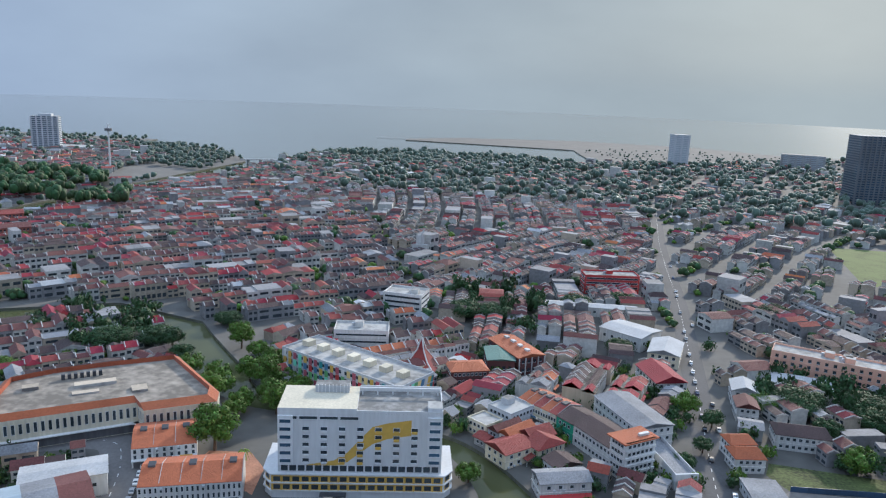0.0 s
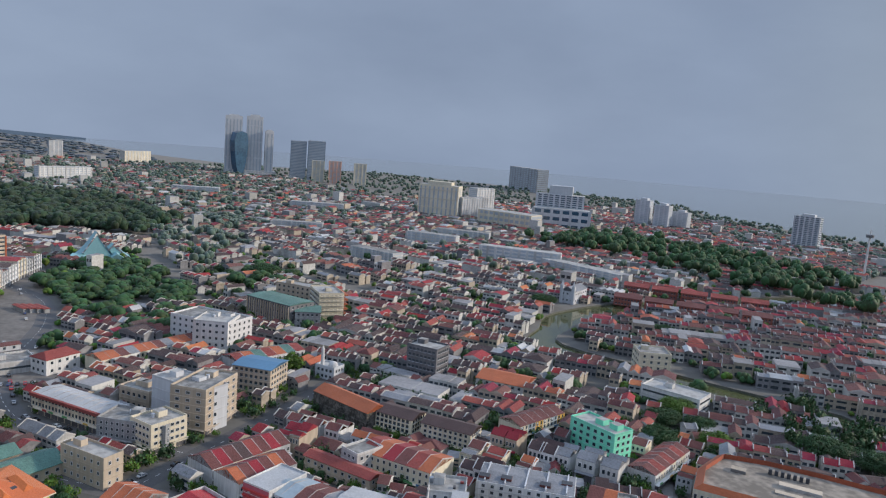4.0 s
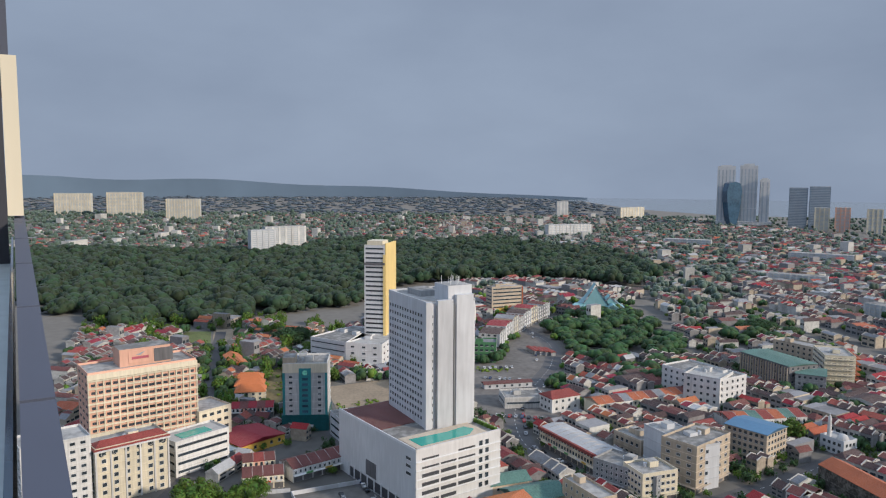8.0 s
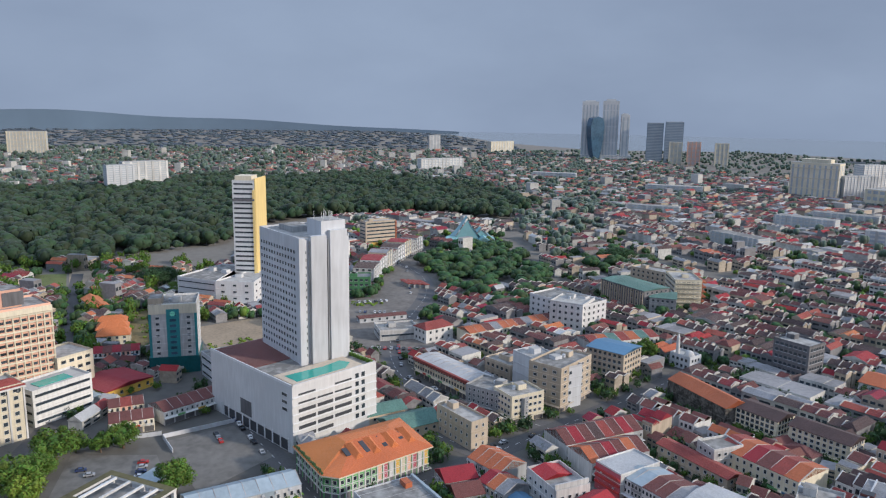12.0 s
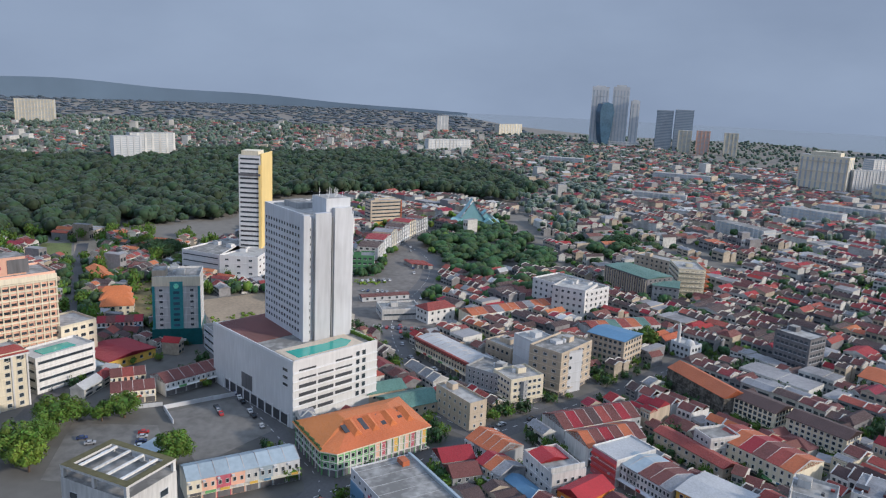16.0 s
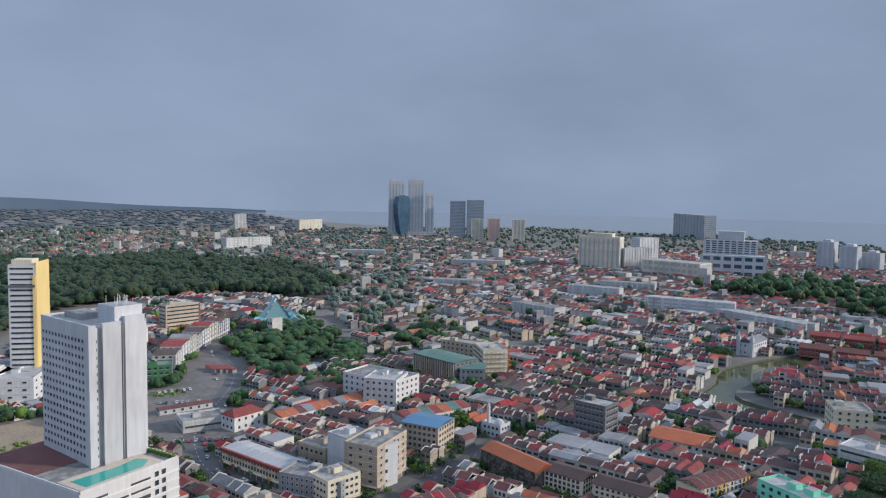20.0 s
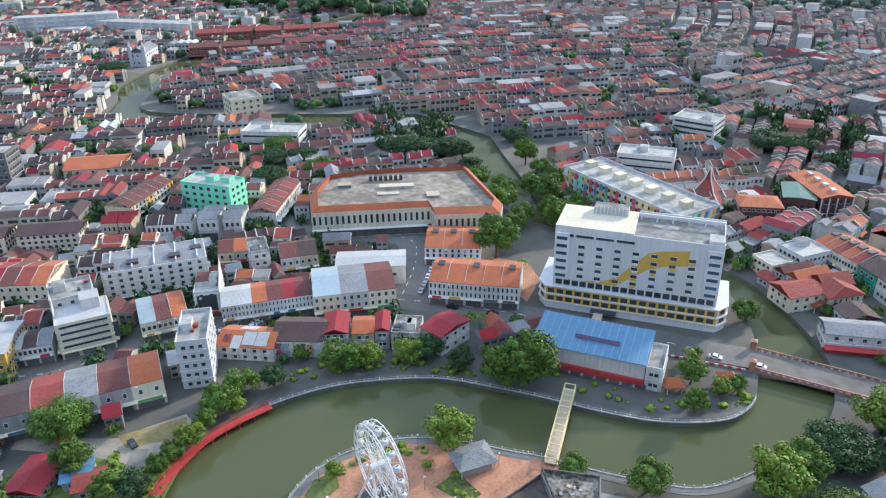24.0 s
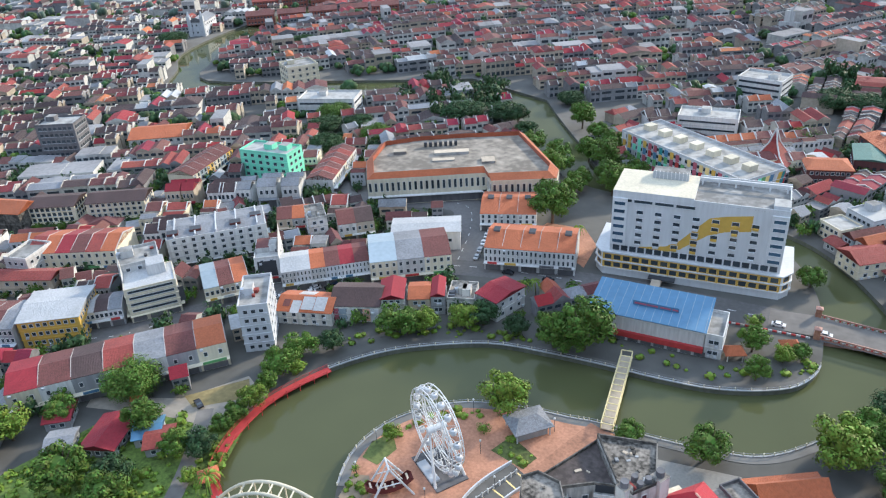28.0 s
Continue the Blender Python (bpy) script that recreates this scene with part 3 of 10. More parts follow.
def block(name, label, p0, p1, depth, h, floors, bays, wall, roof="flat", roof_mat=None, dbays=0, sides=("front", "right", "left"), z0=0.0, ww=1.5, wh=1.5, pane=None, frame_mat=None,
          ledge=True, ribbon=False, parapet=1.0, rise=3.0, plant=1, category="building", group="", ground=0.0, along="x", hip=0.0, margin=1.0, over=0.5):
    """A building whose front runs from p0 to p1 as one faces it. ground: height of an open ground floor of shops."""
    p0, p1 = Vector(p0), Vector(p1)
    u = p1 - p0
    w, turn = u.length, math.atan2(u.y, u.x)
    b = thing(name, label, category, p0.x, p0.y, z0, turn, group)
    n = Vector((-u.y, u.x)).normalized() * depth
    reserve([tuple(p0), tuple(p1), tuple(p1 + n), tuple(p0 + n)])
    d, storey = depth, (h - ground) / max(floors, 1)
    body = Shape().prism([(0, 0), (w, 0), (w, d), (0, d)], 0, h, 0, 1)
    if roof != "flat" and not hip:
        ends = [[(x, 0, h), (x, d, h), (x, d / 2, h + rise)] for x in (0.0, w)] if along == "x" else [[(0, y, h), (w, y, h), (w / 2, y, h + rise)] for y in (0.0, d)]
        for end in ends:
            body.face(end)
    part("wall", body, [wall, roof_mat or SLAB], b)
    for side in sides:
        run = w if side in ("front", "back") else d
        nb = bays if side in ("front", "back") else (dbays or max(1, round(bays * d / w)))
        windows_on(b, side, w, d, ground, floors, storey, nb, min(ww, run / nb * 0.8), wh, pane, frame_mat, margin, ribbon)
        if ground:
            s = Shape()
            k = max(2, int(run / 4.5))
            for i in range(k):
                x = run * (i + 0.5) / k
                s.box(x, 0.02, 0.2, run / k * 0.78, 0.12, ground * 0.72)
            # dark sheets paint the shade inside the open shops
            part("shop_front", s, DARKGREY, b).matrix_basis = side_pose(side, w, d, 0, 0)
            part("awning", Shape().box(run / 2, -0.6, ground * 0.86, run, 1.2, 0.18), wall, b).matrix_basis = side_pose(side, w, d, 0, 0)
    if ledge:
        s = Shape()
        for k in range(1 if not ground else 0, floors):
            z = ground + k * storey
            if b.location.length < 260:
                s = Shape()
            s.box(w / 2, -0.1, z - 0.12, w + 0.4, 0.2, 0.24).box(w / 2, d + 0.1, z - 0.12, w + 0.4, 0.2, 0.24)
            s.box(-0.1, d / 2, z - 0.12, 0.2, d, 0.24).box(w + 0.1, d / 2, z - 0.12, 0.2, d, 0.24)
            if b.location.length < 260 or k == floors - 1:
                part("ledge", s, wall, b)
    if b.location.length < 270 and floors > 1 and not ribbon:
        rs = random.Random(int(abs(p0.x * 5 + p0.y * 3)))
        for _ in range(3):
            part("air_conditioner", Shape().box(rs.uniform(0.08, 0.92) * w, -0.3, ground + rs.randrange(floors) * storey + 0.3, 0.9, 0.5, 0.7), PALE, b)
        if ground:
            for _ in range(3):
                part("sign_board", Shape().box(rs.uniform(0.15, 0.85) * w, -1.25, ground * 0.86, rs.uniform(1.6, 4), 0.12, 0.8), rs.choice((RED, OCHRE, BLUE, WHITE, LEAFGREEN)), b)
    if roof == "flat":
        if parapet:
            t = 0.25
            s = Shape().box(w / 2, t / 2, h, w, t, parapet).box(w / 2, d - t / 2, h, w, t, parapet)
            s.box(t / 2, d / 2, h, t, d - 2 * t, parapet).box(w - t / 2, d / 2, h, t, d - 2 * t, parapet)
            part("parapet", s, wall, b)
        rng = random.Random(int(abs(p0.x * 7 + p0.y * 13)))
        for _ in range(plant):
            pw, pd = min(4.5, w * 0.3), min(4.5, d * 0.35)
            x, y = rng.uniform(0.2, 0.8) * w, rng.uniform(0.35, 0.7) * d
            part("stair_house", Shape().box(x, y, h + 0.01, pw, pd, 2.6, 0, 1), [wall, SLAB], b)
            part("water_tank", Shape().tube((x - pw * 0.7, y, h), (x - pw * 0.7, y, h + 1.6), 0.9, 0.85, 12), PALE, b)
        if plant and b.location.length < 270:
            for _ in range(3):
                x, y = rng.uniform(0.1, 0.9) * w, rng.uniform(0.15, 0.85) * d
                part("roof_unit", Shape().box(x, y, h, rng.uniform(0.8, 2.4), rng.uniform(0.8, 1.6), rng.uniform(0.6, 1.2)), rng.choice((PALE, GREY, DARKGREY, TILE_RED)), b)
    else:
        part("roof", Shape().gable(0, w, 0, d, h, rise, over, 0.2, along, 0, hip), roof_mat or TILE_RED, b)
    return b


# ---- shop houses ----
def shop_house(label, wall, roof, w=6.0, d=16.0, h=7.0, ribs=True, roof2=None):
    """Two storeys, a pitched front roof along the street, a lower rear roof, white party walls that rise through the tiles."""
    b = thing("shop_house", label, "house", group="shop houses of the old town")
    part("wall", Shape().prism([(-w / 2, 0), (w / 2, 0), (w / 2, d), (-w / 2, d)], 0, h, 0, 1), [wall, DARKSLAB], b)
    f = d * 0.55
    part("roof", Shape().gable(-w / 2, w / 2, 0, f, h, 1.9, 0.0, 0.16), roof, b)
    k = Shape().gable(-w / 2, w / 2, f + 0.8, d, h - 0.7, 1.6, 0.0, 0.16)
    part("rear_roof", k, roof2 or roof, b)
    if ribs:
        for x in (-w / 2, w / 2):
            s = Shape()
            a = [(x, -0.2, h + 0.1), (x, f / 2, h + 2.35), (x, f + 0.2, h + 0.1)]
            for p, q in zip(a, a[1:]):
                for e in (-0.14, 0.14):
                    s.face([(x + e, p[1], p[2] - 0.6), (x + e, q[1], q[2] - 0.6), (x + e, q[1], q[2]), (x + e, p[1], p[2])])
                s.face([(x - 0.14, p[1], p[2]), (x + 0.14, p[1], p[2]), (x + 0.14, q[1], q[2]), (x - 0.14, q[1], q[2])])
            part("party_wall", s, WHITE, b)
    for y, sg in ((0, -1), (d, 1)):
        for i in (-1, 0, 1):
            part("window", window_mesh(1.2, 1.8, WINDOW, WHITE), None, b).matrix_basis = pose(i * w * 0.29, y, h * 0.74, 0, 0, 0 if sg < 0 else 180)
    # dark sheet in place of the shaded shop interior
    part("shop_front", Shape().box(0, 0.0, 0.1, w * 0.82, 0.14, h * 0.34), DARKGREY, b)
    part("awning", Shape().face([(-w / 2, -1.3, h * 0.4), (w / 2, -1.3, h * 0.4), (w / 2, 0, h * 0.47), (-w / 2, 0, h * 0.47)]).face([(-w / 2, 0, h * 0.46), (w / 2, 0, h * 0.46), (w / 2, -1.3, h * 0.39), (-w / 2, -1.3, h * 0.39)]), roof, b)
    return b


# ---- trees ----
def leaf_crown(rng, r, tall, clumps, per, size):
    """Tufts of leaves on an uneven crown, round a dense heart."""
    s = Shape()
    v, f = clump_template(rng.randrange(99), 0, 0.1, 0.3)
    s.v, s.f = [(x * r * 0.5, y * r * 0.5, z * tall * 0.58 + tall * 0.16) for x, y, z in v], list(f)
    s.m = [0] * len(f)
    for _ in range(clumps):
        while True:
            c = Vector((rng.uniform(-1, 1), rng.uniform(-1, 1), rng.uniform(-0.7, 1)))
            if 0.35 < c.length < 1:
                break
        c = Vector((c.x * r * 0.8, c.y * r * 0.8, c.z * tall * 0.42 + tall * 0.48))
        cr = r * rng.uniform(0.17, 0.34)
        for _ in range(per):
            d = Vector((rng.gauss(0, 1), rng.gauss(0, 1), rng.gauss(0.25, 0.8))).normalized()
            p = c + d * cr * rng.uniform(0.6, 1.05)
            a = d.orthogonal().normalized()
            a.rotate(Matrix.Rotation(rng.uniform(0, 6.3), 3, d))
            q = d.cross(a) + d * rng.uniform(-0.5, 0.5)
            e = size * rng.uniform(0.6, 1.3)
            a, q = a * e, q * e * 0.6
            s.face([p - a, p - q * 0.9, p + a, p + q])
    return s


def tree(label, seed, r, tall, trunk, mat, clumps=44, per=95, size=0.3):
    rng = random.Random(seed)
    b = thing("tree", label, "tree", group="trees of the town")
    s = Shape().tube((0, 0, 0), (rng.uniform(-0.2, 0.2), 0.1, trunk), 0.32, 0.22, 8)
    for k in range(5):
        t = k * 1.26 + rng.uniform(-0.3, 0.3)
        s.tube((0, 0.05, trunk * rng.uniform(0.7, 1)), (r * 0.45 * math.cos(t), r * 0.45 * math.sin(t), trunk + tall * rng.uniform(0.3, 0.6)), 0.17, 0.06, 6)
    part("trunk", s, BARK, b)
    part("crown", leaf_crown(rng, r, tall, clumps, per, size), mat, b).location = (0, 0, trunk * 0.45)
    return b


def palm(label, seed):
    rng = random.Random(seed)
    b = thing("palm", label, "palm tree", group="palms")
    part("trunk", Shape().tube((0, 0, 0), (0.3, 0, 7), 0.24, 0.16, 8), BARK, b)
    s = Shape()
    for k in range(16):
        t = k * 2.4 + rng.uniform(-0.2, 0.2)
        c, n = math.cos(t), math.sin(t)
        pts = [(0.3 + c * q, n * q, 7.1 + 1.2 * math.sin(q * 0.9) - 0.14 * q * q) for q in (0, 1.0, 2.0, 3.0, 3.9)]
        for (p, q), wd in zip(zip(pts, pts[1:]), (0.12, 0.26, 0.24, 0.1)):
            for e in (-1, 1):
                s.face([p, q, (q[0] - n * wd * e, q[1] + c * wd * e, q[2] - 0.25), (p[0] - n * wd * e * 0.8, p[1] + c * wd * e * 0.8, p[2] - 0.2)])
    part("fronds", s, LEAF_LIGHT, b)
    return b


def scatter(name, verts, faces, places, mat, label, category, kind="stuff"):
    """Many copies of a small quad mesh as one object. places: rows of x, y, z, width, height, turn."""
    v, f, p = np.array(verts, np.float32), np.array(faces, np.int32), np.array(places, np.float32)
    if not len(p):
        return None
    c, s = np.cos(p[:, 5])[:, None], np.sin(p[:, 5])[:, None]
    x = (v[None, :, 0] * c - v[None, :, 1] * s) * p[:, 3:4] + p[:, 0:1]
    y = (v[None, :, 0] * s + v[None, :, 1] * c) * p[:, 3:4] + p[:, 1:2]
    z = v[None, :, 2] * p[:, 4:5] + p[:, 2:3]
    co = np.stack([x, y, z], -1).reshape(-1, 3)
    fi = (f[None] + (np.arange(len(p)) * len(v))[:, None, None]).reshape(-1, 4)
    me = bpy.data.meshes.new(name)
    me.vertices.add(len(co))
    me.vertices.foreach_set("co", co.ravel())
    me.loops.add(fi.size)
    me.loops.foreach_set("vertex_index", fi.ravel())
    me.polygons.add(len(fi))
    me.polygons.foreach_set("loop_start", np.arange(len(fi)) * 4)
    me.polygons.foreach_set("use_smooth", np.ones(len(fi), bool))
    me.materials.append(mat)
    me.update(calc_edges=True)
    return tagged(new(name, me), label, category, kind=kind)


def clump_template(seed, quads, size, ragged=0.25, grid_n=3):
    """A unit crown: a rough core and leaf tufts about it, all of quads."""
    rng = random.Random(seed)
    s = Shape()
    grid = {}
    for ax in range(3):
        for sg in (-1, 1):
            for i in range(grid_n):
                for j in range(grid_n):
                    q = []
                    for a, b in ((0, 0), (1, 0), (1, 1), (0, 1)):
                        co = [0, 0, 0]
                        co[ax], co[(ax + 1) % 3], co[(ax + 2) % 3] = sg, (i + a) * 2 / grid_n - 1, (j + b) * 2 / grid_n - 1
                        p = Vector(co).normalized()
                        key = tuple(round(c, 3) for c in p)
                        if key not in grid:
                            grid[key] = 0.78 + rng.uniform(-ragged, ragged)
                        p = p * grid[key]
                        q.append((p.x, p.y, p.z * 0.5 + 0.5))
                    s.face(q if sg > 0 else q[::-1])
    for _ in range(quads):
        d = Vector((rng.gauss(0, 1), rng.gauss(0, 1), rng.gauss(0.4, 0.9))).normalized()
        p = d * rng.uniform(0.75, 1.08)
        p = Vector((p.x, p.y, p.z * 0.5 + 0.5))
        a = d.orthogonal().normalized()
        a.rotate(Matrix.Rotation(rng.uniform(0, 6.3), 3, d))
        q = d.cross(a) + d * rng.uniform(-0.6, 0.6)
        e = size * rng.uniform(0.6, 1.4)
        s.face([p - a * e, p - q * e * 0.6, p + a * e, p + q * e * 0.6])
    return s.v, s.f


# ---- far houses, joined ----
class HouseField:
    """Gathers small houses of one district into a single mesh."""

    MATS = [F_WHITE, F_CREAM, F_GREY, TILE_RED, TILE_BROWN, TILE_DARK, TILE_ORANGE, TILE_MAROON, SHEET_GREY, SHEET_WHITE, SHEET_GREEN, WINDOW]

    def __init__(self):
        self.s = Shape()

    def add(self, x, y, w, d, h, turn, wall, roof, rise, along, flat, near, rib=False):
        s, c, n = self.s, math.cos(turn), math.sin(turn)
        if along and not flat and d > 10.5 and 300 < math.hypot(x, y) < 1000:
            # a shop house: front range, a rear range behind the air well, and now and then a back wing
            f, r = d * 0.52, d * 0.36
            for g, deep, drop in ((-d / 2 + f / 2, f, 0.0), (d / 2 - r / 2, r, 0.6 + (int(x * 7) % 4) * 0.45)):
                self.add(x - n * g, y + c * g, w, min(deep, 10.4), h - drop, turn, wall, roof if drop < 1 or int(y) % 3 else 5 if int(x) % 2 else 8, rise * deep / d * 1.5, (int(x) + int(y)) % 7 > 0 or drop == 0, False, near, True)
            return
        k = len(s.v)
        P = lambda a, b, z: (x + c * a - n * b, y + n * a + c * b, z)
        w2, d2 = w / 2, d / 2
        s.v += [P(a, b, z) for z in (0, h) for a, b in ((-w2, -d2), (w2, -d2), (w2, d2), (-w2, d2))]
        s.f += [(k, k + 1, k + 5, k + 4), (k + 1, k + 2, k + 6, k + 5), (k + 2, k + 3, k + 7, k + 6), (k + 3, k, k + 4, k + 7)]
        s.m += [wall] * 4
        if flat:
            s.f.append((k + 4, k + 5, k + 6, k + 7))
            s.m.append(2)
        else:
            o = 0.35
            j = len(s.v)
            if along:
                pts = [(-w2 - o, -d2 - o, 0), (w2 + o, -d2 - o, 0), (w2 + o, d2 + o, 0), (-w2 - o, d2 + o, 0), (-w2 - o, 0, rise), (w2 + o, 0, rise)]
                fs = [(0, 1, 5, 4), (2, 3, 4, 5)]
            else:
                pts = [(-w2 - o, -d2 - o, 0), (w2 + o, -d2 - o, 0), (w2 + o, d2 + o, 0), (-w2 - o, d2 + o, 0), (0, -d2 - o, rise), (0, d2 + o, rise)]
                fs = [(1, 2, 5, 4), (3, 0, 4, 5)]
            hip = not rib and (int(x * 3) + int(y * 5)) % 5 == 0
            if hip:  # the ridge stops short of both ends
                e = min(w2, d2) * 0.8
                pts[4], pts[5] = [((q + (e if q < 0 else -e)) if along else 0, 0 if along else (g + (e if g < 0 else -e)), z) for q, g, z in pts[4:]]
            s.v += [P(a, b, h - 0.1 + z) for a, b, z in pts]
            s.f += [tuple(j + i for i in f) for f in fs]
            s.m += [roof, roof]
            g = [(1, 2, 5), (3, 0, 4)] if along else [(0, 1, 4), (2, 3, 5)]
            s.f += [tuple(j + i for i in f) for f in g]
            s.m += [roof, roof] if hip else [wall, wall]
            if rib and along:
                for q in (-1, 1):
                    a, e = w2 * q, 0.2
                    for ya, yb, za, zb in ((-d2 - o, 0, 0, rise), (0, d2 + o, rise, 0)):
                        s.face([P(a - e, ya, h + za + 0.35), P(a + e, ya, h + za + 0.35), P(a + e, yb, h + zb + 0.35), P(a - e, yb, h + zb + 0.35)], 0 if int(x) % 3 else 2)
                        for g in (-e, e):
                            s.face([P(a + g, ya, h + za - 0.1), P(a + g, yb, h + zb - 0.1), P(a + g, yb, h + zb + 0.35), P(a + g, ya, h + za + 0.35)], 0)
        if near:
            for b, sg in ((-d2 - 0.06, 1), (d2 + 0.06, -1)):
                for z0, z1 in ((h * 0.62, h * 0.8), (h * 0.12, h * 0.36)):
                    for a0, a1 in ((-0.42, -0.08), (0.08, 0.42)):
                        s.face([P(a0 * w * sg, b, z0), P(a1 * w * sg, b, z0), P(a1 * w * sg, b, z1), P(a0 * w * sg, b, z1)], 11)

    def finish(self, label):
        return tagged(part("houses", self.s, self.MATS), label, "houses", kind="stuff")
# ---- landmarks by the river ----
def hotel():
    """The white hotel on its yellow-latticed podium."""
    b = thing("hotel", "white hotel with yellow stripe over a yellow latticed podium", "hotel", -57.9, 230.9, 0, math.atan2(3.1, 64.4))
    w, d = 64.5, 22.0
    reserve([(-60, 228), (9, 231), (8, 256), (-60, 254)])
    pod = [(3, 0), (w - 3, 0), (w, 4), (w, d), (0, d), (0, 4)]
    part("podium", Shape().prism(pod, 0, 9, 0, 1), [BRIGHT, SLAB], b)
    for z in (2.6, 5.6, 8.7):
        part("podium_ledge", Shape().prism([(x + (0.5 if x > w / 2 else -0.5), y - 0.5) for x, y in pod[:3]] + [(w + 0.5, d), (-0.5, d), (-0.5, 3.5)], z, z + 0.45), BRIGHT, b)
    for k, z in enumerate((3.05, 6.05)):
        for i in range(18):
            ob = part("podium_window", window_mesh(2.6, 2.3, WINDOW, OCHRE), None, b)
            ob.matrix_basis = pose(4.8 + i * 3.22, -0.02, z + 1.25)
        for i in range(19):
            part("podium_pier", Shape().box(3.2 + i * 3.22, -0.12, z, 0.55, 0.3, 2.5), OCHRE, b, "ochre pier")
        part("podium_band", Shape().box(w / 2, -0.1, z + 2.05, w - 6, 0.22, 0.4), OCHRE, b, "ochre band")
        for x, y, a in ((1.4, 2.1, -53), (w - 1.4, 2.1, 53)):
            part("podium_window", window_mesh(2.8, 2.3, WINDOW, OCHRE), None, b).matrix_basis = pose(x, y - 0.05, z + 1.25, 0, 0, a)
        for i in range(5):
            part("podium_window", window_mesh(2.6, 2.3, WINDOW, OCHRE), None, b).matrix_basis = pose(w, 6.3 + i * 3.3, z + 1.25, 0, 0, 90)
    part("canopy", Shape().box(24, -1.6, 2.2, 9, 3.2, 0.3), DARKSTEEL, b)
    part("entrance_ramp", Shape().box(22.5, -4.5, 0.0, 3.2, 9, 2.4), BUFF, b)
    x0, x1, y0, y1, top = 5.0, 60.8, 1.2, 20.5, 31.0
    part("main_block", Shape().prism([(x0, y0), (x1, y0), (x1, y1), (x0, y1)], 9, top, 0, 1), [BRIGHT, SLAB], b)
    part("window_base", Shape().box((x0 + x1) / 2, y0 - 0.04, 9.5, x1 - x0 - 2, 0.1, 2.2), BRIGHT, b)
    for i in range(19):
        part("window", window_mesh(2.3, 2.0, WINDOW, DARKSTEEL), None, b).matrix_basis = pose(x0 + 2.2 + i * 2.86, y0 - 0.1, 10.7)
    # projecting end bays
    for x in (x0 + 2.6, x1 - 2.6):
        part("end_bay", Shape().box(x, y0 - 0.35, 12.0, 5.0, 0.7, 18.0), BRIGHT, b)
        for k in range(6):
            part("window", window_mesh(3.9, 1.5, BLUEGLASS, BRIGHT), None, b).matrix_basis = pose(x, y0 - 0.7, 13.6 + k * 2.9)
    for i in range(7):
        x = x0 + 9.4 + i * 6.15
        for k in range(5):
            z = 13.6 + k * 2.9
            part("window", window_mesh(2.4, 1.6, WINDOW, BRIGHT), None, b).matrix_basis = pose(x, y0 - 0.02, z)
            painted = (i, k) in ((2, 0), (3, 0), (3, 1), (4, 2), (4, 3), (4, 4), (5, 3), (5, 4), (6, 4))
            part("balcony", Shape().box(x, y0 - 0.3, z - 1.3, 1.9, 0.6, 0.75), OCHRE if painted else BRIGHT, b, "ochre-painted balcony" if painted else "")
    # the painted stripe climbs from the podium to the eaves
    s = Shape()
    edge = ((15, 10.9, 11.9), (24, 11.4, 13.6), (28.5, 13, 16.6), (33, 16.6, 21.8), (37, 19.8, 26.2), (42, 21.8, 27.6), (50.2, 23.2, 28.9))
    for (xa, za, ta), (xb, zb, tb) in zip(edge, edge[1:]):
        s.face([(xa, y0 - 0.015, za), (xb, y0 - 0.015, zb), (xb, y0 - 0.015, tb), (xa, y0 - 0.015, ta)])
    part("stripe", s, OCHRE, b, "painted ochre stripe")
    for i in range(4):
        part("window", window_mesh(6.3, 1.3, WINDOW, BRIGHT), None, b).matrix_basis = pose(x0 + 3.4 + i * 6.9, y0 - 0.05, 29.2)
    for k in range(6):
        for i in range(4):
            part("window", window_mesh(2.2, 1.5, WINDOW, BRIGHT), None, b).matrix_basis = pose(x1, y0 + 3 + i * 4.4, 13.6 + k * 2.9, 0, 0, 90)
    # roof: a raised deck on one half, an open frame on the other
    xm = x0 + 26.5
    part("upper_deck", Shape().box((x0 + xm) / 2, (y0 + y1) / 2, top, xm - x0, y1 - y0, 1.6, 0, 1), [BRIGHT, CREAM], b)
    part("plant_room", Shape().box(x0 + 17, y1 - 3.2, top + 1.6, 12, 5, 2.6, 0, 1), [PALE, SLAB], b)
    for i in range(9):
        part("fin", Shape().box(x0 + 12 + i * 1.3, y1 - 5.9, top + 1.6, 0.18, 0.3, 3.0), STEEL, b)
    for y in (y0 + 0.2, y1 - 0.2):
        part("parapet", Shape().box((xm + x1) / 2, y, top, x1 - xm, 0.3, 1.0 if y < 9 else 2.2), BRIGHT, b)
    part("parapet", Shape().box(x1 - 0.2, (y0 + y1) / 2, top, 0.3, y1 - y0, 1.4), BRIGHT, b)
    part("roof_beam", Shape().box((xm + x1) / 2, y1 - 3.2, top + 2.2, x1 - xm, 0.5, 0.5), BRIGHT, b)
    for i in range(6):
        part("roof_post", Shape().box(xm + 1 + i * 5.4, y1 - 3.2, top, 0.5, 0.5, 2.2), BRIGHT, b)
    part("corner_house", Shape().box(x1 - 2.6, y0 + 4, top, 5, 6, 1.9, 0, 1), [BRIGHT, SLAB], b)


hotel()


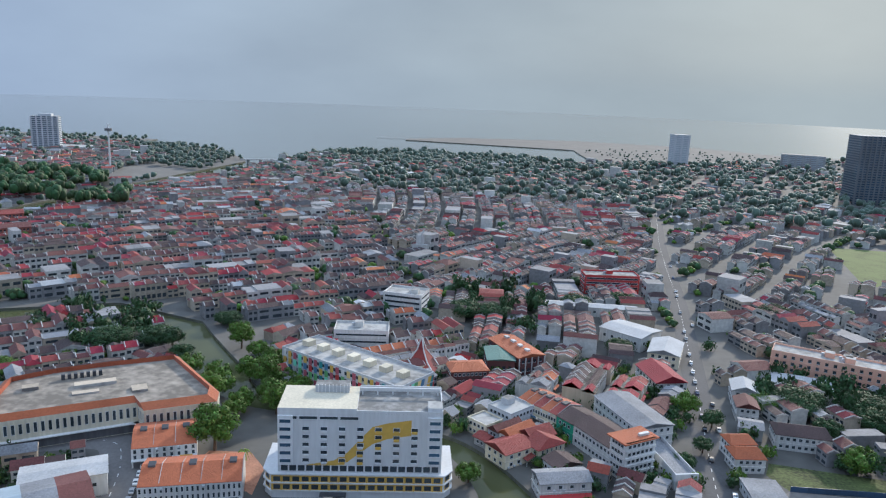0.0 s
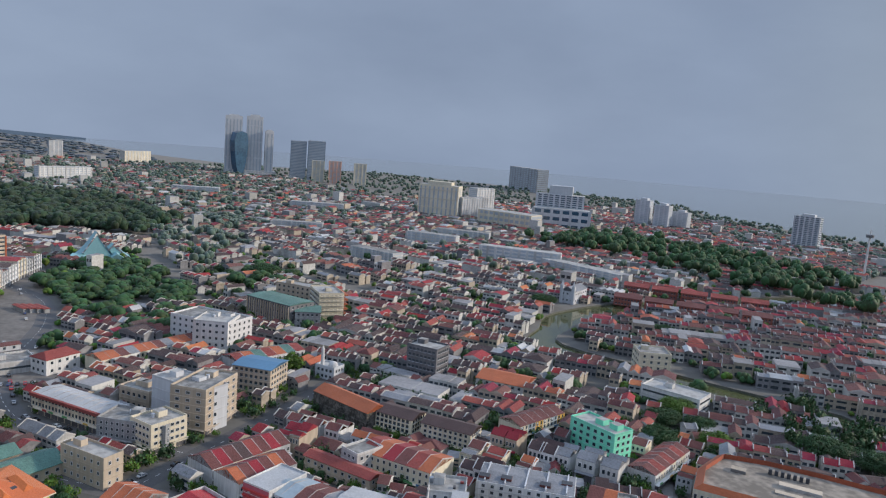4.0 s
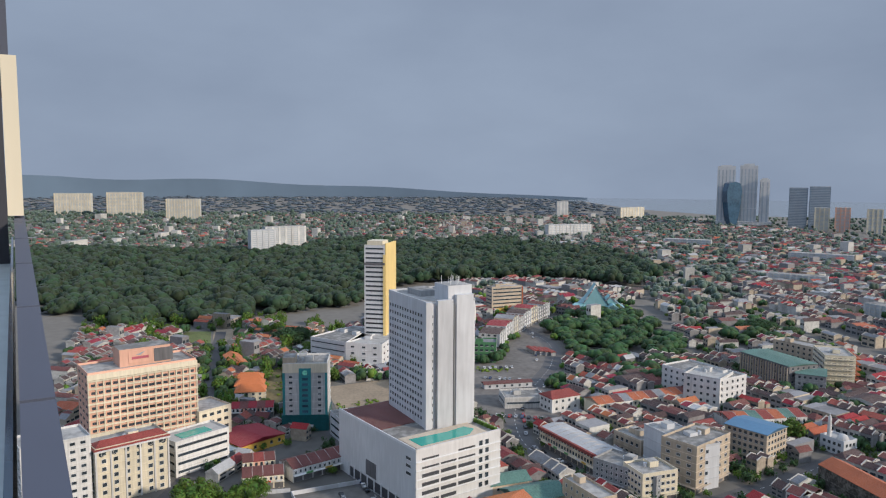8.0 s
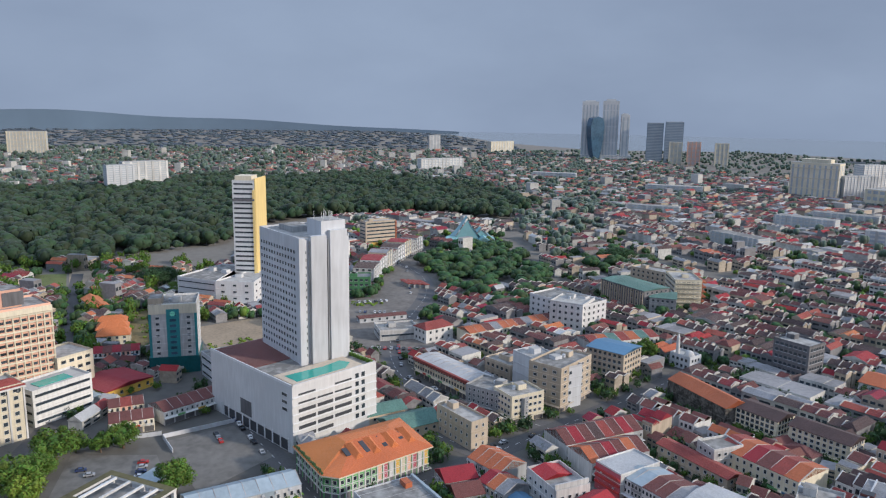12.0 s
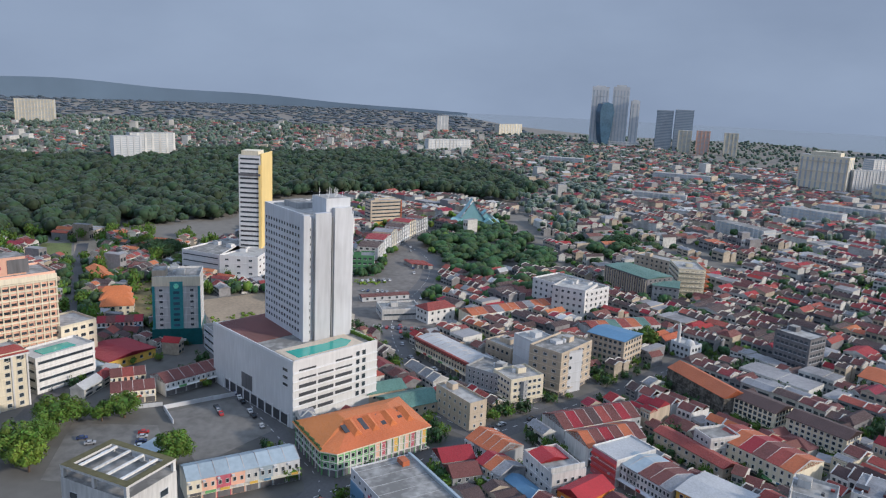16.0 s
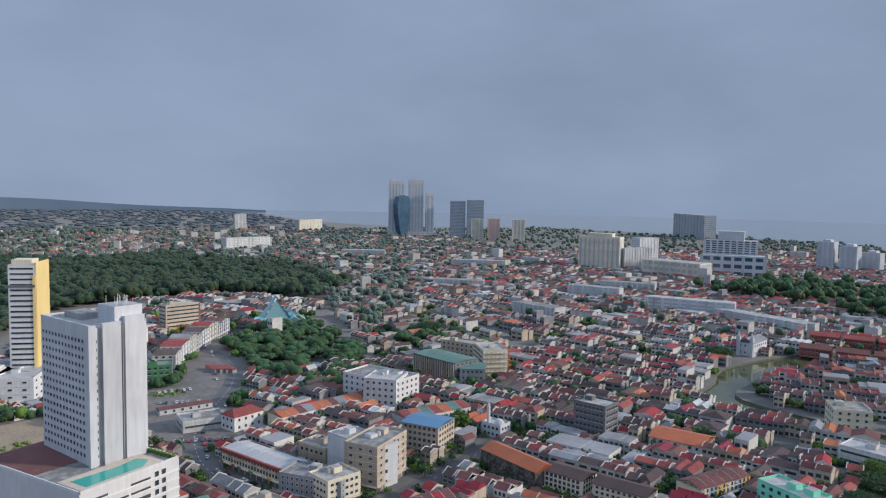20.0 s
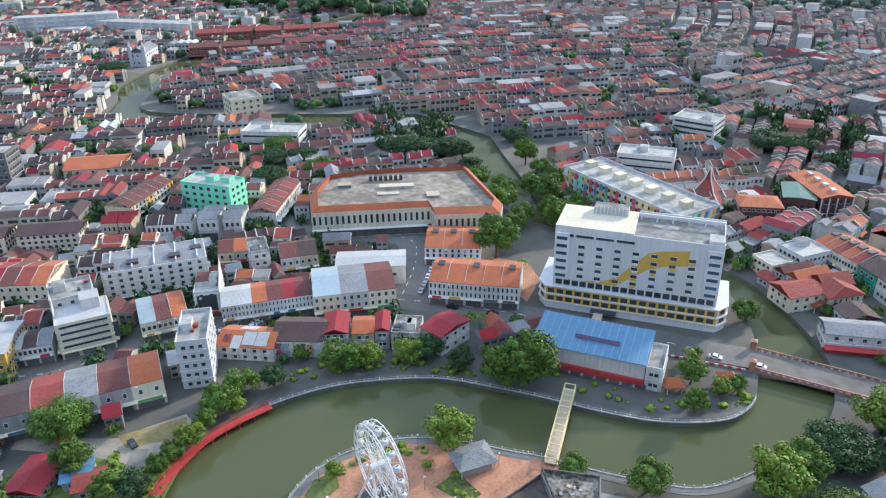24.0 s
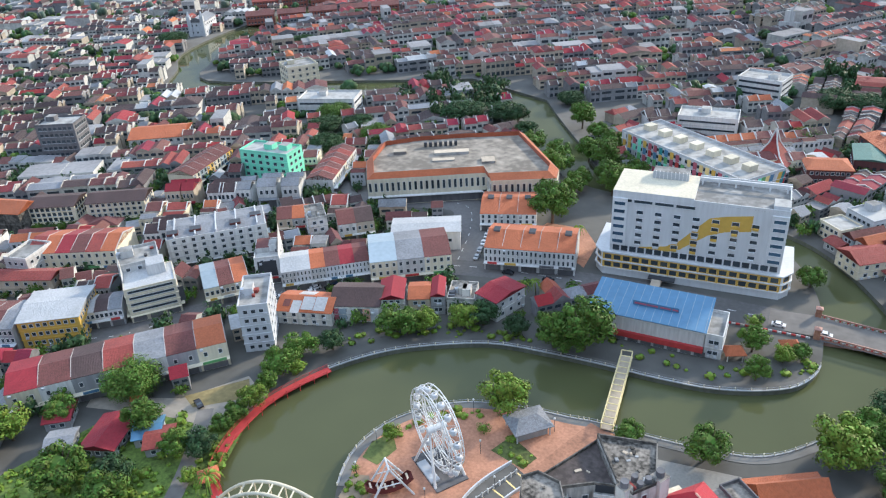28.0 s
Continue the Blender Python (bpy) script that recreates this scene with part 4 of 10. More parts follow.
def ell_building():
    """The long white arcaded building with a red-tiled rim round its flat roof."""
    b = thing("market_building", "long white arcaded building with red-tiled roof edge", "building", -164.3, 250.9, 0, math.atan2(23.1, 44.7))
    poly = [(0, 0.5), (52, 0.5), (53.5, -8.5), (81, -10), (83.5, -1), (74, 47), (45, 48.5), (22, 48), (4, 43.5), (-1.5, 22)]
    t = math.atan2(23.1, 44.7)
    reserve([(-164.3 + math.cos(t) * x - math.sin(t) * y, 250.9 + math.sin(t) * x + math.cos(t) * y) for x, y in poly])
    part("wall", Shape().prism(poly, 0, 12.5, 0, 1), [CREAM, material("sandy_roof_slab", (0.33, 0.29, 0.24), 0.9, vary=0.5, grain=0.3, stain=0.1, span=(0.95, 1.5))], b)
    cx, cy = 40, 23
    for (x, y), (x2, y2) in zip(poly, [*poly[1:], poly[0]]):
        i1, i2 = ((x + (cx - x) * 0.08, y + (cy - y) * 0.12), (x2 + (cx - x2) * 0.08, y2 + (cy - y2) * 0.12))
        s = Shape()
        s.face([(x, y, 12.4), (x2, y2, 12.4), (i2[0], i2[1], 14.6), (i1[0], i1[1], 14.6)])
        s.face([(i1[0], i1[1], 14.6), (i2[0], i2[1], 14.6), (i2[0], i2[1], 12.5), (i1[0], i1[1], 12.5)])
        part("roof", s, TILE_ORANGE, b)
        ln = math.hypot(x2 - x, y2 - y)
        a = math.degrees(math.atan2(y2 - y, x2 - x))
        n = int(ln / 2.4)
        if y < 1 and y2 < 1:
            for i in range(n):
                f = (i + 0.5) / n
                m = pose(x + (x2 - x) * f, y + (y2 - y) * f, 8.6, 0, 0, a)
                part("window", window_mesh(1.3, 4.2, WINDOW, WHITE), None, b).matrix_basis = m
            # a dark sheet paints the shade under the arches
            part("arcade", Shape().box(ln / 2, 0.05, 0.3, ln - 1.5, 0.2, 3.6), DARKGREY, b).matrix_basis = pose(x, y, 0, 0, 0, a)
            part("canopy", Shape().box(ln / 2, -1.0, 4.3, ln, 2.0, 0.3), WHITE, b).matrix_basis = pose(x, y, 0, 0, 0, a)
    for x, y, w, d, h in ((38, 26, 16, 4, 1.2), (34, 18, 10, 3, 0.6), (54, 14, 6, 6, 1.0), (14, 30, 6, 4, 1.4)):
        part("roof_plant", Shape().box(x, y, 12.5, w, d, h, 0, 1), [SLAB, BUFF], b)
    for i in range(7):
        part("vent", Shape().box(26 + i * 2.4, 36, 12.5, 1.4, 1.4, 2.2), DARKSTEEL, b)


ell_building()


RIB = material("weathered_party_wall", (0.46, 0.42, 0.4), 0.85, vary=0.4, streak=True)


def terrace_row(name, label, p0, p1, depth, h, n, walls, roofs, rise=2.4, ribs=True, skylights=0, floors=2, bays=4, ww=1.2, wh=1.7):
    """A row of joined shops under one long roof, cut by white party walls."""
    p0, p1 = Vector(p0), Vector(p1)
    u = p1 - p0
    w, turn = u.length, math.atan2(u.y, u.x)
    b = thing(name, label, "shop row", p0.x, p0.y, 0, turn)
    nn = Vector((-u.y, u.x)).normalized() * depth
    reserve([tuple(p0), tuple(p1), tuple(p1 + nn), tuple(p0 + nn)])
    g = 3.2
    for i in range(n):
        xa, xb = w * i / n, w * (i + 1) / n
        wall, roof = walls[i % len(walls)], roofs[i % len(roofs)]
        body = Shape().prism([(xa, 0), (xb, 0), (xb, depth), (xa, depth)], 0, h, 0, 1)
        for x in (xa, xb):
            body.face([(x, 0, h), (x, depth, h), (x, depth / 2, h + rise)])
        part("wall", body, [wall, DARKSLAB], b)
        part("roof", Shape().gable(xa, xb, 0, depth, h, rise, 0.0, 0.18), roof, b)
        nb = max(1, round(bays / n)) if bays > n else 1
        for k in range(floors - 1):
            if p0.length > 345:
                break
            for j in range(nb):
                part("window", window_mesh(ww, wh, WINDOW, WHITE), None, b).matrix_basis = pose(xa + (xb - xa) * (j + 0.5) / nb, 0, g + (h - g) * (k + 0.52) / (floors - 1))
        # the shop's inner shade is a dark sheet on the wall
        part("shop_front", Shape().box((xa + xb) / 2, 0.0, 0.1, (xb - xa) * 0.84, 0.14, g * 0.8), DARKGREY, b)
        if ribs:
            s = Shape()
            for p, q in (((0, h + 0.15), (depth / 2, h + rise + 0.4)), ((depth / 2, h + rise + 0.4), (depth, h + 0.15))):
                for e in (-0.1, 0.1):
                    s.face([(xb + e, p[0], p[1] - 0.5), (xb + e, q[0], q[1] - 0.5), (xb + e, q[0], q[1]), (xb + e, p[0], p[1])])
                s.face([(xb - 0.1, p[0], p[1]), (xb + 0.1, p[0], p[1]), (xb + 0.1, q[0], q[1]), (xb - 0.1, q[0], q[1])])
            part("party_wall", s, RIB, b)
        if skylights and i % skylights == 0:
            part("roof_vent", Shape().box((xa + xb) / 2, depth * 0.5, h + rise * 0.8, 2.4, 3.2, 1.0, 0, 1), [DARKGREY, DARKSTEEL], b)
    if p0.length > 345:
        windows_on(b, "front", w, depth, g, floors - 1, (h - g) / (floors - 1), bays, ww, wh, WINDOW, WHITE, 0.3)
    part("awning", Shape().box(w / 2, -0.9, g + 0.1, w, 1.8, 0.2), walls[0], b)
    rs = random.Random(int(abs(p0.x) * 3))
    for i in range(n):  # shop signs, and outdoor units under the eaves
        if rs.random() < 0.7:
            part("sign_board", Shape().box(w * (i + 0.5) / n, -1.85, g + 0.3, w / n * rs.uniform(0.4, 0.8), 0.1, 0.9), rs.choice((RED, OCHRE, BLUE, WHITE, LEAFGREEN, DARKGREY)), b)
        if rs.random() < 0.5:
            part("air_conditioner", Shape().box(w * (i + 0.15) / n, -0.35, h - 1.0, 0.9, 0.5, 0.7), PALE, b)
    return b


terrace_row("shop_row", "white shop row with orange-red tiled roof and white ribs", (-95.7, 218.5), (-63.4, 225.2), 20, 9, 5, [WHITE], [TILE_ORANGE], 2.8, True, 2, 3, 20, 0.9, 2.0)
terrace_row("shop_row", "short white shop row with red tiled roof", (-109.2, 246.3), (-87.7, 253.2), 21.5, 7.5, 3, [WHITE], [TILE_ORANGE], 2.6, True, 1, 3, 9)
terrace_row("shop_row", "white shop row with mixed orange and maroon roofs", (-156.9, 177.7), (-131.6, 197.1), 15, 8, 6, [WHITE, PALE], [SHEET_WHITE, SHEET_WHITE, TILE_ORANGE, TILE_BROWN, TILE_MAROON, TILE_BROWN], 2.0, False, 0, 3, 24, 0.7, 1.6)
terrace_row("shop_row", "cream corner shops with grey and brown roofs", (-129, 193), (-104.2, 208.9), 22, 9.5, 3, [CREAM, WHITE, CREAM], [SKYBLUE, SHEET_GREY, TILE_BROWN], 2.2, False, 0, 3, 12)
block("warehouse", "flat white sheet roof over a white hall", (-134, 218), (-110, 229), 13, 8, 1, 4, WHITE, "gable", SHEET_WHITE, rise=0.9, sides=("front",))
ap = block("apartment_slab", "long grey apartment slab with ribbed roof and brown openings", (-207.2, 175.1), (-179.5, 200.1), 18, 13, 4, 10, WHITE, ground=3, plant=0, parapet=0.4)
part("ribbed_roof", Shape().gable(0.3, 37, 0.3, 17.7, 13.05, 1.0, 0.0, 0.12), SHEET_GREY, ap)
for i in range(5):
    part("roof_rib", Shape().box(3 + i * 7.8, 9, 13.4, 0.5, 17, 0.8), PALE, ap)
for x, y in ((11, 5), (26, 5), (34, 9), (2.5, 4)):
    # solid box; its dark top imitates the shade down the well
    part("light_well", Shape().box(x, y, 13.6, 4.2, 3.4, 0.9, 0, 1), [TILE_BROWN, DARKSTEEL], ap)
sp = block("stepped_shop_block", "cream four-storey shop block with long window bands", (-194.6, 142.2), (-183.4, 154.8), 14, 13, 4, 5, CREAM, ground=3.2, ribbon=True, wh=1.1, parapet=0.3, plant=0, roof_mat=SHEET_WHITE)
part("upper_block", Shape().box(11.5, 10.5, 13, 6, 6.5, 3.8, 0, 1), [WHITE, SHEET_WHITE], sp)
part("gable_spike", Shape().prism([(0, 5), (0.3, 5), (0.3, 14), (0, 14)], 13, 14.6).face([(0.15, 5, 14.6), (0.15, 14, 14.6), (0.15, 12.5, 19)]), WHITE, sp)
part("sign_panel", Shape().box(17.6, 0.6, 4, 2.2, 0.3, 5.5), DARKSTEEL, sp)
terrace_row("shop_row", "low pale shop row with sheet roofs", (-214, 127), (-196.5, 141), 12, 6.5, 5, [WHITE, PALE, CREAM], [SHEET_GREY, TILE_BROWN, SHEET_WHITE, TILE_DARK], 1.2, True, 0, 2, 15)
block("stepped_shop_block", "white four-storey shop block beside an alley", (-205, 150.5), (-196, 161), 14, 15, 4, 3, WHITE, ground=3.2, plant=1)
gb = block("shop_block", "white narrow block with tall blank gable wall and dark glass", (-169.1, 178.7), (-161.6, 183.6), 15, 10.5, 3, 2, WHITE, ground=3.2, parapet=0.8, plant=1)
part("glass_front", Shape().box(4.4, -0.12, 3.4, 6.8, 0.2, 6.2), DARKSTEEL, gb)
part("gable_wall", Shape().prism([(8.7, 0), (9.0, 0), (9.0, 15), (8.7, 15)], 0, 11.4).face([(8.85, 0, 11.4), (8.85, 15, 11.4), (8.85, 13.5, 18)]).face([(8.7, 13.5, 18), (8.7, 15, 11.4), (8.7, 0, 11.4)]), WHITE, gb)
part("stepped_roof", Shape().box(3, 9, 10.5, 5, 8, 2.0, 0, 1), [WHITE, TILE_BROWN], gb)
terrace_row("shop_row", "cream shops with blue, brown and orange-red roofs", (-176.4, 159.5), (-165.6, 171), 19, 7.5, 3, [CREAM, BUFF, CREAM], [SKYBLUE, TILE_BROWN, TILE_ORANGE], 2.0, True, 0, 2, 9)
block("riverside_apartments", "tall narrow pale grey apartment block", (-146.5, 143.5), (-138.7, 148.6), 19, 16.5, 5, 3, PALE, dbays=4, plant=1)
terrace_row("shop_row", "low weathered shop row with maroon and orange roofs", (-190, 92), (-147, 136.7), 17, 8.5, 7, [CREAM, WHITE, GREY], [TILE_MAROON, TILE_BROWN, TILE_DARK, TILE_RED, SHEET_GREY, TILE_BROWN, TILE_ORANGE], 1.8, True, 0, 2, 14)
block("mint_block", "mint green five-storey building with dark windows", (-236.2, 254.6), (-209.8, 256), 13, 16, 5, 6, MINT, ww=1.7, wh=1.4, dbays=3, plant=2)
block("shop_row", "cream shop row with brown tiled roof", (-272, 193.2), (-250, 205.5), 13, 10, 3, 9, CREAM, "gable", TILE_DARK, ground=3, rise=2.2)
terrace_row("shop_row", "cream shop row with bright red roofs", (-258, 152), (-226.3, 166.9), 20, 9.5, 6, [CREAM], [TILE_RED, TILE_ORANGE, TILE_MAROON, TILE_BROWN], 2.6, True, 0, 3, 12)


def mosaic_building():
    """Painted apartment row along the river, with cream water-tank houses on its roof."""
    b = block("painted_apartments", "four-storey apartments with colourful painted facade by the river", (-75.1, 340.5), (-15.5, 296.3), 24, 13.5, 4, 20, PALE, sides=("front",), plant=0, ww=1.6)
    rng2 = random.Random(4)
    cols = [RED, OCHRE, BLUE, LEAFGREEN, PINK, TEAL, WHITE, YELLOW, MINT]
    w = math.hypot(59.6, 44.2)
    for i in range(20):
        for k in range(4):
            part("painted_panel", Shape().box(2.2 + i * (w - 4) / 20, -0.2, 0.25 + k * 3.37, 1.9, 0.3, 3.1), rng2.choice(cols), b)
    for i in range(10):
        part("mural_panel", Shape().face([(w + 0.02, i * 2.4, 1), (w + 0.02, i * 2.4 + 2.4, 1), (w + 0.02, i * 2.4 + 2.4 + 3, 13.2) if i < 8 else (w + 0.02, 24, 13.2), (w + 0.02, min(24, i * 2.4 + 3), 13.2)]), cols[(i * 4) % 9], b)
    for i in range(7):
        x = 6 + i * 10
        part("tank_house", Shape().box(x, 12, 13.5, 4.2, 5, 2.6, 0, 1), [CREAM, CREAM], b)


mosaic_building()


def blue_shed():
    b = thing("river_hall", "white hall with blue sheet roof and red base band", "hall", -49.4, 193.6, 0, -0.01)
    w, d = 35.0, 15.5
    reserve([(-50, 192), (-12, 187), (-11, 206), (-50, 209)])
    part("wall", Shape().prism([(0, 0), (w, 0), (w, d), (0, d)], 0, 9.2), WHITE, b)
    part("base_band", Shape().box(w / 2, -0.5, 1.9, w + 0.1, 1.0, 1.8), RED, b)
    part("fascia", Shape().box(w / 2, -0.12, 8.3, w + 0.3, 0.25, 0.9), BRIGHT, b)
    # dark sheets stand for the shade of the open lower storey
    for i in range(9):
        part("dark_bay", Shape().box(2.2 + i * 4, -0.04, 0.1, 3.2, 0.1, 1.7), DARKGREY, b)
    part("roof", Shape().face([(-0.5, -0.8, 9.3), (w + 0.5, -0.8, 9.3), (w + 0.5, d + 0.5, 11.6), (-0.5, d + 0.5, 11.6)]).face([(-0.5, d + 0.5, 11.4), (w + 0.5, d + 0.5, 11.4), (w + 0.5, -0.8, 9.1), (-0.5, -0.8, 9.1)]), BLUE, b)
    for i in range(14):
        part("roof_rib", Shape().face([(1 + i * 2.6, -0.8, 9.37), (1.12 + i * 2.6, -0.8, 9.37), (1.12 + i * 2.6, d + 0.5, 11.67), (1 + i * 2.6, d + 0.5, 11.67)]), SKYBLUE, b)
    # sign panel whose writing cannot be read
    sg = part("sign", Shape().box(w * 0.55, 5.5, 10.2, 14, 0.12, 1.6), BLUE, b)
    for i, (x, l) in enumerate(((-5.8, 1.2), (-4.2, 2.6), (-1, 3.4), (3, 3.2), (5.9, 1.6))):
        part("sign_bar", Shape().box(w * 0.55 + x, 5.38, 10.7, l, 0.08, 0.55), PINK, sg)
    block("annexe", "narrow white riverside annexe with flat roof", (-14.2, 193.6), (-9.2, 193.6), 14, 7.5, 2, 2, WHITE, plant=0)


blue_shed()


LICHEN = material("lichened_flat_roof", (0.21, 0.19, 0.165), 0.95, vary=0.85, grain=1.1, stain=0.22, span=(1.0, 1.5))
STAINED = material("stained_white_wall", (0.5, 0.49, 0.46), 0.85, vary=0.6, streak=True, grain=0.8, stain=0.2, span=(0.95, 1.5))


def block_with_yards():
    """Rotting five-storey block: two wings and a brown linking roof round an open court."""
    b = thing("derelict_block", "derelict stained concrete block with lichened flat roofs and red end wall", "building")
    west = [(-40.0, 106.2), (-32.2, 102.3), (-28.6, 104.6), (-33.4, 113.6), (-38.8, 114.7), (-41.8, 111.9)]
    north = [(-22.5, 118.6), (-18.4, 116.2), (-14.4, 120.9), (-16.6, 133.0), (-30.0, 130.8)]
    link = [(-38.8, 114.7), (-33.4, 113.6), (-27.0, 117.6), (-22.5, 118.6), (-30.0, 130.8)]
    low = [(-28.6, 104.6), (-21.0, 105.6), (-18.4, 116.2), (-22.5, 118.6), (-27.0, 117.6), (-33.4, 113.6)]
    reserve([(-42, 112), (-40, 105), (-31, 100), (-20, 104), (-13, 121), (-16, 134), (-31, 132)])
    BROWN = material("brown_felt_roof", (0.11, 0.09, 0.085), 0.95, vary=0.5, grain=0.8, stain=0.2)
    REDBRICK = material("faded_red_brick", (0.36, 0.12, 0.09), 0.85, vary=0.35)
    for name, poly, h, top in (("west_wing", west, 17, LICHEN), ("north_wing", north, 17, LICHEN), ("linking_wing", link, 15.2, BROWN), ("court_floor", low, 3.2, DARKSLAB)):
        part(name, Shape().prism(poly, 0, h, 0, 1), [STAINED, top], b)
        if h < 10:
            continue
        for (x, y), (x2, y2) in zip(poly, [*poly[1:], poly[0]]):
            ln, a = math.hypot(x2 - x, y2 - y), math.atan2(y2 - y, x2 - x)
            f = pose(x, y, 0, 0, 0, math.degrees(a))
            part("parapet", Shape().box(ln / 2, 0.16, h, ln, 0.3, 0.8), DARKSLAB, b).matrix_basis = f
            red = poly is west and x == -40.0
            if red:
                part("red_wall", Shape().box(ln / 2, -0.06, 0.2, ln, 0.12, 16.6), REDBRICK, b, "faded red end wall").matrix_basis = f
            n = max(1, int(ln / 3.2))
            for k in range(5 if h > 16 else 4):
                for i in range(n):
                    u = ln * (i + 0.5) / n
                    if red:
                        part("strip_panel", Shape().box(u, -0.16, 1.3 + k * 3.1, 2.0, 0.1, 2.7), WHITE, b).matrix_basis = f
                    part("window", window_mesh(1.5, 1.5, WINDOW, WHITE), None, b).matrix_basis = f @ pose(u, -0.2 if red else 0, 2.6 + k * 3.1)
    for (x, y), (x2, y2), drop in (((-28.6, 104.6), (-33.4, 113.6), 0), ((-27.0, 117.6), (-22.5, 118.6), 1.8)):
        ln, a = math.hypot(x2 - x, y2 - y), math.atan2(y2 - y, x2 - x)
        f = pose(x, y, 0, 0, 0, math.degrees(a))
        for k in range(4):  # open galleries on the court
            part("gallery", Shape().box(ln / 2, -0.8, 3.6 + k * 3.1, ln, 1.6, 0.3), STAINED, b).matrix_basis = f
            part("gallery_rail", Shape().box(ln / 2, -1.5, 3.9 + k * 3.1, ln, 0.12, 0.9), WHITE, b).matrix_basis = f
            # near-black sheet paints the shade behind the gallery
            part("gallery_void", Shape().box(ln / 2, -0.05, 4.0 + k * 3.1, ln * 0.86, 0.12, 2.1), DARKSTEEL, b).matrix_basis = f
    for x, y, r, h in ((-23.2, 106.5, 1.5, 18.6), (-27.0, 105.4, 1.3, 18.2), (-14.2, 123.4, 1.5, 17.6), (-20.4, 117.0, 1.3, 18.2)):
        part("stair_tower", Shape().box(x, y, 0, r * 2, r * 2, h, 0, 1, -0.5), [STAINED, LICHEN], b)
        part("water_tank", Shape().tube((x, y, h), (x, y, h + 1.5), 1.0, 0.95, 12), DARKGREY, b)
        for k in range(4):
            part("stair_window", window_mesh(1.0, 1.2, WINDOW, PALE), None, b).matrix_basis = pose(x, y, 3 + k * 3.4, 0, 0, -28.6) @ pose(0, -r - 0.02, 0)
    rs = random.Random(5)
    for i in range(16):
        x, y, h = rs.choice(((-36, 109, 17), (-22, 126, 17), (-18, 123, 17), (-30, 122, 15.2), (-20, 129, 17)))
        part("roof_debris", Shape().box(x + rs.uniform(-2, 2), y + rs.uniform(-2, 2), h, rs.uniform(0.4, 1.6), rs.uniform(0.3, 1.0), rs.uniform(0.1, 0.5), 0, None, rs.uniform(0, 3)), rs.choice((GREY, DARKSLAB, BUFF)), b)
    for x, y in ((-17.5, 119), (-16.2, 121), (-19, 120.5), (-31, 105)):
        part("water_tank", Shape().tube((x, y, 17), (x, y, 18.5), 0.8, 0.75, 12), DARKGREY, b)
    part("brick_kerb", Shape().box(-19.5, 118.6, 17, 3.4, 0.5, 0.9, 0, None, -0.6), TILE_RED, b)
    cp = thing("blue_canopy", "pale blue pitched canopy behind the derelict block", "canopy", -11.5, 121.5, 0, 0.9)
    part("canopy_roof", Shape().gable(-2.2, 2.2, -3.5, 3.5, 3.0, 1.6, 0.2, 0.12, "y"), SKYBLUE, cp)
    for x in (-2.0, 2.0):
        for y in (-3.2, 3.2):
            part("post", Shape().box(x, y, 0, 0.15, 0.15, 3.0), STEEL, cp)


block_with_yards()


def red_roofed_block():
    """Three-winged white block under hipped red sheet roofs."""
    t = math.atan2(24.8, 24)
    b = thing("red_roofed_block", "white block with hipped bright red sheet roofs", "building", -13, 99.5, 0, t)
    reserve([(-17, 100), (-11, 94), (16, 122), (4, 136), (-4, 128)])
    w, d = 36.0, 15.0
    part("wall", Shape().prism([(0, 0), (w, 0), (w, d), (0, d)], 0, 10.5, 0, 1), [CREAM, LICHEN], b)
    part("roof", Shape().gable(4.0, w - 6, -0.4, 10.4, 10.6, 3.2, 0.5, 0.2, "x", 0, 4), SHEET_RED, b)
    part("roof", Shape().gable(17, 28, 4, d + 2, 10.65, 3.4, 0.5, 0.2, "y", 0, 4), SHEET_RED, b)
    part("roof", Shape().gable(8, 16.5, 4, d - 1, 10.65, 2.9, 0.3, 0.2, "y", 0, 2.5), SHEET_RED, b)
    for k in range(3):
        for i in range(12):
            part("window", window_mesh(1.8, 1.5, WINDOW, WHITE), None, b).matrix_basis = pose(2 + i * 2.9, 0, 2.2 + k * 3.3)
        part("ledge", Shape().box(w / 2, -0.3, 3.4 + k * 3.3, w + 0.6, 0.6, 0.3), WHITE, b)
        for i in range(4):
            part("window", window_mesh(1.6, 1.5, WINDOW, WHITE), None, b).matrix_basis = pose(w, 2.4 + i * 3.4, 2.2 + k * 3.3, 0, 0, 90)
    part("wing", Shape().prism([(0.5, d), (9, d), (9, d + 3), (0.5, d + 3)], 0, 10.5).prism([(13, d + 0.01), (23, d + 0.01), (23, d + 4), (13, d + 4)], 0, 10.5), CREAM, b)
    for pts in (((7.6, 5.0, 13.95), (26.4, 5.0, 13.95)), ((22.5, 6, 14.2), (22.5, 12.8, 14.2)), ((12.2, 6.5, 13.65), (12.2, 11.3, 13.65)), ((3.5, -0.9, 10.85), (7.6, 5.0, 13.95)), ((30.5, -0.9, 10.85), (26.4, 5.0, 13.95)), ((30.5, 10.9, 10.85), (26.4, 5.0, 13.95))):
        part("ridge_cap", Shape().tube(*pts, 0.28, None, 6), PEACH, b)
    part("inner_wing", Shape().box(9.5, 17, 0, 5, 7, 11.5, 0, 1), [STAINED, LICHEN], b)
    for x in (30.8, w - 0.2):
        part("parapet", Shape().box(x, d / 2, 10.5, 0.3, d, 1.0), DARKGREY, b)
    for y in (0.2, d - 0.2):
        part("parapet", Shape().box(33.4, y, 10.5, 5.0, 0.3, 1.0), DARKGREY, b)
    for x in (11, 12.6):
        part("chimney", Shape().box(x, 12.5, 10.5, 1.2, 1.2, 3.0), GREY, b)


red_roofed_block()


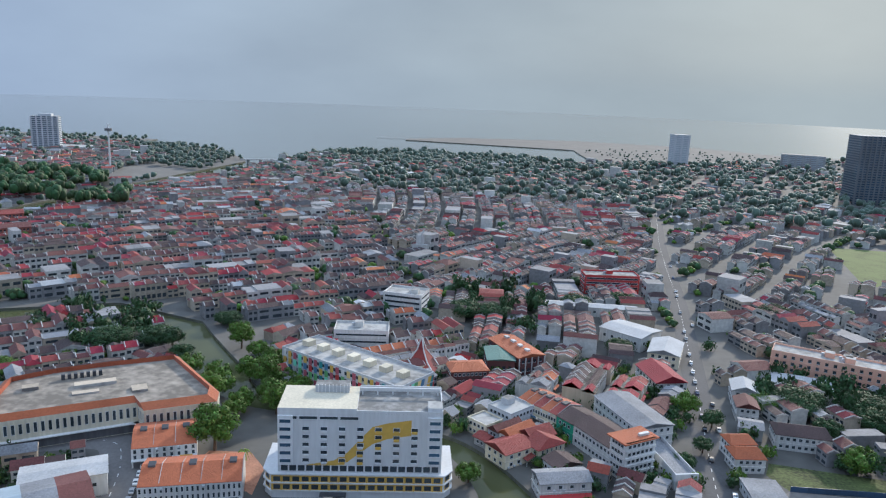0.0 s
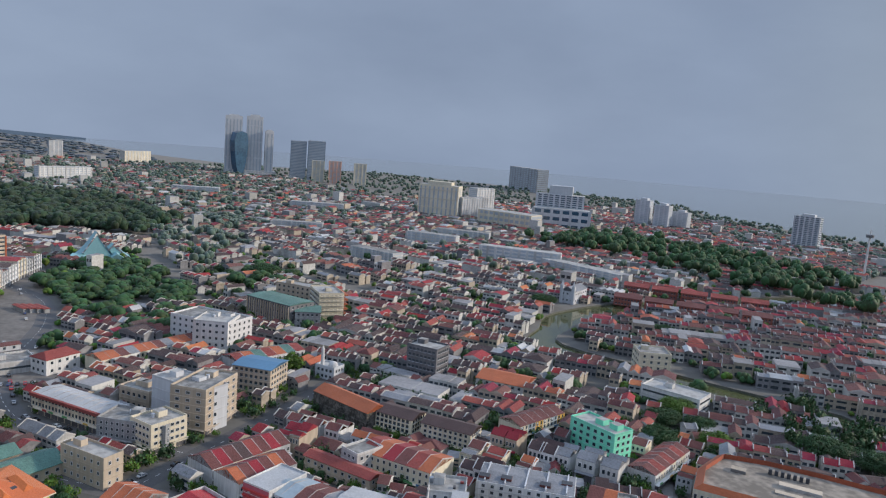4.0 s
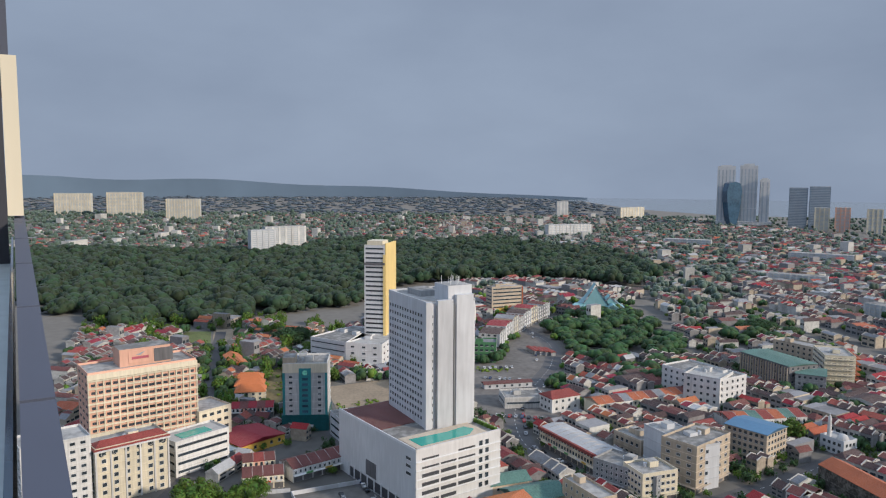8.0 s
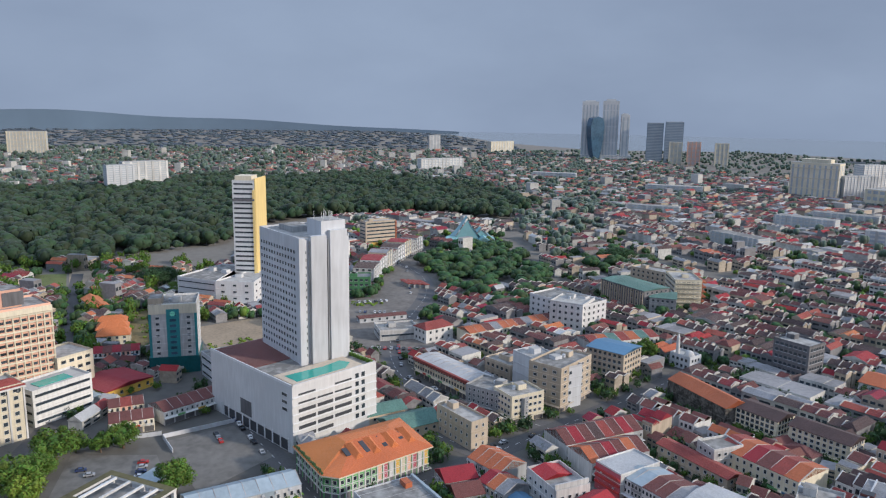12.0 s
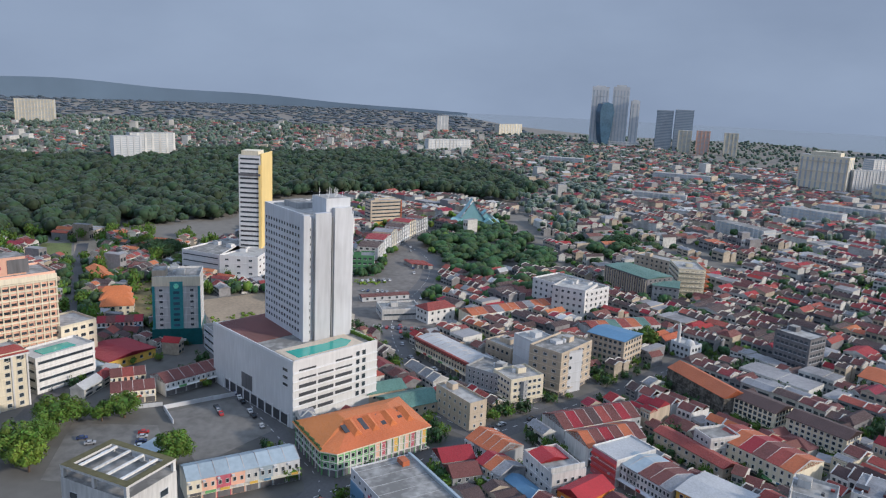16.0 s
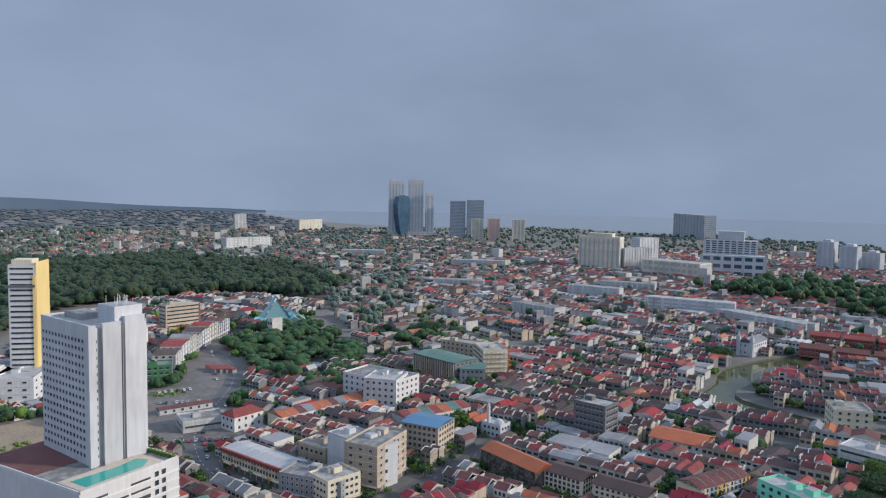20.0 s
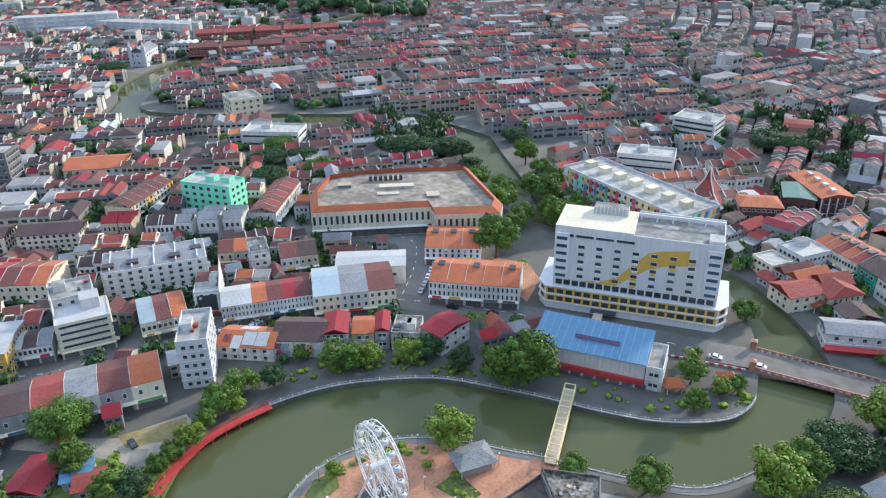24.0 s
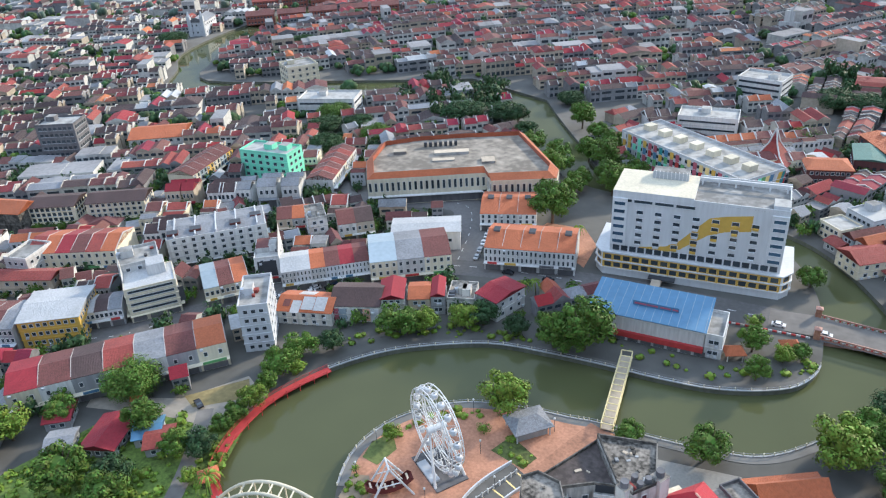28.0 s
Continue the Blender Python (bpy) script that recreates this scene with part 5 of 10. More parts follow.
def malay_hall(p0, p1, depth, label):
    p0, p1 = Vector(p0), Vector(p1)
    u = p1 - p0
    w = u.length
    b = thing("timber_hall", label, "house", p0.x, p0.y, 0, math.atan2(u.y, u.x))
    nn = Vector((-u.y, u.x)).normalized() * depth
    reserve([tuple(p0), tuple(p1), tuple(p1 + nn), tuple(p0 + nn)])
    part("wall", Shape().prism([(0.8, 0.8), (w - 0.8, 0.8), (w - 0.8, depth - 0.8), (0.8, depth - 0.8)], 0, 3.4), BUFF, b)
    part("lower_roof", Shape().gable(0, w, 0, depth, 3.4, depth * 0.26, 1.0, 0.25, "x", 0, 2.5), TILE_ORANGE, b)
    part("upper_roof", Shape().gable(1.5, w - 1.5, depth * 0.24, depth * 0.76, 3.4 + depth * 0.15, depth * 0.3, 0.6, 0.25), TILE_ORANGE, b)
    part("porch_roof", Shape().gable(w * 0.36, w * 0.64, -3.2, depth * 0.5, 3.3, 2.6, 0.5, 0.2, "y"), TILE_ORANGE, b)
    for x in (w * 0.38, w * 0.62):
        part("post", Shape().box(x, -2.8, 0, 0.3, 0.3, 3.3), BARK, b)
    for i in range(6):
        part("post", Shape().box(0.3 + i * (w - 0.6) / 5, 0.2, 0, 0.25, 0.25, 3.4), BARK, b)
    return b


malay_hall((7.1, 132.3), (23.3, 141.6), 11.5, "timber hall with steep orange tiled roofs and porch")
malay_hall((25.2, 140.4), (34, 131), 9, "timber hall with steep orange tiled roof on a lawn")
malay_hall((33, 130.5), (44, 118), 9, "long timber hall with orange tiled roof")
block("grey_roofed_shed", "long shed with dark grey sheet roof", (41.6, 163), (54, 146), 14, 7, 1, 4, PALE, "gable", SHEET_GREY, rise=2.2)
block("maroon_shed", "long shed with dull maroon roof", (40, 147), (52, 122), 9, 5.5, 1, 4, BUFF, "gable", TILE_MAROON, rise=1.8)
block("riverside_house", "white house with grey roof and red skirting", (37.5, 235.1), (56, 238.4), 10, 6.5, 2, 4, WHITE, "gable", SHEET_GREY, rise=1.6)
sk = thing("skirting_wall", "red painted wall and awning at the water edge", "wall", 37.3, 234.6, 0, math.atan2(3.3, 18.5))
part("panel", Shape().box(9.5, -0.2, 0, 20, 0.3, 1.8), RED, sk)
part("awning", Shape().face([(0, -1.8, 1.8), (19, -1.8, 1.8), (19, 0.2, 2.5), (0, 0.2, 2.5)]), RED, sk)
block("riverside_house", "house with bright red tiled roof", (27, 256), (38, 264), 12, 6, 2, 3, CREAM, "gable", TILE_RED, rise=2.4)
block("office_block", "white three-storey office block with long window bands", (-55.3, 374.4), (-26.5, 375.6), 16, 11.5, 3, 8, WHITE, ribbon=True, wh=1.2)
block("red_roofed_shop", "narrow house with dark red sheet roof", (-78.5, 188), (-73.5, 201), 9, 7.5, 2, 3, WHITE, "gable", TILE_MAROON, rise=1.2, along="y")
ph = block("patched_house", "old riverside house with patched orange and white roof sheets", (-147, 161), (-128.5, 166), 12.5, 5, 2, 5, STAINED, "gable", TILE_ORANGE, rise=2.4, over=0.3)
for x, y, sx, sy, mt in ((6.5, 1.6, 3.2, 5.2, SHEET_WHITE), (10.5, 3.2, 4.2, 5.4, SHEET_WHITE), (14.8, 3.2, 4.0, 5.8, SHEET_WHITE), (3.0, 3.0, 2.4, 3.0, TILE_BROWN), (8.5, 9.6, 5.5, 4.6, SHEET_WHITE)):
    t = math.atan2(2.4, 6.55) * (1 if y < 6 else -1)
    part("roof_sheet", Shape().box(0, 0, 0, sx, sy, 0.08), mt, ph).matrix_basis = pose(x, y, 5.24 + 2.4 * ((y + 0.3) / 6.55 if y < 6 else (12.8 - y) / 6.55), math.degrees(t))
oh = block("mural_house", "broad old house with grey tiled roof and painted wall", (-130.5, 168.5), (-114.5, 174), 15, 6, 2, 5, STAINED, "gable", TILE_DARK, rise=2.8, over=0.2)
for i in range(6):
    part("mural_panel", Shape().box(1.6 + i * 2.7, -0.1, 0.4, 2.5, 0.1, 4.8), (PINK, SKYBLUE, WHITE, DARKGREY, PEACH, PALE)[i], oh)
block("riverside_shop", "narrow shop with faded rose-brown sheet roof", (-116, 176.5), (-108.4, 180), 13, 7, 2, 3, STAINED, "gable", TILE_MAROON, rise=1.6, along="y", over=0.2, ground=2.8)
block("riverside_shop", "low shop with patched orange tiled roof", (-107.6, 181.5), (-101, 184.5), 11, 6, 2, 2, BUFF, "gable", TILE_ORANGE, rise=1.8, over=0.2)
block("riverside_shop", "narrow shop with dark maroon sheet roof", (-100.6, 184.5), (-96.4, 186.3), 12, 7, 2, 2, GREY, "gable", TILE_MAROON, rise=1.2, along="y", over=0.2)
block("ruined_house", "roofless stained white house with murals", (-95.5, 186), (-86.5, 188.5), 11, 6, 2, 3, STAINED, plant=2, roof_mat=LICHEN)
block("narrow_block", "white narrow four-storey block between old roofs", (-166, 209), (-160.5, 214), 13, 12.5, 4, 2, STAINED, plant=1, roof_mat=LICHEN)
terrace_row("shop_row", "old houses with rusty brown tiled roofs", (-186, 214), (-170, 224), 13, 7, 3, [BUFF, GREY, STAINED], [TILE_BROWN, TILE_ORANGE, TILE_BROWN], 2.6, False, 0, 2, 6)
terrace_row("shop_row", "old houses with dark brown tiled roofs", (-158, 217), (-146.5, 226), 15, 8, 2, [STAINED, BUFF], [TILE_BROWN, TILE_DARK], 2.8, False, 0, 2, 6)
# ---- the river park, its rides and bridges ----
patch("plaza", [(-64, 90.5), (-70, 93.5), (-82.2, 100.5), (-87.3, 107.8), (-89.8, 120.2), (-85.5, 133.6), (-74, 145), (-58.8, 150.3), (-42.8, 151.6), (-33.5, 152.4), (-20, 152.3), (-20, 147), (-36, 143), (-47, 124), (-52, 107), (-52, 95)], BRICKPAVE, "terracotta-paved riverside plaza", "plaza", 0.06)
patch("lawn", [(8, 148), (30, 128), (34, 110), (20, 112), (8, 128)], GRASS, "small lawn with bare patches", "lawn", 0.05)
patch("lawn", [(-126, 120), (-118, 95), (-105, 82), (-130, 60), (-175, 70), (-165, 100), (-140, 120)], LUSH, "overgrown green bank", "lawn", 0.05)
patch("waste_ground", [(-138, 134), (-127, 128), (-130, 112), (-150, 110), (-174, 104), (-176, 108), (-150, 118)], material("sandy_ground", (0.3, 0.265, 0.22), 0.95, vary=0.35, grain=0.5, stain=0.08), "bare sandy waste ground", "ground", 0.06)
patch("forecourt", [(-86, 262), (-70, 262), (-62, 250), (-62, 232), (-72, 240), (-88, 252)], BRICKPAVE, "sandy-pink paved forecourt by the river", "plaza", 0.05)
patch("courtyard", [(-20, 146), (2, 148), (8, 128), (-4, 130), (-16, 140)], PAVING, "grey paved courtyard", "courtyard", 0.07)
patch("back_yard", [(16, 124), (32, 108), (30, 85), (5, 85), (4, 105)], ASPHALT, "grey asphalt yard with parked cars", "yard", 0.045)
patch("dry_verge", [(-137, 133), (-131, 126), (-144, 116), (-150, 119)], DRYGRASS, "dry yellow grass beside a lane", "ground", 0.09)
strip("lane", [(-140, 117), (-129.5, 98.4), (-123.2, 82.3), (-122.7, 69.3), (-125, 55)], 4.6, SANDY, "pale gravel lane through grass", "path", 0.1)
strip("path", [(-34.7, 152), (-43.3, 131), (-51, 115.3), (-56, 105.9), (-56, 92)], 5, BRICKPAVE, "pink paved path with a grey edge", "path", 0.11)
strip("ramp_road", [(-36, 90), (-43, 103.9), (-48.5, 111.5), (-47.5, 119), (-41, 131)], 6, ASPHALT, "curved asphalt ramp", "road", 0.09)
ramp = [(-50.3, 97), (-54.1, 108.5), (-53.0, 118.8), (-48.0, 129)]
b = thing("parking_ramp", "curved ramp with yellow bars between white kerbs", "ramp", kind="")
left, right = band(smooth_line(ramp, 6), 8)
for side in (left, right):
    s = Shape()
    for (x, y), (x2, y2) in zip(side, side[1:]):
        nx, ny = (y2 - y), -(x2 - x)
        k = 0.35 / max(math.hypot(nx, ny), 0.01)
        s.prism([(x, y), (x2, y2), (x2 + nx * k, y2 + ny * k), (x + nx * k, y + ny * k)], 0, 1.1)
    part("kerb_wall", s, PALE, b)
s = Shape()
for (x, y), (x2, y2), (u, v), (u2, v2) in zip(left, left[1:], right, right[1:]):
    s.face([(u, v, 0.12), (u2, v2, 0.12), (x2, y2, 0.12), (x, y, 0.12)])
part("deck", s, WORN, b)
for i in range(1, len(left) - 1, 2):
    (x, y), (u, v) = left[i], right[i]
    part("bay_line", Shape().face([(u, v, 0.14), (u + 0.25, v + 0.35, 0.14), (x * 0.55 + u * 0.45 + 0.25, y * 0.55 + v * 0.45 + 0.35, 0.14), (x * 0.55 + u * 0.45, y * 0.55 + v * 0.45, 0.14)]), YELLOW, b)


def ferris_wheel(x, y, turn, radius=10.8, hub=13.8, n=20):
    b = thing("ferris_wheel", "white steel ferris wheel with closed cabins", "ferris wheel", x, y, 0, turn)
    for e in (-1.6, 1.6):
        s = Shape()
        for k in range(n):
            a, a2 = 2 * math.pi * k / n, 2 * math.pi * (k + 1) / n
            for r in (radius, radius - 1.5):
                s.tube((r * math.cos(a), e, hub + r * math.sin(a)), (r * math.cos(a2), e, hub + r * math.sin(a2)), 0.16, None, 6)
            s.tube((radius * math.cos(a), e, hub + radius * math.sin(a)), ((radius - 1.5) * math.cos(a2), e, hub + (radius - 1.5) * math.sin(a2)), 0.08, None, 5)
        part("rim", s, STEEL, b)
        for k in range(n):
            a = 2 * math.pi * k / n
            part("spoke", Shape().tube((0.6 * math.cos(a), e * 0.5, hub + 0.6 * math.sin(a)), ((radius - 1.5) * math.cos(a), e, hub + (radius - 1.5) * math.sin(a)), 0.07, None, 5), STEEL, b)
        for sx in (-1, 1):
            part("leg", Shape().tube((sx * 5.5, e * 2.6, 0.2), (0, e * 1.3, hub), 0.38, 0.28, 8), STEEL, b)
        part("cross_tie", Shape().tube((-3.2, e * 2.1, 6), (3.2, e * 2.1, 6), 0.15, None, 6), STEEL, b)
    part("hub", Shape().tube((0, -2.6, hub), (0, 2.6, hub), 0.9, None, 14), STEEL, b)
    for k in range(n):
        a = 2 * math.pi * k / n
        part("cross_bar", Shape().tube((radius * math.cos(a), -1.6, hub + radius * math.sin(a)), (radius * math.cos(a), 1.6, hub + radius * math.sin(a)), 0.08, None, 5), STEEL, b)
        s = Shape()
        cx, cz = (radius + 0.1) * math.cos(a), hub + (radius + 0.1) * math.sin(a) - 1.0
        ring = [(0.0, -1.0), (0.75, -0.75), (1.0, 0), (0.75, 0.6), (0.35, 0.85)]
        for (r1, z1), (r2, z2) in zip(ring, ring[1:]):
            for j in range(10):
                t, t2 = 2 * math.pi * j / 10, 2 * math.pi * (j + 1) / 10
                s.face([(cx + r1 * math.cos(t), r1 * math.sin(t), cz + z1), (cx + r1 * math.cos(t2), r1 * math.sin(t2), cz + z1), (cx + r2 * math.cos(t2), r2 * math.sin(t2), cz + z2), (cx + r2 * math.cos(t), r2 * math.sin(t), cz + z2)], 1 if z1 == 0 else 0)
        part("cabin", s, [STEEL, PALE], b)
    part("base", Shape().box(0, 0, 0, 14, 9, 0.35), DARKGREY, b)
    part("boarding_deck", Shape().box(0, -3.2, 0.35, 8, 2.5, 0.6), PALE, b)


ferris_wheel(-67.6, 122.2, -0.62)


def swing_ship(x, y, turn):
    b = thing("swing_ship_ride", "white-framed swinging ship ride with red boat", "ride", x, y, 0, turn)
    for sy in (-2, 2):
        for sx in (-1, 1):
            part("leg", Shape().tube((sx * 5.4, sy * 1.4, 0), (0, sy, 9.3), 0.3, 0.26, 8), BRIGHT, b)
        part("tie", Shape().tube((-2.7, sy * 1.2, 4.6), (2.7, sy * 1.2, 4.6), 0.16, None, 6), BRIGHT, b)
    part("axle", Shape().tube((0, -2.2, 9.3), (0, 2.2, 9.3), 0.25, None, 8), STEEL, b)
    s = Shape()
    for i in range(12):
        t, t2 = -0.8 + 1.6 * i / 12, -0.8 + 1.6 * (i + 1) / 12
        P = lambda t, r, yy: (r * math.sin(t), yy, 9.3 - r * math.cos(t))
        for yy in (-1.3, 1.3):
            s.face([P(t, 8.3, yy), P(t2, 8.3, yy), P(t2, 6.9, yy), P(t, 6.9, yy)])
        s.face([P(t, 8.3, -1.3), P(t2, 8.3, -1.3), P(t2, 8.3, 1.3), P(t, 8.3, 1.3)])
    part("boat", s, material("dull_maroon_paint", (0.14, 0.03, 0.03), 0.6), b)
    for i in range(6):
        t = -0.65 + 1.3 * i / 5
        part("bench", Shape().box(7.6 * math.sin(t), 0, 9.3 - 7.6 * math.cos(t), 0.5, 2.2, 0.5), BUFF, b)
    for t in (-0.5, 0.5):
        part("arm", Shape().tube((0, 0, 9.3), (7 * math.sin(t), 0, 9.3 - 7 * math.cos(t)), 0.14, None, 6), STEEL, b)


swing_ship(-75.5, 110.5, 0.75)
b = thing("grey_pavilion", "small pavilion with grey hipped roof on the plaza", "pavilion", -52.5, 137.5, 0, math.atan2(6.8, 7))
part("roof", Shape().gable(0, 10, 0, 8, 3.2, 1.6, 0.6, 0.2, "x", 0, 3), SHEET_GREY, b)
for x in (0.3, 9.7):
    for y in (0.3, 7.7):
        part("post", Shape().box(x, y, 0, 0.3, 0.3, 3.2), PALE, b)
part("wall", Shape().box(5, 4, 0, 8.5, 6.5, 2.9), GREY, b)
b = block("ticket_tower", "small white two-storey kiosk with flat overhanging roof", (-58.2, 90), (-54, 93), 4.5, 5.8, 2, 2, WHITE, parapet=0, plant=0)
part("roof_slab", Shape().box(2.6, 2.2, 5.8, 7, 6.4, 0.3), WHITE, b)
for i, (x, y) in enumerate(((-64, 95), (-62, 98), (-66, 104), (-62, 107))):
    b = thing("stall", "small stall with blue canopy", "stall", x, y, 0, 0.6, "stalls on the plaza")
    part("canopy", Shape().gable(-1.6, 1.6, -1.6, 1.6, 2.4, 0.8, 0.1, 0.08, "x", 0, 1.5), (BLUE, SKYBLUE)[i % 2], b)
    for sx in (-1.4, 1.4):
        for sy in (-1.4, 1.4):
            part("post", Shape().box(sx, sy, 0, 0.1, 0.1, 2.4), STEEL, b)


def lamp_post(x, y):
    b = thing("lamp_post", "white globe lamp on a slim post", "lamp post", x, y, 0, 0, "lamp posts on the plaza")
    part("post", Shape().tube((0, 0, 0), (0, 0, 4.2), 0.08, 0.06, 6), DARKSTEEL, b)
    s = Shape()
    for i in range(6):
        for j in range(3):
            t, t2, p, p2 = i * 1.047, i * 1.047 + 1.047, -1.5 + j, -0.5 + j
            Q = lambda t, p: (0.36 * math.cos(t) * math.cos(p), 0.36 * math.sin(t) * math.cos(p), 4.5 + 0.36 * math.sin(p))
            s.face([Q(t, p), Q(t2, p), Q(t2, p2), Q(t, p2)])
    part("globe", s, WHITE, b)
    return b


patch("planting_bed", [(-86.5, 104), (-80, 102), (-79, 108), (-83, 113), (-87.5, 112)], DIRT, "planting bed of bare soil and shrubs", "flower bed", 0.1)
patch("planting_bed", [(-88, 118), (-83, 117), (-81, 124), (-85, 129), (-88.5, 124)], GRASS, "small grass bed on the plaza edge", "flower bed", 0.1)
patch("planting_bed", [(-58, 133), (-48, 130), (-46, 135), (-55, 140)], GRASS, "triangular grass bed on the plaza", "flower bed", 0.1)
pf = thing("plaza_fence", "pale baluster fence between plaza and ramp", "fence")
for i in range(15):
    f = i / 14
    x, y = -60.5 + 11.5 * f, 104 + 24 * f
    part("fence_post", Shape().box(x, y, 0.1, 0.35, 0.35, 1.5), WHITE, pf)
    if i < 14:
        part("fence_rail", Shape().tube((x, y, 1.3), (x + 11.5 / 14, y + 24 / 14, 1.3), 0.09, None, 6), WHITE, pf)
lp = lamp_post(-86, 112)
for x, y in ((-87, 124), (-80, 138), (-68, 145), (-56, 147), (-45, 146), (-60, 131), (-72, 131), (-52, 121), (-66, 111), (-58, 109), (-74, 101)):
    copy_thing(lp, Matrix.Translation((x, y, 0)))

# monorail beam and its arch over the river
MONO = smooth_line([(-117, 55), (-118, 70.2), (-114.9, 79), (-108.1, 85.1), (-94.6, 90), (-82.2, 96.4), (-68.9, 102.4), (-60.4, 103.3), (-49.9, 99.1), (-40, 91.7), (-30, 80)], 5)
b = thing("monorail", "cream concrete monorail beam on slim piers", "monorail")
left, right = band(MONO, 1.1)
s = Shape().ribbon(left, right, 5.0, 6.3)
part("beam", s, CREAM, b)
for i in (2, 9, 30, 36, 42):
    part("pier", Shape().box(MONO[i][0], MONO[i][1], -2 if i == 9 else 0, 0.9, 0.9, 5.0 + (2 if i == 9 else 0)), PALE, b)
b = thing("arch_bridge", "cream tied-arch bridge over the river", "bridge", -111.6, 87.6, 0, math.atan2(7.2, 30.1))
L = math.hypot(30.1, 7.2)
part("deck", Shape().box(L / 2, 0, 2.0, L, 5.0, 0.7), CREAM, b)
for y in (-2.4, 2.4):
    s = Shape()
    P = lambda t: (L * t, y * (1 - 0.25 * math.sin(math.pi * t)), 2.2 + 9.4 * 4 * t * (1 - t))
    s.pipe([P(i / 16) for i in range(17)], 0.42)
    part("arch", s, CREAM, b)
    for i in range(1, 8):
        p = P(i / 8)
        part("hanger", Shape().box(p[0], p[1], 2.5, 0.28, 0.28, max(0.3, p[2] - 2.5)), CREAM, b)
    part("railing", Shape().box(L / 2, y * 1.02, 2.7, L, 0.1, 1.0), PALE, b)
for i in range(1, 7):
    t = 0.22 + 0.08 * i
    p = (L * t, 0, 2.2 + 9.4 * 4 * t * (1 - t))
    part("brace", Shape().tube((p[0], -1.9, p[2]), (p[0], 1.9, p[2]), 0.22, None, 6), CREAM, b)
part("abutment", Shape().box(L, 0, -3, 2.4, 6, 5), GREY, b)

# red boardwalk along the outer bank
b = thing("boardwalk", "red-painted riverside boardwalk with railings", "boardwalk")
walk_line = smooth_line([(-113.2, 91.2), (-121.2, 98.9), (-125.0, 110.4), (-125.1, 125.2), (-121.4, 136.1), (-116.4, 145.8)], 5)
left, right = band(walk_line, 2.6)
s = Shape().ribbon(left, right, 0.1, 0.35)
part("deck", s, RED, b)
for i in range(0, len(left), 2):
    for p in (left[i], right[i]):
        part("rail_post", Shape().box(p[0], p[1], -1.5, 0.14, 0.14, 2.95), RED, b)
for line in (left, right):
    s = Shape()
    for p, q in zip(line, line[1:]):
        for z in (0.9, 1.4):
            s.tube((*p, z), (*q, z), 0.06, None, 5)
    part("handrail", s, RED, b)

# stone river walk with a pale balustrade
for nm, bank, lo, hi, side in (("river_walk", bank_a, 32, 72, 1), ("river_walk", bank_b, 16, 62, -1)):
    line = bank[lo:hi]
    l1, r1 = band(line, 0.5)
    l2, r2 = band(line, 5)
    edge = l2 if side > 0 else r2
    s = Shape()
    for p, q, p2, q2 in zip(line, line[1:], edge, edge[1:]):
        f = [(*p, 0.1), (*q, 0.1), (*q2, 0.1), (*p2, 0.1)]
        s.face(f if side < 0 else f[::-1])
    tagged(part(nm, s, WORN), "grey paved walk along the river", "path", kind="structure")
    b = thing("balustrade", "low pale concrete balustrade along the river wall", "railing")
    s = Shape()
    for i in range(len(line) - 1):
        s.prism([r1[i], r1[i + 1], l1[i + 1], l1[i]], 0.0, 0.3)
        s.tube((*line[i], 1.0), (*line[i + 1], 1.0), 0.07, None, 5)
    part("coping", s, GREY, b)
    for p in line:
        part("post", Shape().box(p[0], p[1], 0.2, 0.25, 0.25, 0.95), CREAM, b)

# yellow footbridge
b = thing("footbridge", "pale yellow steel truss footbridge over the river", "bridge", -32.3, 151.2, 0, math.atan2(33.5, -2.6))
L = 33.6
part("deck", Shape().box(L / 2, 0, 0.5, L, 3.0, 0.35), BUFF, b)
FB = material("pale_yellow_steel", (0.72, 0.62, 0.34), 0.6, vary=0.2)
for y in (-1.6, 1.6):
    part("chord", Shape().tube((0, y, 2.6), (L, y, 2.6), 0.14, None, 6).tube((0, y, 0.6), (L, y, 0.6), 0.18, None, 6), FB, b)
    for i in range(13):
        x = i * L / 12
        part("truss_post", Shape().box(x, y, 0.6, 0.22, 0.22, 2.1), FB, b)
        if i < 12:
            part("brace", Shape().tube((x, y, 0.7 if i % 2 else 2.6), (x + L / 12, y, 2.6 if i % 2 else 0.7), 0.09, None, 5), FB, b)
for i in range(13):
    part("roof_beam", Shape().box(i * L / 12, 0, 2.6, 0.3, 3.4, 0.2), FB, b)

# road bridge
b = thing("road_bridge", "concrete road bridge with pink parapets and arched span", "bridge")
BRIDGE_PINK = material("pink_bridge_paint", (0.42, 0.24, 0.19), 0.8, vary=0.3, streak=True)
NEAR, FAR = ((15, 215.3), (59, 209.4)), ((15, 227.4), (60, 220.6))
part("deck", Shape().prism([NEAR[0], NEAR[1], FAR[1], FAR[0]], -0.1, 0.7, 0, 1), [BUFF, SANDY], b)
part("approach", Shape().face([(2, 216, 0.075), (15, 215.3, 0.69), (15, 227.4, 0.69), (2, 227, 0.075)]), SANDY, b)
part("approach", Shape().face([(59, 209.4, 0.69), (78, 207, 0.09), (79, 218, 0.09), (60, 220.6, 0.69)]), SANDY, b)
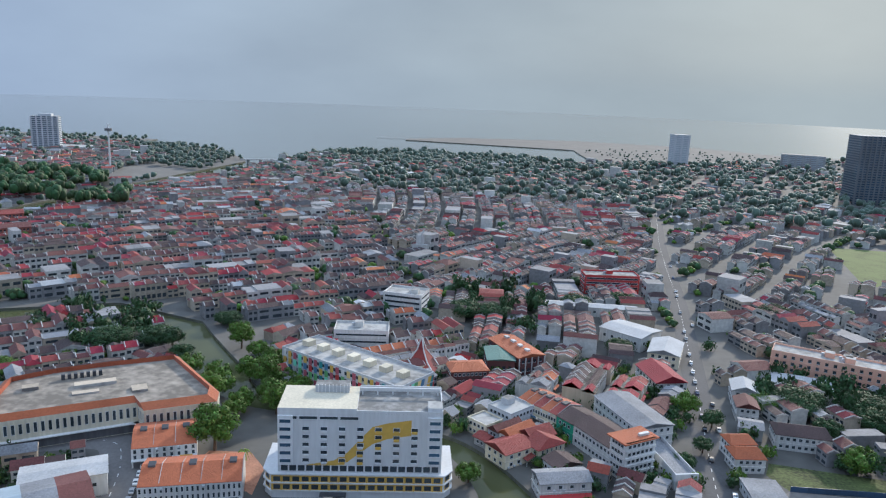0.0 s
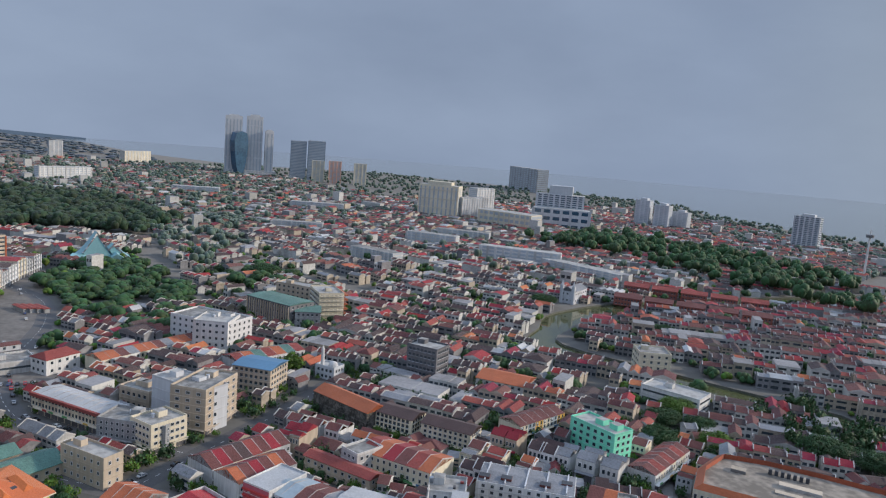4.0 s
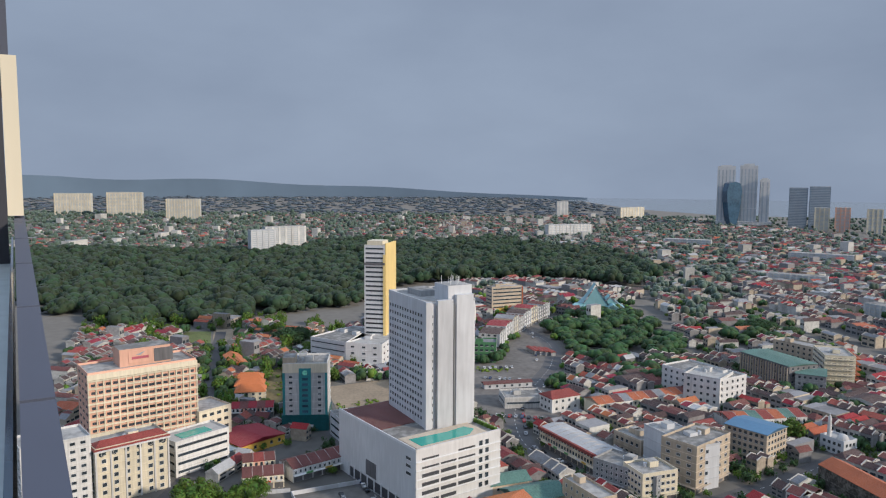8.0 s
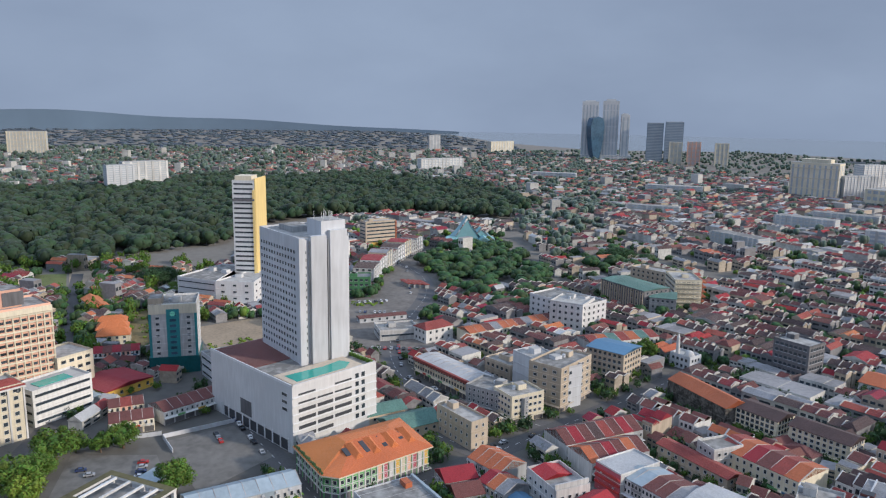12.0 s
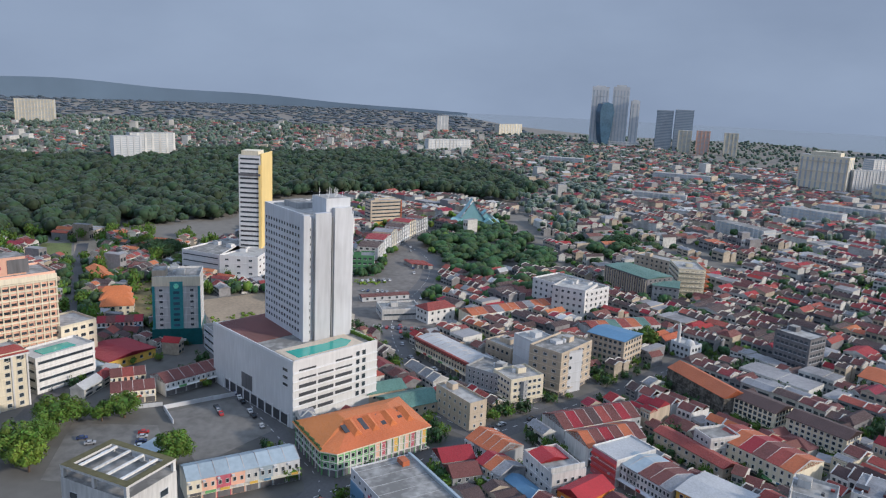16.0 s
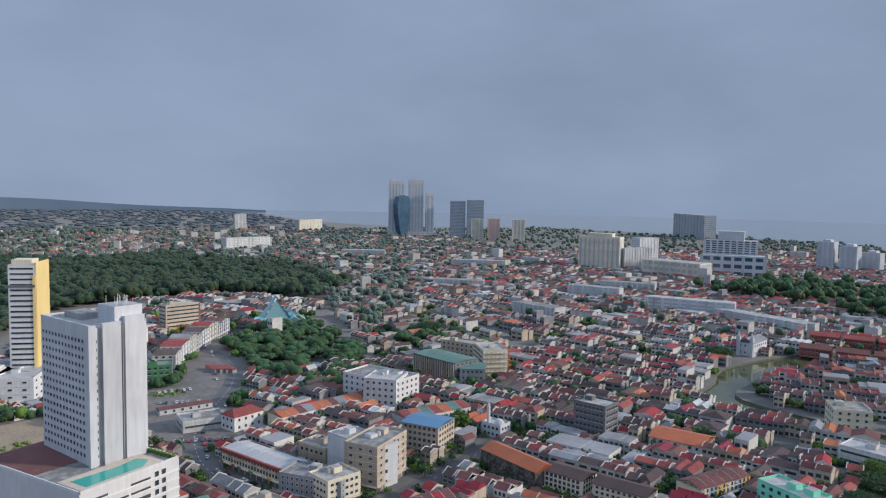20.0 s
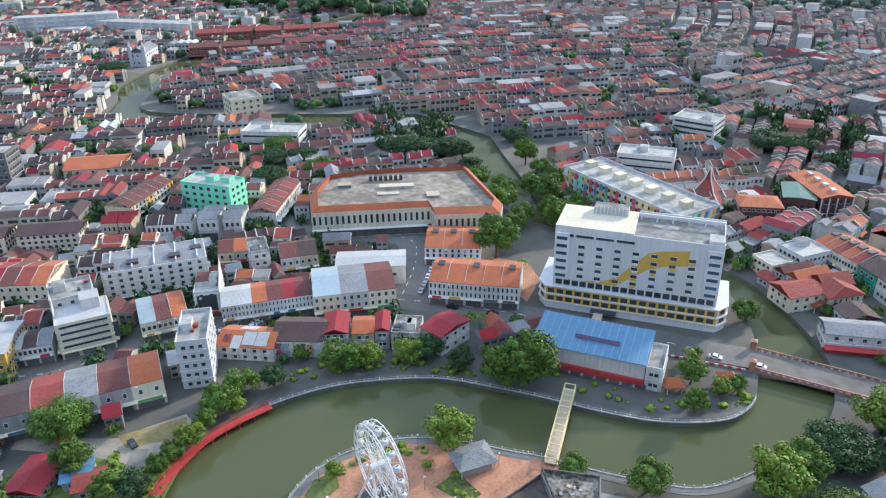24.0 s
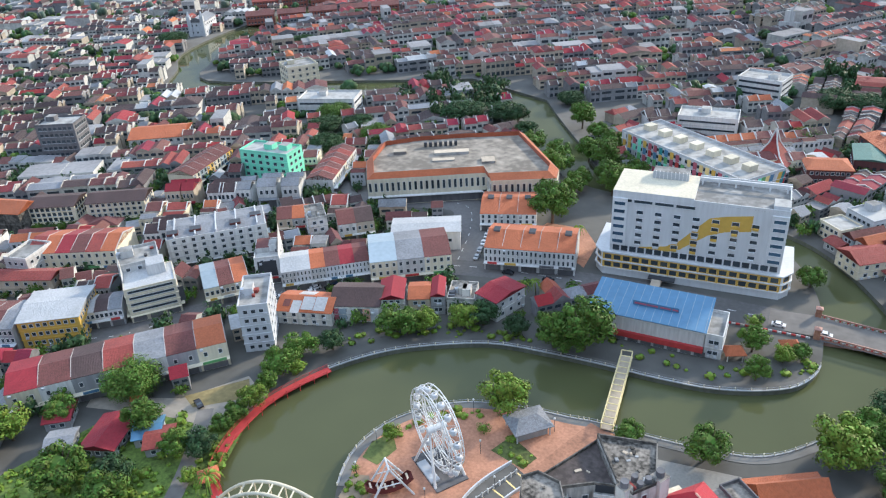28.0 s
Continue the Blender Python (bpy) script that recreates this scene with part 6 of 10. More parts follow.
for (x, y), (x2, y2) in (NEAR, FAR):
    s = Shape()
    for k in range(14):
        f, f2 = k / 14, (k + 1) / 14
        za, zb = [0.1 - 2.6 * (2 * q - 1) ** 2 for q in (f, f2)]
        p, q = (x + (x2 - x) * f, y + (y2 - y) * f - 0.06), (x + (x2 - x) * f2, y + (y2 - y) * f2 - 0.06)
        s.face([(*p, za), (*q, zb), (*q, 0.72), (*p, 0.72)])
    part("spandrel", s, BRIDGE_PINK, b)
    part("parapet", Shape().prism([(x, y - 0.2), (x2, y2 - 0.2), (x2, y2 + 0.2), (x, y + 0.2)], 1.2, 1.65), BRIDGE_PINK, b)
    for i in range(40):
        f = (i + 0.5) / 40
        part("baluster", Shape().box(x + (x2 - x) * f, y + (y2 - y) * f, 0.7, 0.55, 0.42, 0.5), (RED, WHITE)[i % 2], b)
    for px, py in ((x + 1, y), (x2 - 3, y2)):
        part("pylon", Shape().box(px, py, 0.0, 1.7, 1.7, 3.6), BRICKPAVE, b)
        part("pylon_cap", Shape().gable(px - 0.9, px + 0.9, py - 0.9, py + 0.9, 3.6, 0.6, 0.2, 0.1, "x", 0, 1.1), BRIDGE_PINK, b)
fence = thing("railing_wall", "red and white kerb wall along the road", "railing")
for i in range(20):
    part("kerb_block", Shape().box(-12 + i * 1.35, 214.4, 0.05, 1.2, 0.3, 0.6), (RED, WHITE)[i % 2], fence)
# little roofs on the point
for x, y, e in ((-5.9, 196, 1.0), (8.9, 205.1, 0.9)):
    k = thing("garden_shelter", "small shelter with orange-red tiled roof", "shelter", x, y, 0, 0.4, "shelters on the point")
    part("roof", Shape().gable(-2.6 * e, 2.6 * e, -2.2 * e, 2.2 * e, 2.7, 1.8, 0.5, 0.15, "x", 0, 1.6), TILE_ORANGE, k)
    for sx in (-2.2, 2.2):
        for sy in (-1.8, 1.8):
            part("post", Shape().box(sx * e, sy * e, 0, 0.25, 0.25, 2.7), WHITE, k)
# ---- the city to the west ----
def slab_tower():
    """Grey-white hotel tower over a car-park podium with a pool."""
    u = Vector((-317.5 + 290.9, 20.5 + 15.2))
    b = thing("hotel_tower", "grey-white hotel tower on a white podium with rooftop pool", "tower", -290.9, -15.2, 0, math.atan2(u.y, u.x))
    w, d, ph = u.length, 66.0, 28.5
    reserve([(-290.9, -15.2), (-317.5, 20.5), (-370, -19), (-343, -55)])
    part("podium", Shape().prism([(0, 0), (w, 0), (w, d), (0, d)], 0, ph, 0, 1), [BRIGHT, SLAB], b)
    part("rear_roof", Shape().box(w / 2 - 4, d - 18, ph, w - 10, 34, 0.25), TILE_BROWN, b)
    for k in range(6):
        z = 6.0 + k * 3.7
        for xa, xb in ((3, 11.5), (12.5, 20.5), (21.5, 30.5)):
            if (k, xa) in ((0, 21.5), (5, 12.5)):
                continue
            # dark sheets imitate the shaded parking decks behind the wall
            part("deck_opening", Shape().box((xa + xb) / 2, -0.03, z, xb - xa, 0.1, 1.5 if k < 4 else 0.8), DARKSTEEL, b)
        for i in range(2):
            part("window", window_mesh(2.2, 2.4, WINDOW, BRIGHT), None, b).matrix_basis = pose(33.5 + i * 3.4, -0.02, z + 1.0)
        part("ledge", Shape().box(w / 2, -0.25, z - 0.7, w, 0.5, 0.35), BRIGHT, b)
        for i in range(3):
            # same dark sheets for shade at the corner
            part("corner_opening", Shape().box(w + 0.02, 3.5 + i * 4, z, 0.1, 2.4, 1.9), DARKSTEEL, b)
    # arcade depth is only a dark sheet, coloured as shade
    part("arcade", Shape().box(-0.05, d / 2 - 4, 0.4, 0.16, d - 14, 4.5), DARKSTEEL, b)
    for i in range(10):
        part("pilaster", Shape().box(-0.15, 3 + i * 6, 0, 0.4, 0.8, 6), BRIGHT, b)
    # dark sheet painted as the shade of a large opening
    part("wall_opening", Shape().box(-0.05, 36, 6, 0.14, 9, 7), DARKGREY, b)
    for k in range(3):
        part("window", window_mesh(4, 1.6, WINDOW, BRIGHT), None, b).matrix_basis = pose(0, 5.5, 18 + k * 3.2, 0, 0, -90)
    t = 0.5
    for x, y, sx, sy in ((w / 2, t / 2, w, t), (w - t / 2, d / 2, t, d), (t / 2, d / 2, t, d)):
        part("parapet", Shape().box(x, y, ph, sx, sy, 1.1), BRIGHT, b)
    part("pool_deck", Shape().box(w / 2 - 2, 9, ph, w - 8, 15, 0.5), BUFF, b)
    part("pool", Shape().prism([(5, 3.5), (30, 3.5), (36, 8), (34, 13), (24, 11.5), (5, 13)], ph + 0.5, ph + 0.56), TURQUOISE, b, "turquoise swimming pool")
    for i in range(7):
        part("planter", Shape().box(w - 1.6, 2 + i * 2.3, ph, 1.2, 1.6, 1.6), LEAF, b)
    # the tower itself, turned a little from its podium
    tw = part("tower_block", Shape().prism([(0, 0), (40, 0), (40, 24.5), (0, 24.5)], 0, 55.5, 0, 1), [PALE, SLAB], b)
    m = Matrix.Translation((-353.7, -31.7, ph)) @ Matrix.Rotation(math.atan2(19.4, 34.9), 4, "Z")
    tw.matrix_basis = b.matrix_basis.inverted() @ m
    for k in range(15):
        for i in range(13):
            part("window", window_mesh(1.7, 1.7, WINDOW, PALE), None, tw).matrix_basis = pose(2.2 + i * 2.75, 0, 3.8 + k * 3.3)
        part("slit_window", window_mesh(0.9, 1.5, WINDOW, PALE), None, tw).matrix_basis = pose(40, 3.0, 3.8 + k * 3.3, 0, 0, 90)
    part("corner_pier", Shape().box(40.4, 0.8, 0, 1.8, 3.0, 56.5), PALE, tw)
    part("corner_pier", Shape().box(40.8, 8.5, 0, 2.2, 7.6, 57.2), PALE, tw)
    part("corner_pier", Shape().box(40.6, 18.5, 0, 2.0, 8.5, 59), PALE, tw)
    # grey strips draw the shadow lines between wall panels
    for y in (4.5, 12.6, 13.4):
        part("groove", Shape().box(41.0 if y < 10 else 40.9, y, 0, 0.9, 0.22, 55), GREY, tw)
    part("lift_house", Shape().box(33, 17, 55.5, 13, 12, 7.5, 0, 1), [PALE, SLAB], tw)
    part("plant_house", Shape().box(12, 12, 55.5, 14, 9, 2.6, 0, 1), [GREY, SLAB], tw)
    for x, y, sx, sy in ((20, 0.2, 40, 0.4), (0.2, 12, 0.4, 24), (20, 24.3, 40, 0.4)):
        part("parapet", Shape().box(x, y, 55.5, sx, sy, 1.2), PALE, tw)
    r2 = random.Random(3)
    for i in range(16):
        x, y = 27 + r2.uniform(0, 12), 12 + r2.uniform(0, 10)
        part("antenna", Shape().tube((x, y, 63), (x, y, 63 + r2.uniform(1.5, 4)), 0.12, 0.08, 5), STEEL, tw)


slab_tower()


def yellow_tower():
    """Tall striped tower with a bright yellow flank, over a white annexe."""
    b = block("yellow_tower", "tall white-banded tower with a bright yellow side wall", (-561, -69), (-557.5, -52.9), 26, 86, 24, 5, BRIGHT, dbays=1, sides=("front",), ribbon=True, wh=1.5, ledge=False, plant=1, category="tower")
    w = math.hypot(3.5, 16.1)
    part("yellow_wall", Shape().box(w + 0.4, 13, 0, 0.8, 26.2, 88.5), YELLOW, b, "bright yellow end wall")
    part("yellow_edge", Shape().box(w - 0.6, -0.25, 0, 1.8, 0.5, 80), YELLOW, b)
    part("crown", Shape().box(w * 0.45, 10, 86, w * 0.75, 14, 4), CREAM, b)
    part("band", Shape().box(w / 2, -0.3, 72, w, 0.6, 1.6), DARKGREY, b)
    block("annexe", "white four-storey annexe with flat roof", (-548, -108), (-530, -79), 50, 18, 4, 4, BRIGHT, plant=2, ribbon=True, wh=1.0)
    block("annexe", "white office wing with square windows", (-530, -79), (-524, -52), 36, 18, 3, 3, BRIGHT, plant=1, ww=2.4, wh=1.2, ground=4)


yellow_tower()


def teal_block():
    b = block("bank_block", "white office block with teal central strip and base", (-394.6, -93.2), (-396.7, -69.4), 22, 37, 9, 5, WHITE, sides=("left",), plant=2, dbays=4)
    w = 23.9
    part("teal_strip", Shape().box(w / 2, -0.3, 9, 6.5, 0.6, 26), TEAL, b)
    DEEPTEAL = material("deep_teal_glazed_base", (0.015, 0.11, 0.12), 0.25, vary=0.3)
    part("teal_base", Shape().box(w / 2, 11, 0, w + 1.6, 23.6, 9), DEEPTEAL, b)
    for x in (0.5, w - 0.5):
        part("edge_strip", Shape().box(x, -0.2, 9, 1.3, 0.5, 24), TEAL, b)
    part("edge_strip", Shape().box(-0.2, 3, 9, 0.5, 2.4, 24), TEAL, b)
    part("top_band", Shape().box(w / 2, -0.22, 32.5, w + 0.2, 0.5, 5), CREAM, b)
    part("entrance_arch", Shape().box(w / 2, -2.6, 3, 9, 1.2, 1.0), PALE, b)
    part("logo_disc", Shape().tube((w / 2, -0.6, 32.5), (w / 2, -0.75, 32.5), 1.4, None, 16), MINT, b)
    for k in range(8):
        for x in (4.2, w - 4.2):
            part("window", window_mesh(2.0, 1.5, WINDOW, WHITE), None, b).matrix_basis = pose(x, 0, 11 + k * 3.2)
        part("window", window_mesh(3.4, 1.7, BLUEGLASS, TEAL), None, b).matrix_basis = pose(w / 2, -0.62, 11 + k * 3.0)
    part("cream_cap", Shape().box(w * 0.14, 5, 37, w * 0.28, 10, 4, 0, 1), [BUFF, SLAB], b)


teal_block()


def peach_hotel():
    b = block("peach_hotel", "peach hotel block with rows of recessed balconies", (-333.3, -169.1), (-364.5, -129.7), 22, 47, 13, 15, PEACH, ww=3.1, wh=1.3, frame_mat=PEACH, plant=0, category="hotel", dbays=3, ledge=False)
    w = math.hypot(31.2, 39.4)
    for k in range(13):  # cream ledges and uprights frame the peach balconies
        part("ledge", Shape().box(w / 2, -0.45, k * 47 / 13 + 0.2, w + 0.8, 0.9, 0.75), CREAM, b)
    for i in range(16):
        part("upright", Shape().box(w * i / 15, -0.3, 2, 0.55, 0.6, 42.5), CREAM, b)
    part("roof_band", Shape().box(w / 2, -0.35, 44.5, w + 0.8, 0.7, 2.5), CREAM, b)
    part("crown", Shape().box(w * 0.55, 12, 47, 24, 12, 8.5, 0, 1), [PEACH, SLAB], b)
    part("sign_panel", Shape().box(w * 0.5, 5.9, 48.5, 11, 0.3, 6), PEACH, b)
    # a sign with a leaf mark; the name is left as a bar
    part("sign_bar", Shape().box(w * 0.5, 5.7, 50.2, 8, 0.15, 1.3), PINK, b)
    part("mark", Shape().face([(w * 0.46, 5.7, 52.4), (w * 0.5, 5.7, 51.9), (w * 0.55, 5.7, 53.8)]), SKYBLUE, b)
    part("dark_louvres", Shape().box(w * 0.72, 5.8, 47.8, 9, 0.3, 6.5), DARKGREY, b)
    block("hotel_wing", "cream hotel wing with dark glazed stair", (-362, -128), (-376, -116), 20, 20, 5, 4, CREAM, ww=2.4, plant=0)
    pl = block("pool_terrace", "terraced podium with green pool roof", (-330, -128), (-352, -110), 16, 16, 4, 5, WHITE, ribbon=True, plant=0)
    part("pool", Shape().box(14, 8, 16, 16, 7, 0.3), TURQUOISE, pl)


peach_hotel()
cl = block("classical_block", "white classical block with red tiled roof edge", (-299, -149.9), (-320, -127.1), 18, 24, 7, 6, CREAM, ww=2.0, wh=1.9, plant=1, frame_mat=WHITE)
part("tile_roof", Shape().gable(0, 31, 0, 9, 24.0, 2.6, 0.7, 0.25, "x", 0, 4), TILE_RED, cl)
for i in range(6):
    part("arch_head", Shape().tube((2.6 + i * 5.2, -0.1, 22.2), (2.6 + i * 5.2, 0.2, 22.2), 1.2, None, 14), WINDOW, cl)
    part("pilaster", Shape().box(0.2 + i * 6.1, -0.2, 0, 0.7, 0.5, 23.6), WHITE, cl)
part("cornice", Shape().box(15.5, -0.5, 23.2, 32, 1.0, 0.7), WHITE, cl)
block("white_block", "white slab block with green roof terrace", (-283, -172), (-300, -152), 18, 30, 9, 6, WHITE, ww=2.2)
terrace_row("terrace_houses", "cream terrace houses with brown tiled roofs", (-316.5, -93.7), (-321.5, -76), 13, 5.8, 4, [CREAM], [TILE_BROWN], 2.4, True, 0, 2, 8)
terrace_row("terrace_houses", "rear terrace houses with brown tiled roofs", (-334, -98.5), (-338.5, -84), 11, 5.8, 3, [CREAM, PEACH], [TILE_BROWN, TILE_RED], 2.4, True, 0, 2, 6)
terrace_row("terrace_houses", "white terrace houses with brown roofs and ribs", (-326, -72.9), (-345.3, -49.8), 14, 6.2, 6, [WHITE], [TILE_BROWN], 2.6, True, 0, 2, 12)
bw = thing("boundary_wall", "stained pale boundary wall round a vacant lot", "wall")
for (x, y), (x2, y2) in (((-312.7, -70.9), (-326.3, -42.3)), ((-312.7, -70.9), (-298, -64)), ((-316, -72), (-311, -95))):
    n = max(2, int(math.hypot(x2 - x, y2 - y) / 5))
    for i in range(n):
        f = (i + 0.5) / n
        part("wall_panel", Shape().box(x + (x2 - x) * f, y + (y2 - y) * f, 0, math.hypot(x2 - x, y2 - y) / n - 0.05, 0.25, 1.9, 0, None, math.atan2(y2 - y, x2 - x)), PALE, bw)
block("restaurant", "low restaurant with dark maroon roof and yellow fascia", (-356.9, -105.7), (-377.1, -88.5), 24, 4.8, 1, 5, OCHRE, "gable", TILE_MAROON, rise=1.8, along="y")
block("lean_to", "pale blue sheet lean-to beside a restaurant", (-353, -111), (-357.5, -106.5), 20, 3.6, 1, 2, GREY, "gable", SKYBLUE, rise=0.8, along="y", sides=())
block("small_office", "white three-storey office with ribbon windows", (-376.2, -58.8), (-383, -46.4), 17, 12, 3, 4, PALE, ribbon=True, wh=1.6, plant=1)
for i in range(3):
    e = i * 14.2
    block("long_house", "house with bright orange tiled roof", (-446.3 - e * 0.96, -135.3 - e * 0.3), (-449.8 - e * 0.96, -117.5 - e * 0.3), 13.2, 5.5, 2, 4, CREAM, "gable", TILE_BRIGHT, rise=3.4, hip=4)
block("long_house", "long house with orange tiled roof", (-511.5, -155.8), (-516.9, -146), 34, 5.5, 2, 3, CREAM, "gable", TILE_BRIGHT, rise=2.6, along="y")
terrace_row("terrace_houses", "white terrace houses with dull maroon roofs", (-414.4, -128.2), (-418.8, -104.6), 13, 5.5, 5, [WHITE, PEACH], [TILE_MAROON, TILE_BROWN], 2.2, False, 0, 2, 10)
block("car_port", "open car port with teal sheet roof", (-265, -66), (-275, -60), 8, 3, 1, 2, PALE, "gable", SKYBLUE, rise=0.6, sides=())
ft = block("framed_block", "white block with open pergola frame and mossy roof rim", (-202, -73.9), (-188.6, -52.9), 18, 30, 3, 3, WHITE, ww=3.2, wh=2.2, plant=0, parapet=0)
MOSS = material("mossy_coping", (0.12, 0.11, 0.05), 0.95, vary=0.4)
w = 24.9
for x, y, sx, sy in ((w / 2, 1.2, w, 2.4), (w / 2, 16.8, w, 2.4), (1.2, 9, 2.4, 13.2), (w - 1.2, 9, 2.4, 13.2)):
    part("roof_rim", Shape().box(x, y, 33.0, sx, sy, 0.7, 0, 1), [WHITE, MOSS], ft)
for x, y in ((0.6, 0.6), (w - 0.6, 0.6), (0.6, 17.4), (w - 0.6, 17.4), (w / 2, 0.6), (w / 2, 17.4)):
    part("rim_post", Shape().box(x, y, 30, 1.0, 1.0, 3.0), WHITE, ft)
for i in range(4):
    part("pergola_beam", Shape().box(4.5 + i * 5.2, 9, 33.0, 0.7, 13.2, 0.6), WHITE, ft)
terrace_row("shop_row", "coloured shophouse row with pale blue sheet roof", (-236, -47), (-250, -10.5), 13, 8, 8, [CREAM, PEACH, PINK, PEACH, WHITE, SKYBLUE, WHITE, PALE], [SKYBLUE], 2.4, True, 0, 2, 16)


def orange_market():
    """Corner market hall with a cut corner, a hipped tile roof and four long roof slots."""
    b = thing("orange_market", "green and cream corner market hall with orange tiled roof", "market hall", -253, -2.8)
    plan = [(0, 0), (2.5, 5.5), (-17.6, 40.7), (-44.7, 31.0), (-23.5, -10.3)]
    reserve([(x - 253, y - 2.8) for x, y in plan])
    h = 9.5
    part("wall", Shape().prism(plan, 0, h, 0, 1), [LEAFGREEN, SLAB], b)
    wide = [(1.2, -1.0), (4.0, 5.6), (-17.4, 42.6), (-46.6, 32.0), (-24.0, -12.0)]
    part("eaves_ledge", Shape().prism(wide, h, h + 0.5), CREAM, b)
    top = [(-14.5, 8.5), (-16.5, 11.5), (-23.5, 26.5), (-28.5, 25.5), (-20.0, 5.5)]
    s = Shape()
    for k in range(5):
        a, c = wide[k], wide[(k + 1) % 5]
        d, e = top[(k + 1) % 5], top[k]
        s.face([(*a, h + 0.55), (*c, h + 0.55), (*d, h + 5.6), (*e, h + 5.6)])
    s.face([(*q, h + 5.6) for q in top])
    part("roof", s, TILE_BRIGHT, b)
    ux, uy = -0.496, 0.868                           # along the long street front
    for k in range(4):
        x, y = -9.5 + ux * (2 + k * 8.0), 6.0 + uy * (2 + k * 8.0)
        turn = math.atan2(uy, ux)
        m = pose(x, y, h + 4.55, 0, 0, math.degrees(turn)) @ pose(0, 0, 0, 18.8)
        # each slot is a dark sheet, coloured like the shade within
        part("roof_slot", Shape().box(0, -1.6, -0.1, 2.0, 6.4 if k % 3 else 4.2, 0.3), DARKSTEEL, b).matrix_basis = m
        part("slot_ridge", Shape().gable(1.4, 5.0, -6.5, 2.4, -0.1, 1.5, 0.1, 0.15, "y", 0, 1.5), TILE_BRIGHT, b).matrix_basis = m
    for (x, y), (x2, y2), n, wall in ((plan[4], plan[0], 9, LEAFGREEN), (plan[0], plan[1], 2, LEAFGREEN), (plan[1], plan[2], 15, CREAM)):
        ln, a = math.hypot(x2 - x, y2 - y), math.atan2(y2 - y, x2 - x)
        f = pose(x, y, 0, 0, 0, math.degrees(a))
        for i in range(n):
            u = ln * (i + 0.5) / n
            for z in (4.2, 7.2):
                part("window", window_mesh(1.6, 1.7, WINDOW, WHITE), None, b).matrix_basis = f @ pose(u, -0.04, z)
            part("pilaster", Shape().box(ln * i / n + 0.25, -0.14, 0, 0.5, 0.28, h), WHITE if i % 2 or n > 9 else LEAFGREEN, b).matrix_basis = f
            # shade of the arcade bay, painted as a dark sheet
            part("arcade_bay", Shape().box(u, -0.02, 0.1, ln / n * 0.7, 0.12, 2.6), DARKGREY, b).matrix_basis = f
            if n > 9 and i > 5:
                part("coloured_panel", Shape().box(u, -0.06, 2.9, ln / n * 0.72, 0.1, 6.2), (CREAM, PEACH, PINK, WHITE, OCHRE)[i % 5], b).matrix_basis = f
        part("string_course", Shape().box(ln / 2, -0.2, 2.8, ln, 0.4, 0.3).box(ln / 2, -0.2, 5.6, ln, 0.4, 0.25), WHITE, b).matrix_basis = f
    for i in range(16):
        f = (i + 0.5) / 16
        part("eaves_plant", Shape().box(-24 + 25 * f + 0.2, -12 + 11 * f + 0.9, h + 0.5, 0.9, 0.7, 0.9 + 0.3 * (i % 3), 0, None, 0.4), LEAF_DARK, b)


orange_market()
fh = block("flat_hall", "large hall with flat pale grey roof and blue-pink front", (-231.1, 7.3), (-194.2, 22.8), 22.8, 14, 4, 9, PALE, plant=0, parapet=0.5)
part("sign_board", Shape().box(22, -0.4, 4.5, 15, 0.3, 7.5), PINK, fh)
part("sign_board", Shape().box(6, -0.4, 4.5, 10, 0.3, 6.0), BLUE, fh)
part("gutter_wall", Shape().box(20, 22.2, 14, 40, 1.0, 1.1), SKYBLUE, fh)
part("roof_hut", Shape().box(4.5, 17.5, 14, 4.2, 2.6, 1.8), TILE_ORANGE, fh)
for i in range(7):
    part("roof_seam", Shape().box(3 + i * 5.5, 11, 14.0, 0.18, 21, 0.1), GREY, fh)
patch("lawn", [(-243, 30), (-240, 36), (-196, 52), (-194, 45)], GRASS, "narrow green lawn beside a hall", "lawn", 0.05)
block("maroon_roofed_house", "old house with patched maroon tiled roofs", (-260, 39), (-249, 41.4), 13, 5.5, 2, 3, GREY, "gable", TILE_MAROON, rise=3, along="y", over=0.3)
block("maroon_roofed_house", "old house with faded maroon tiled roof", (-248.6, 41.6), (-238.6, 43.7), 11, 5.0, 2, 3, GREY, "gable", TILE_BROWN, rise=2.6, along="y", over=0.3)
terrace_row("shop_row", "shops under orange tiled roofs with pale ribs", (-265.5, 52.5), (-250.5, 61.5), 15, 7, 4, [WHITE, GREY], [TILE_ORANGE], 3.0, True, 0, 2, 8)
terrace_row("shop_row", "narrow shops with maroon tiled roofs and pale ribs", (-248, 53), (-236, 60), 13, 6.5, 3, [GREY, BUFF], [TILE_MAROON, TILE_ORANGE, SHEET_GREY], 2.4, True, 0, 2, 6)
terrace_row("shop_row", "old shop row with patched brown roofs and white gable end", (-269.6, 94.0), (-280.5, 131.4), 16.5, 7.5, 8, [WHITE, GREY, CREAM], [TILE_BROWN, TILE_MAROON, TILE_BROWN, TILE_DARK, TILE_RED], 3.4, True, 0, 2, 16)
terrace_row("shop_row", "old shop row with rusty brown roofs and white gable end", (-253.3, 98.8), (-261.1, 125.7), 16, 7.5, 6, [WHITE, GREY], [TILE_ORANGE, TILE_BROWN, TILE_MAROON, TILE_BROWN], 3.2, True, 0, 2, 12)
terrace_row("shop_row", "grey shop row with pale blue and brown sheet roofs", (-240, 105), (-217.7, 115.6), 17.7, 9, 5, [PALE, GREY, WHITE], [SKYBLUE, SKYBLUE, TILE_BROWN, TILE_BROWN, SHEET_GREY], 1.8, True, 0, 3, 15)
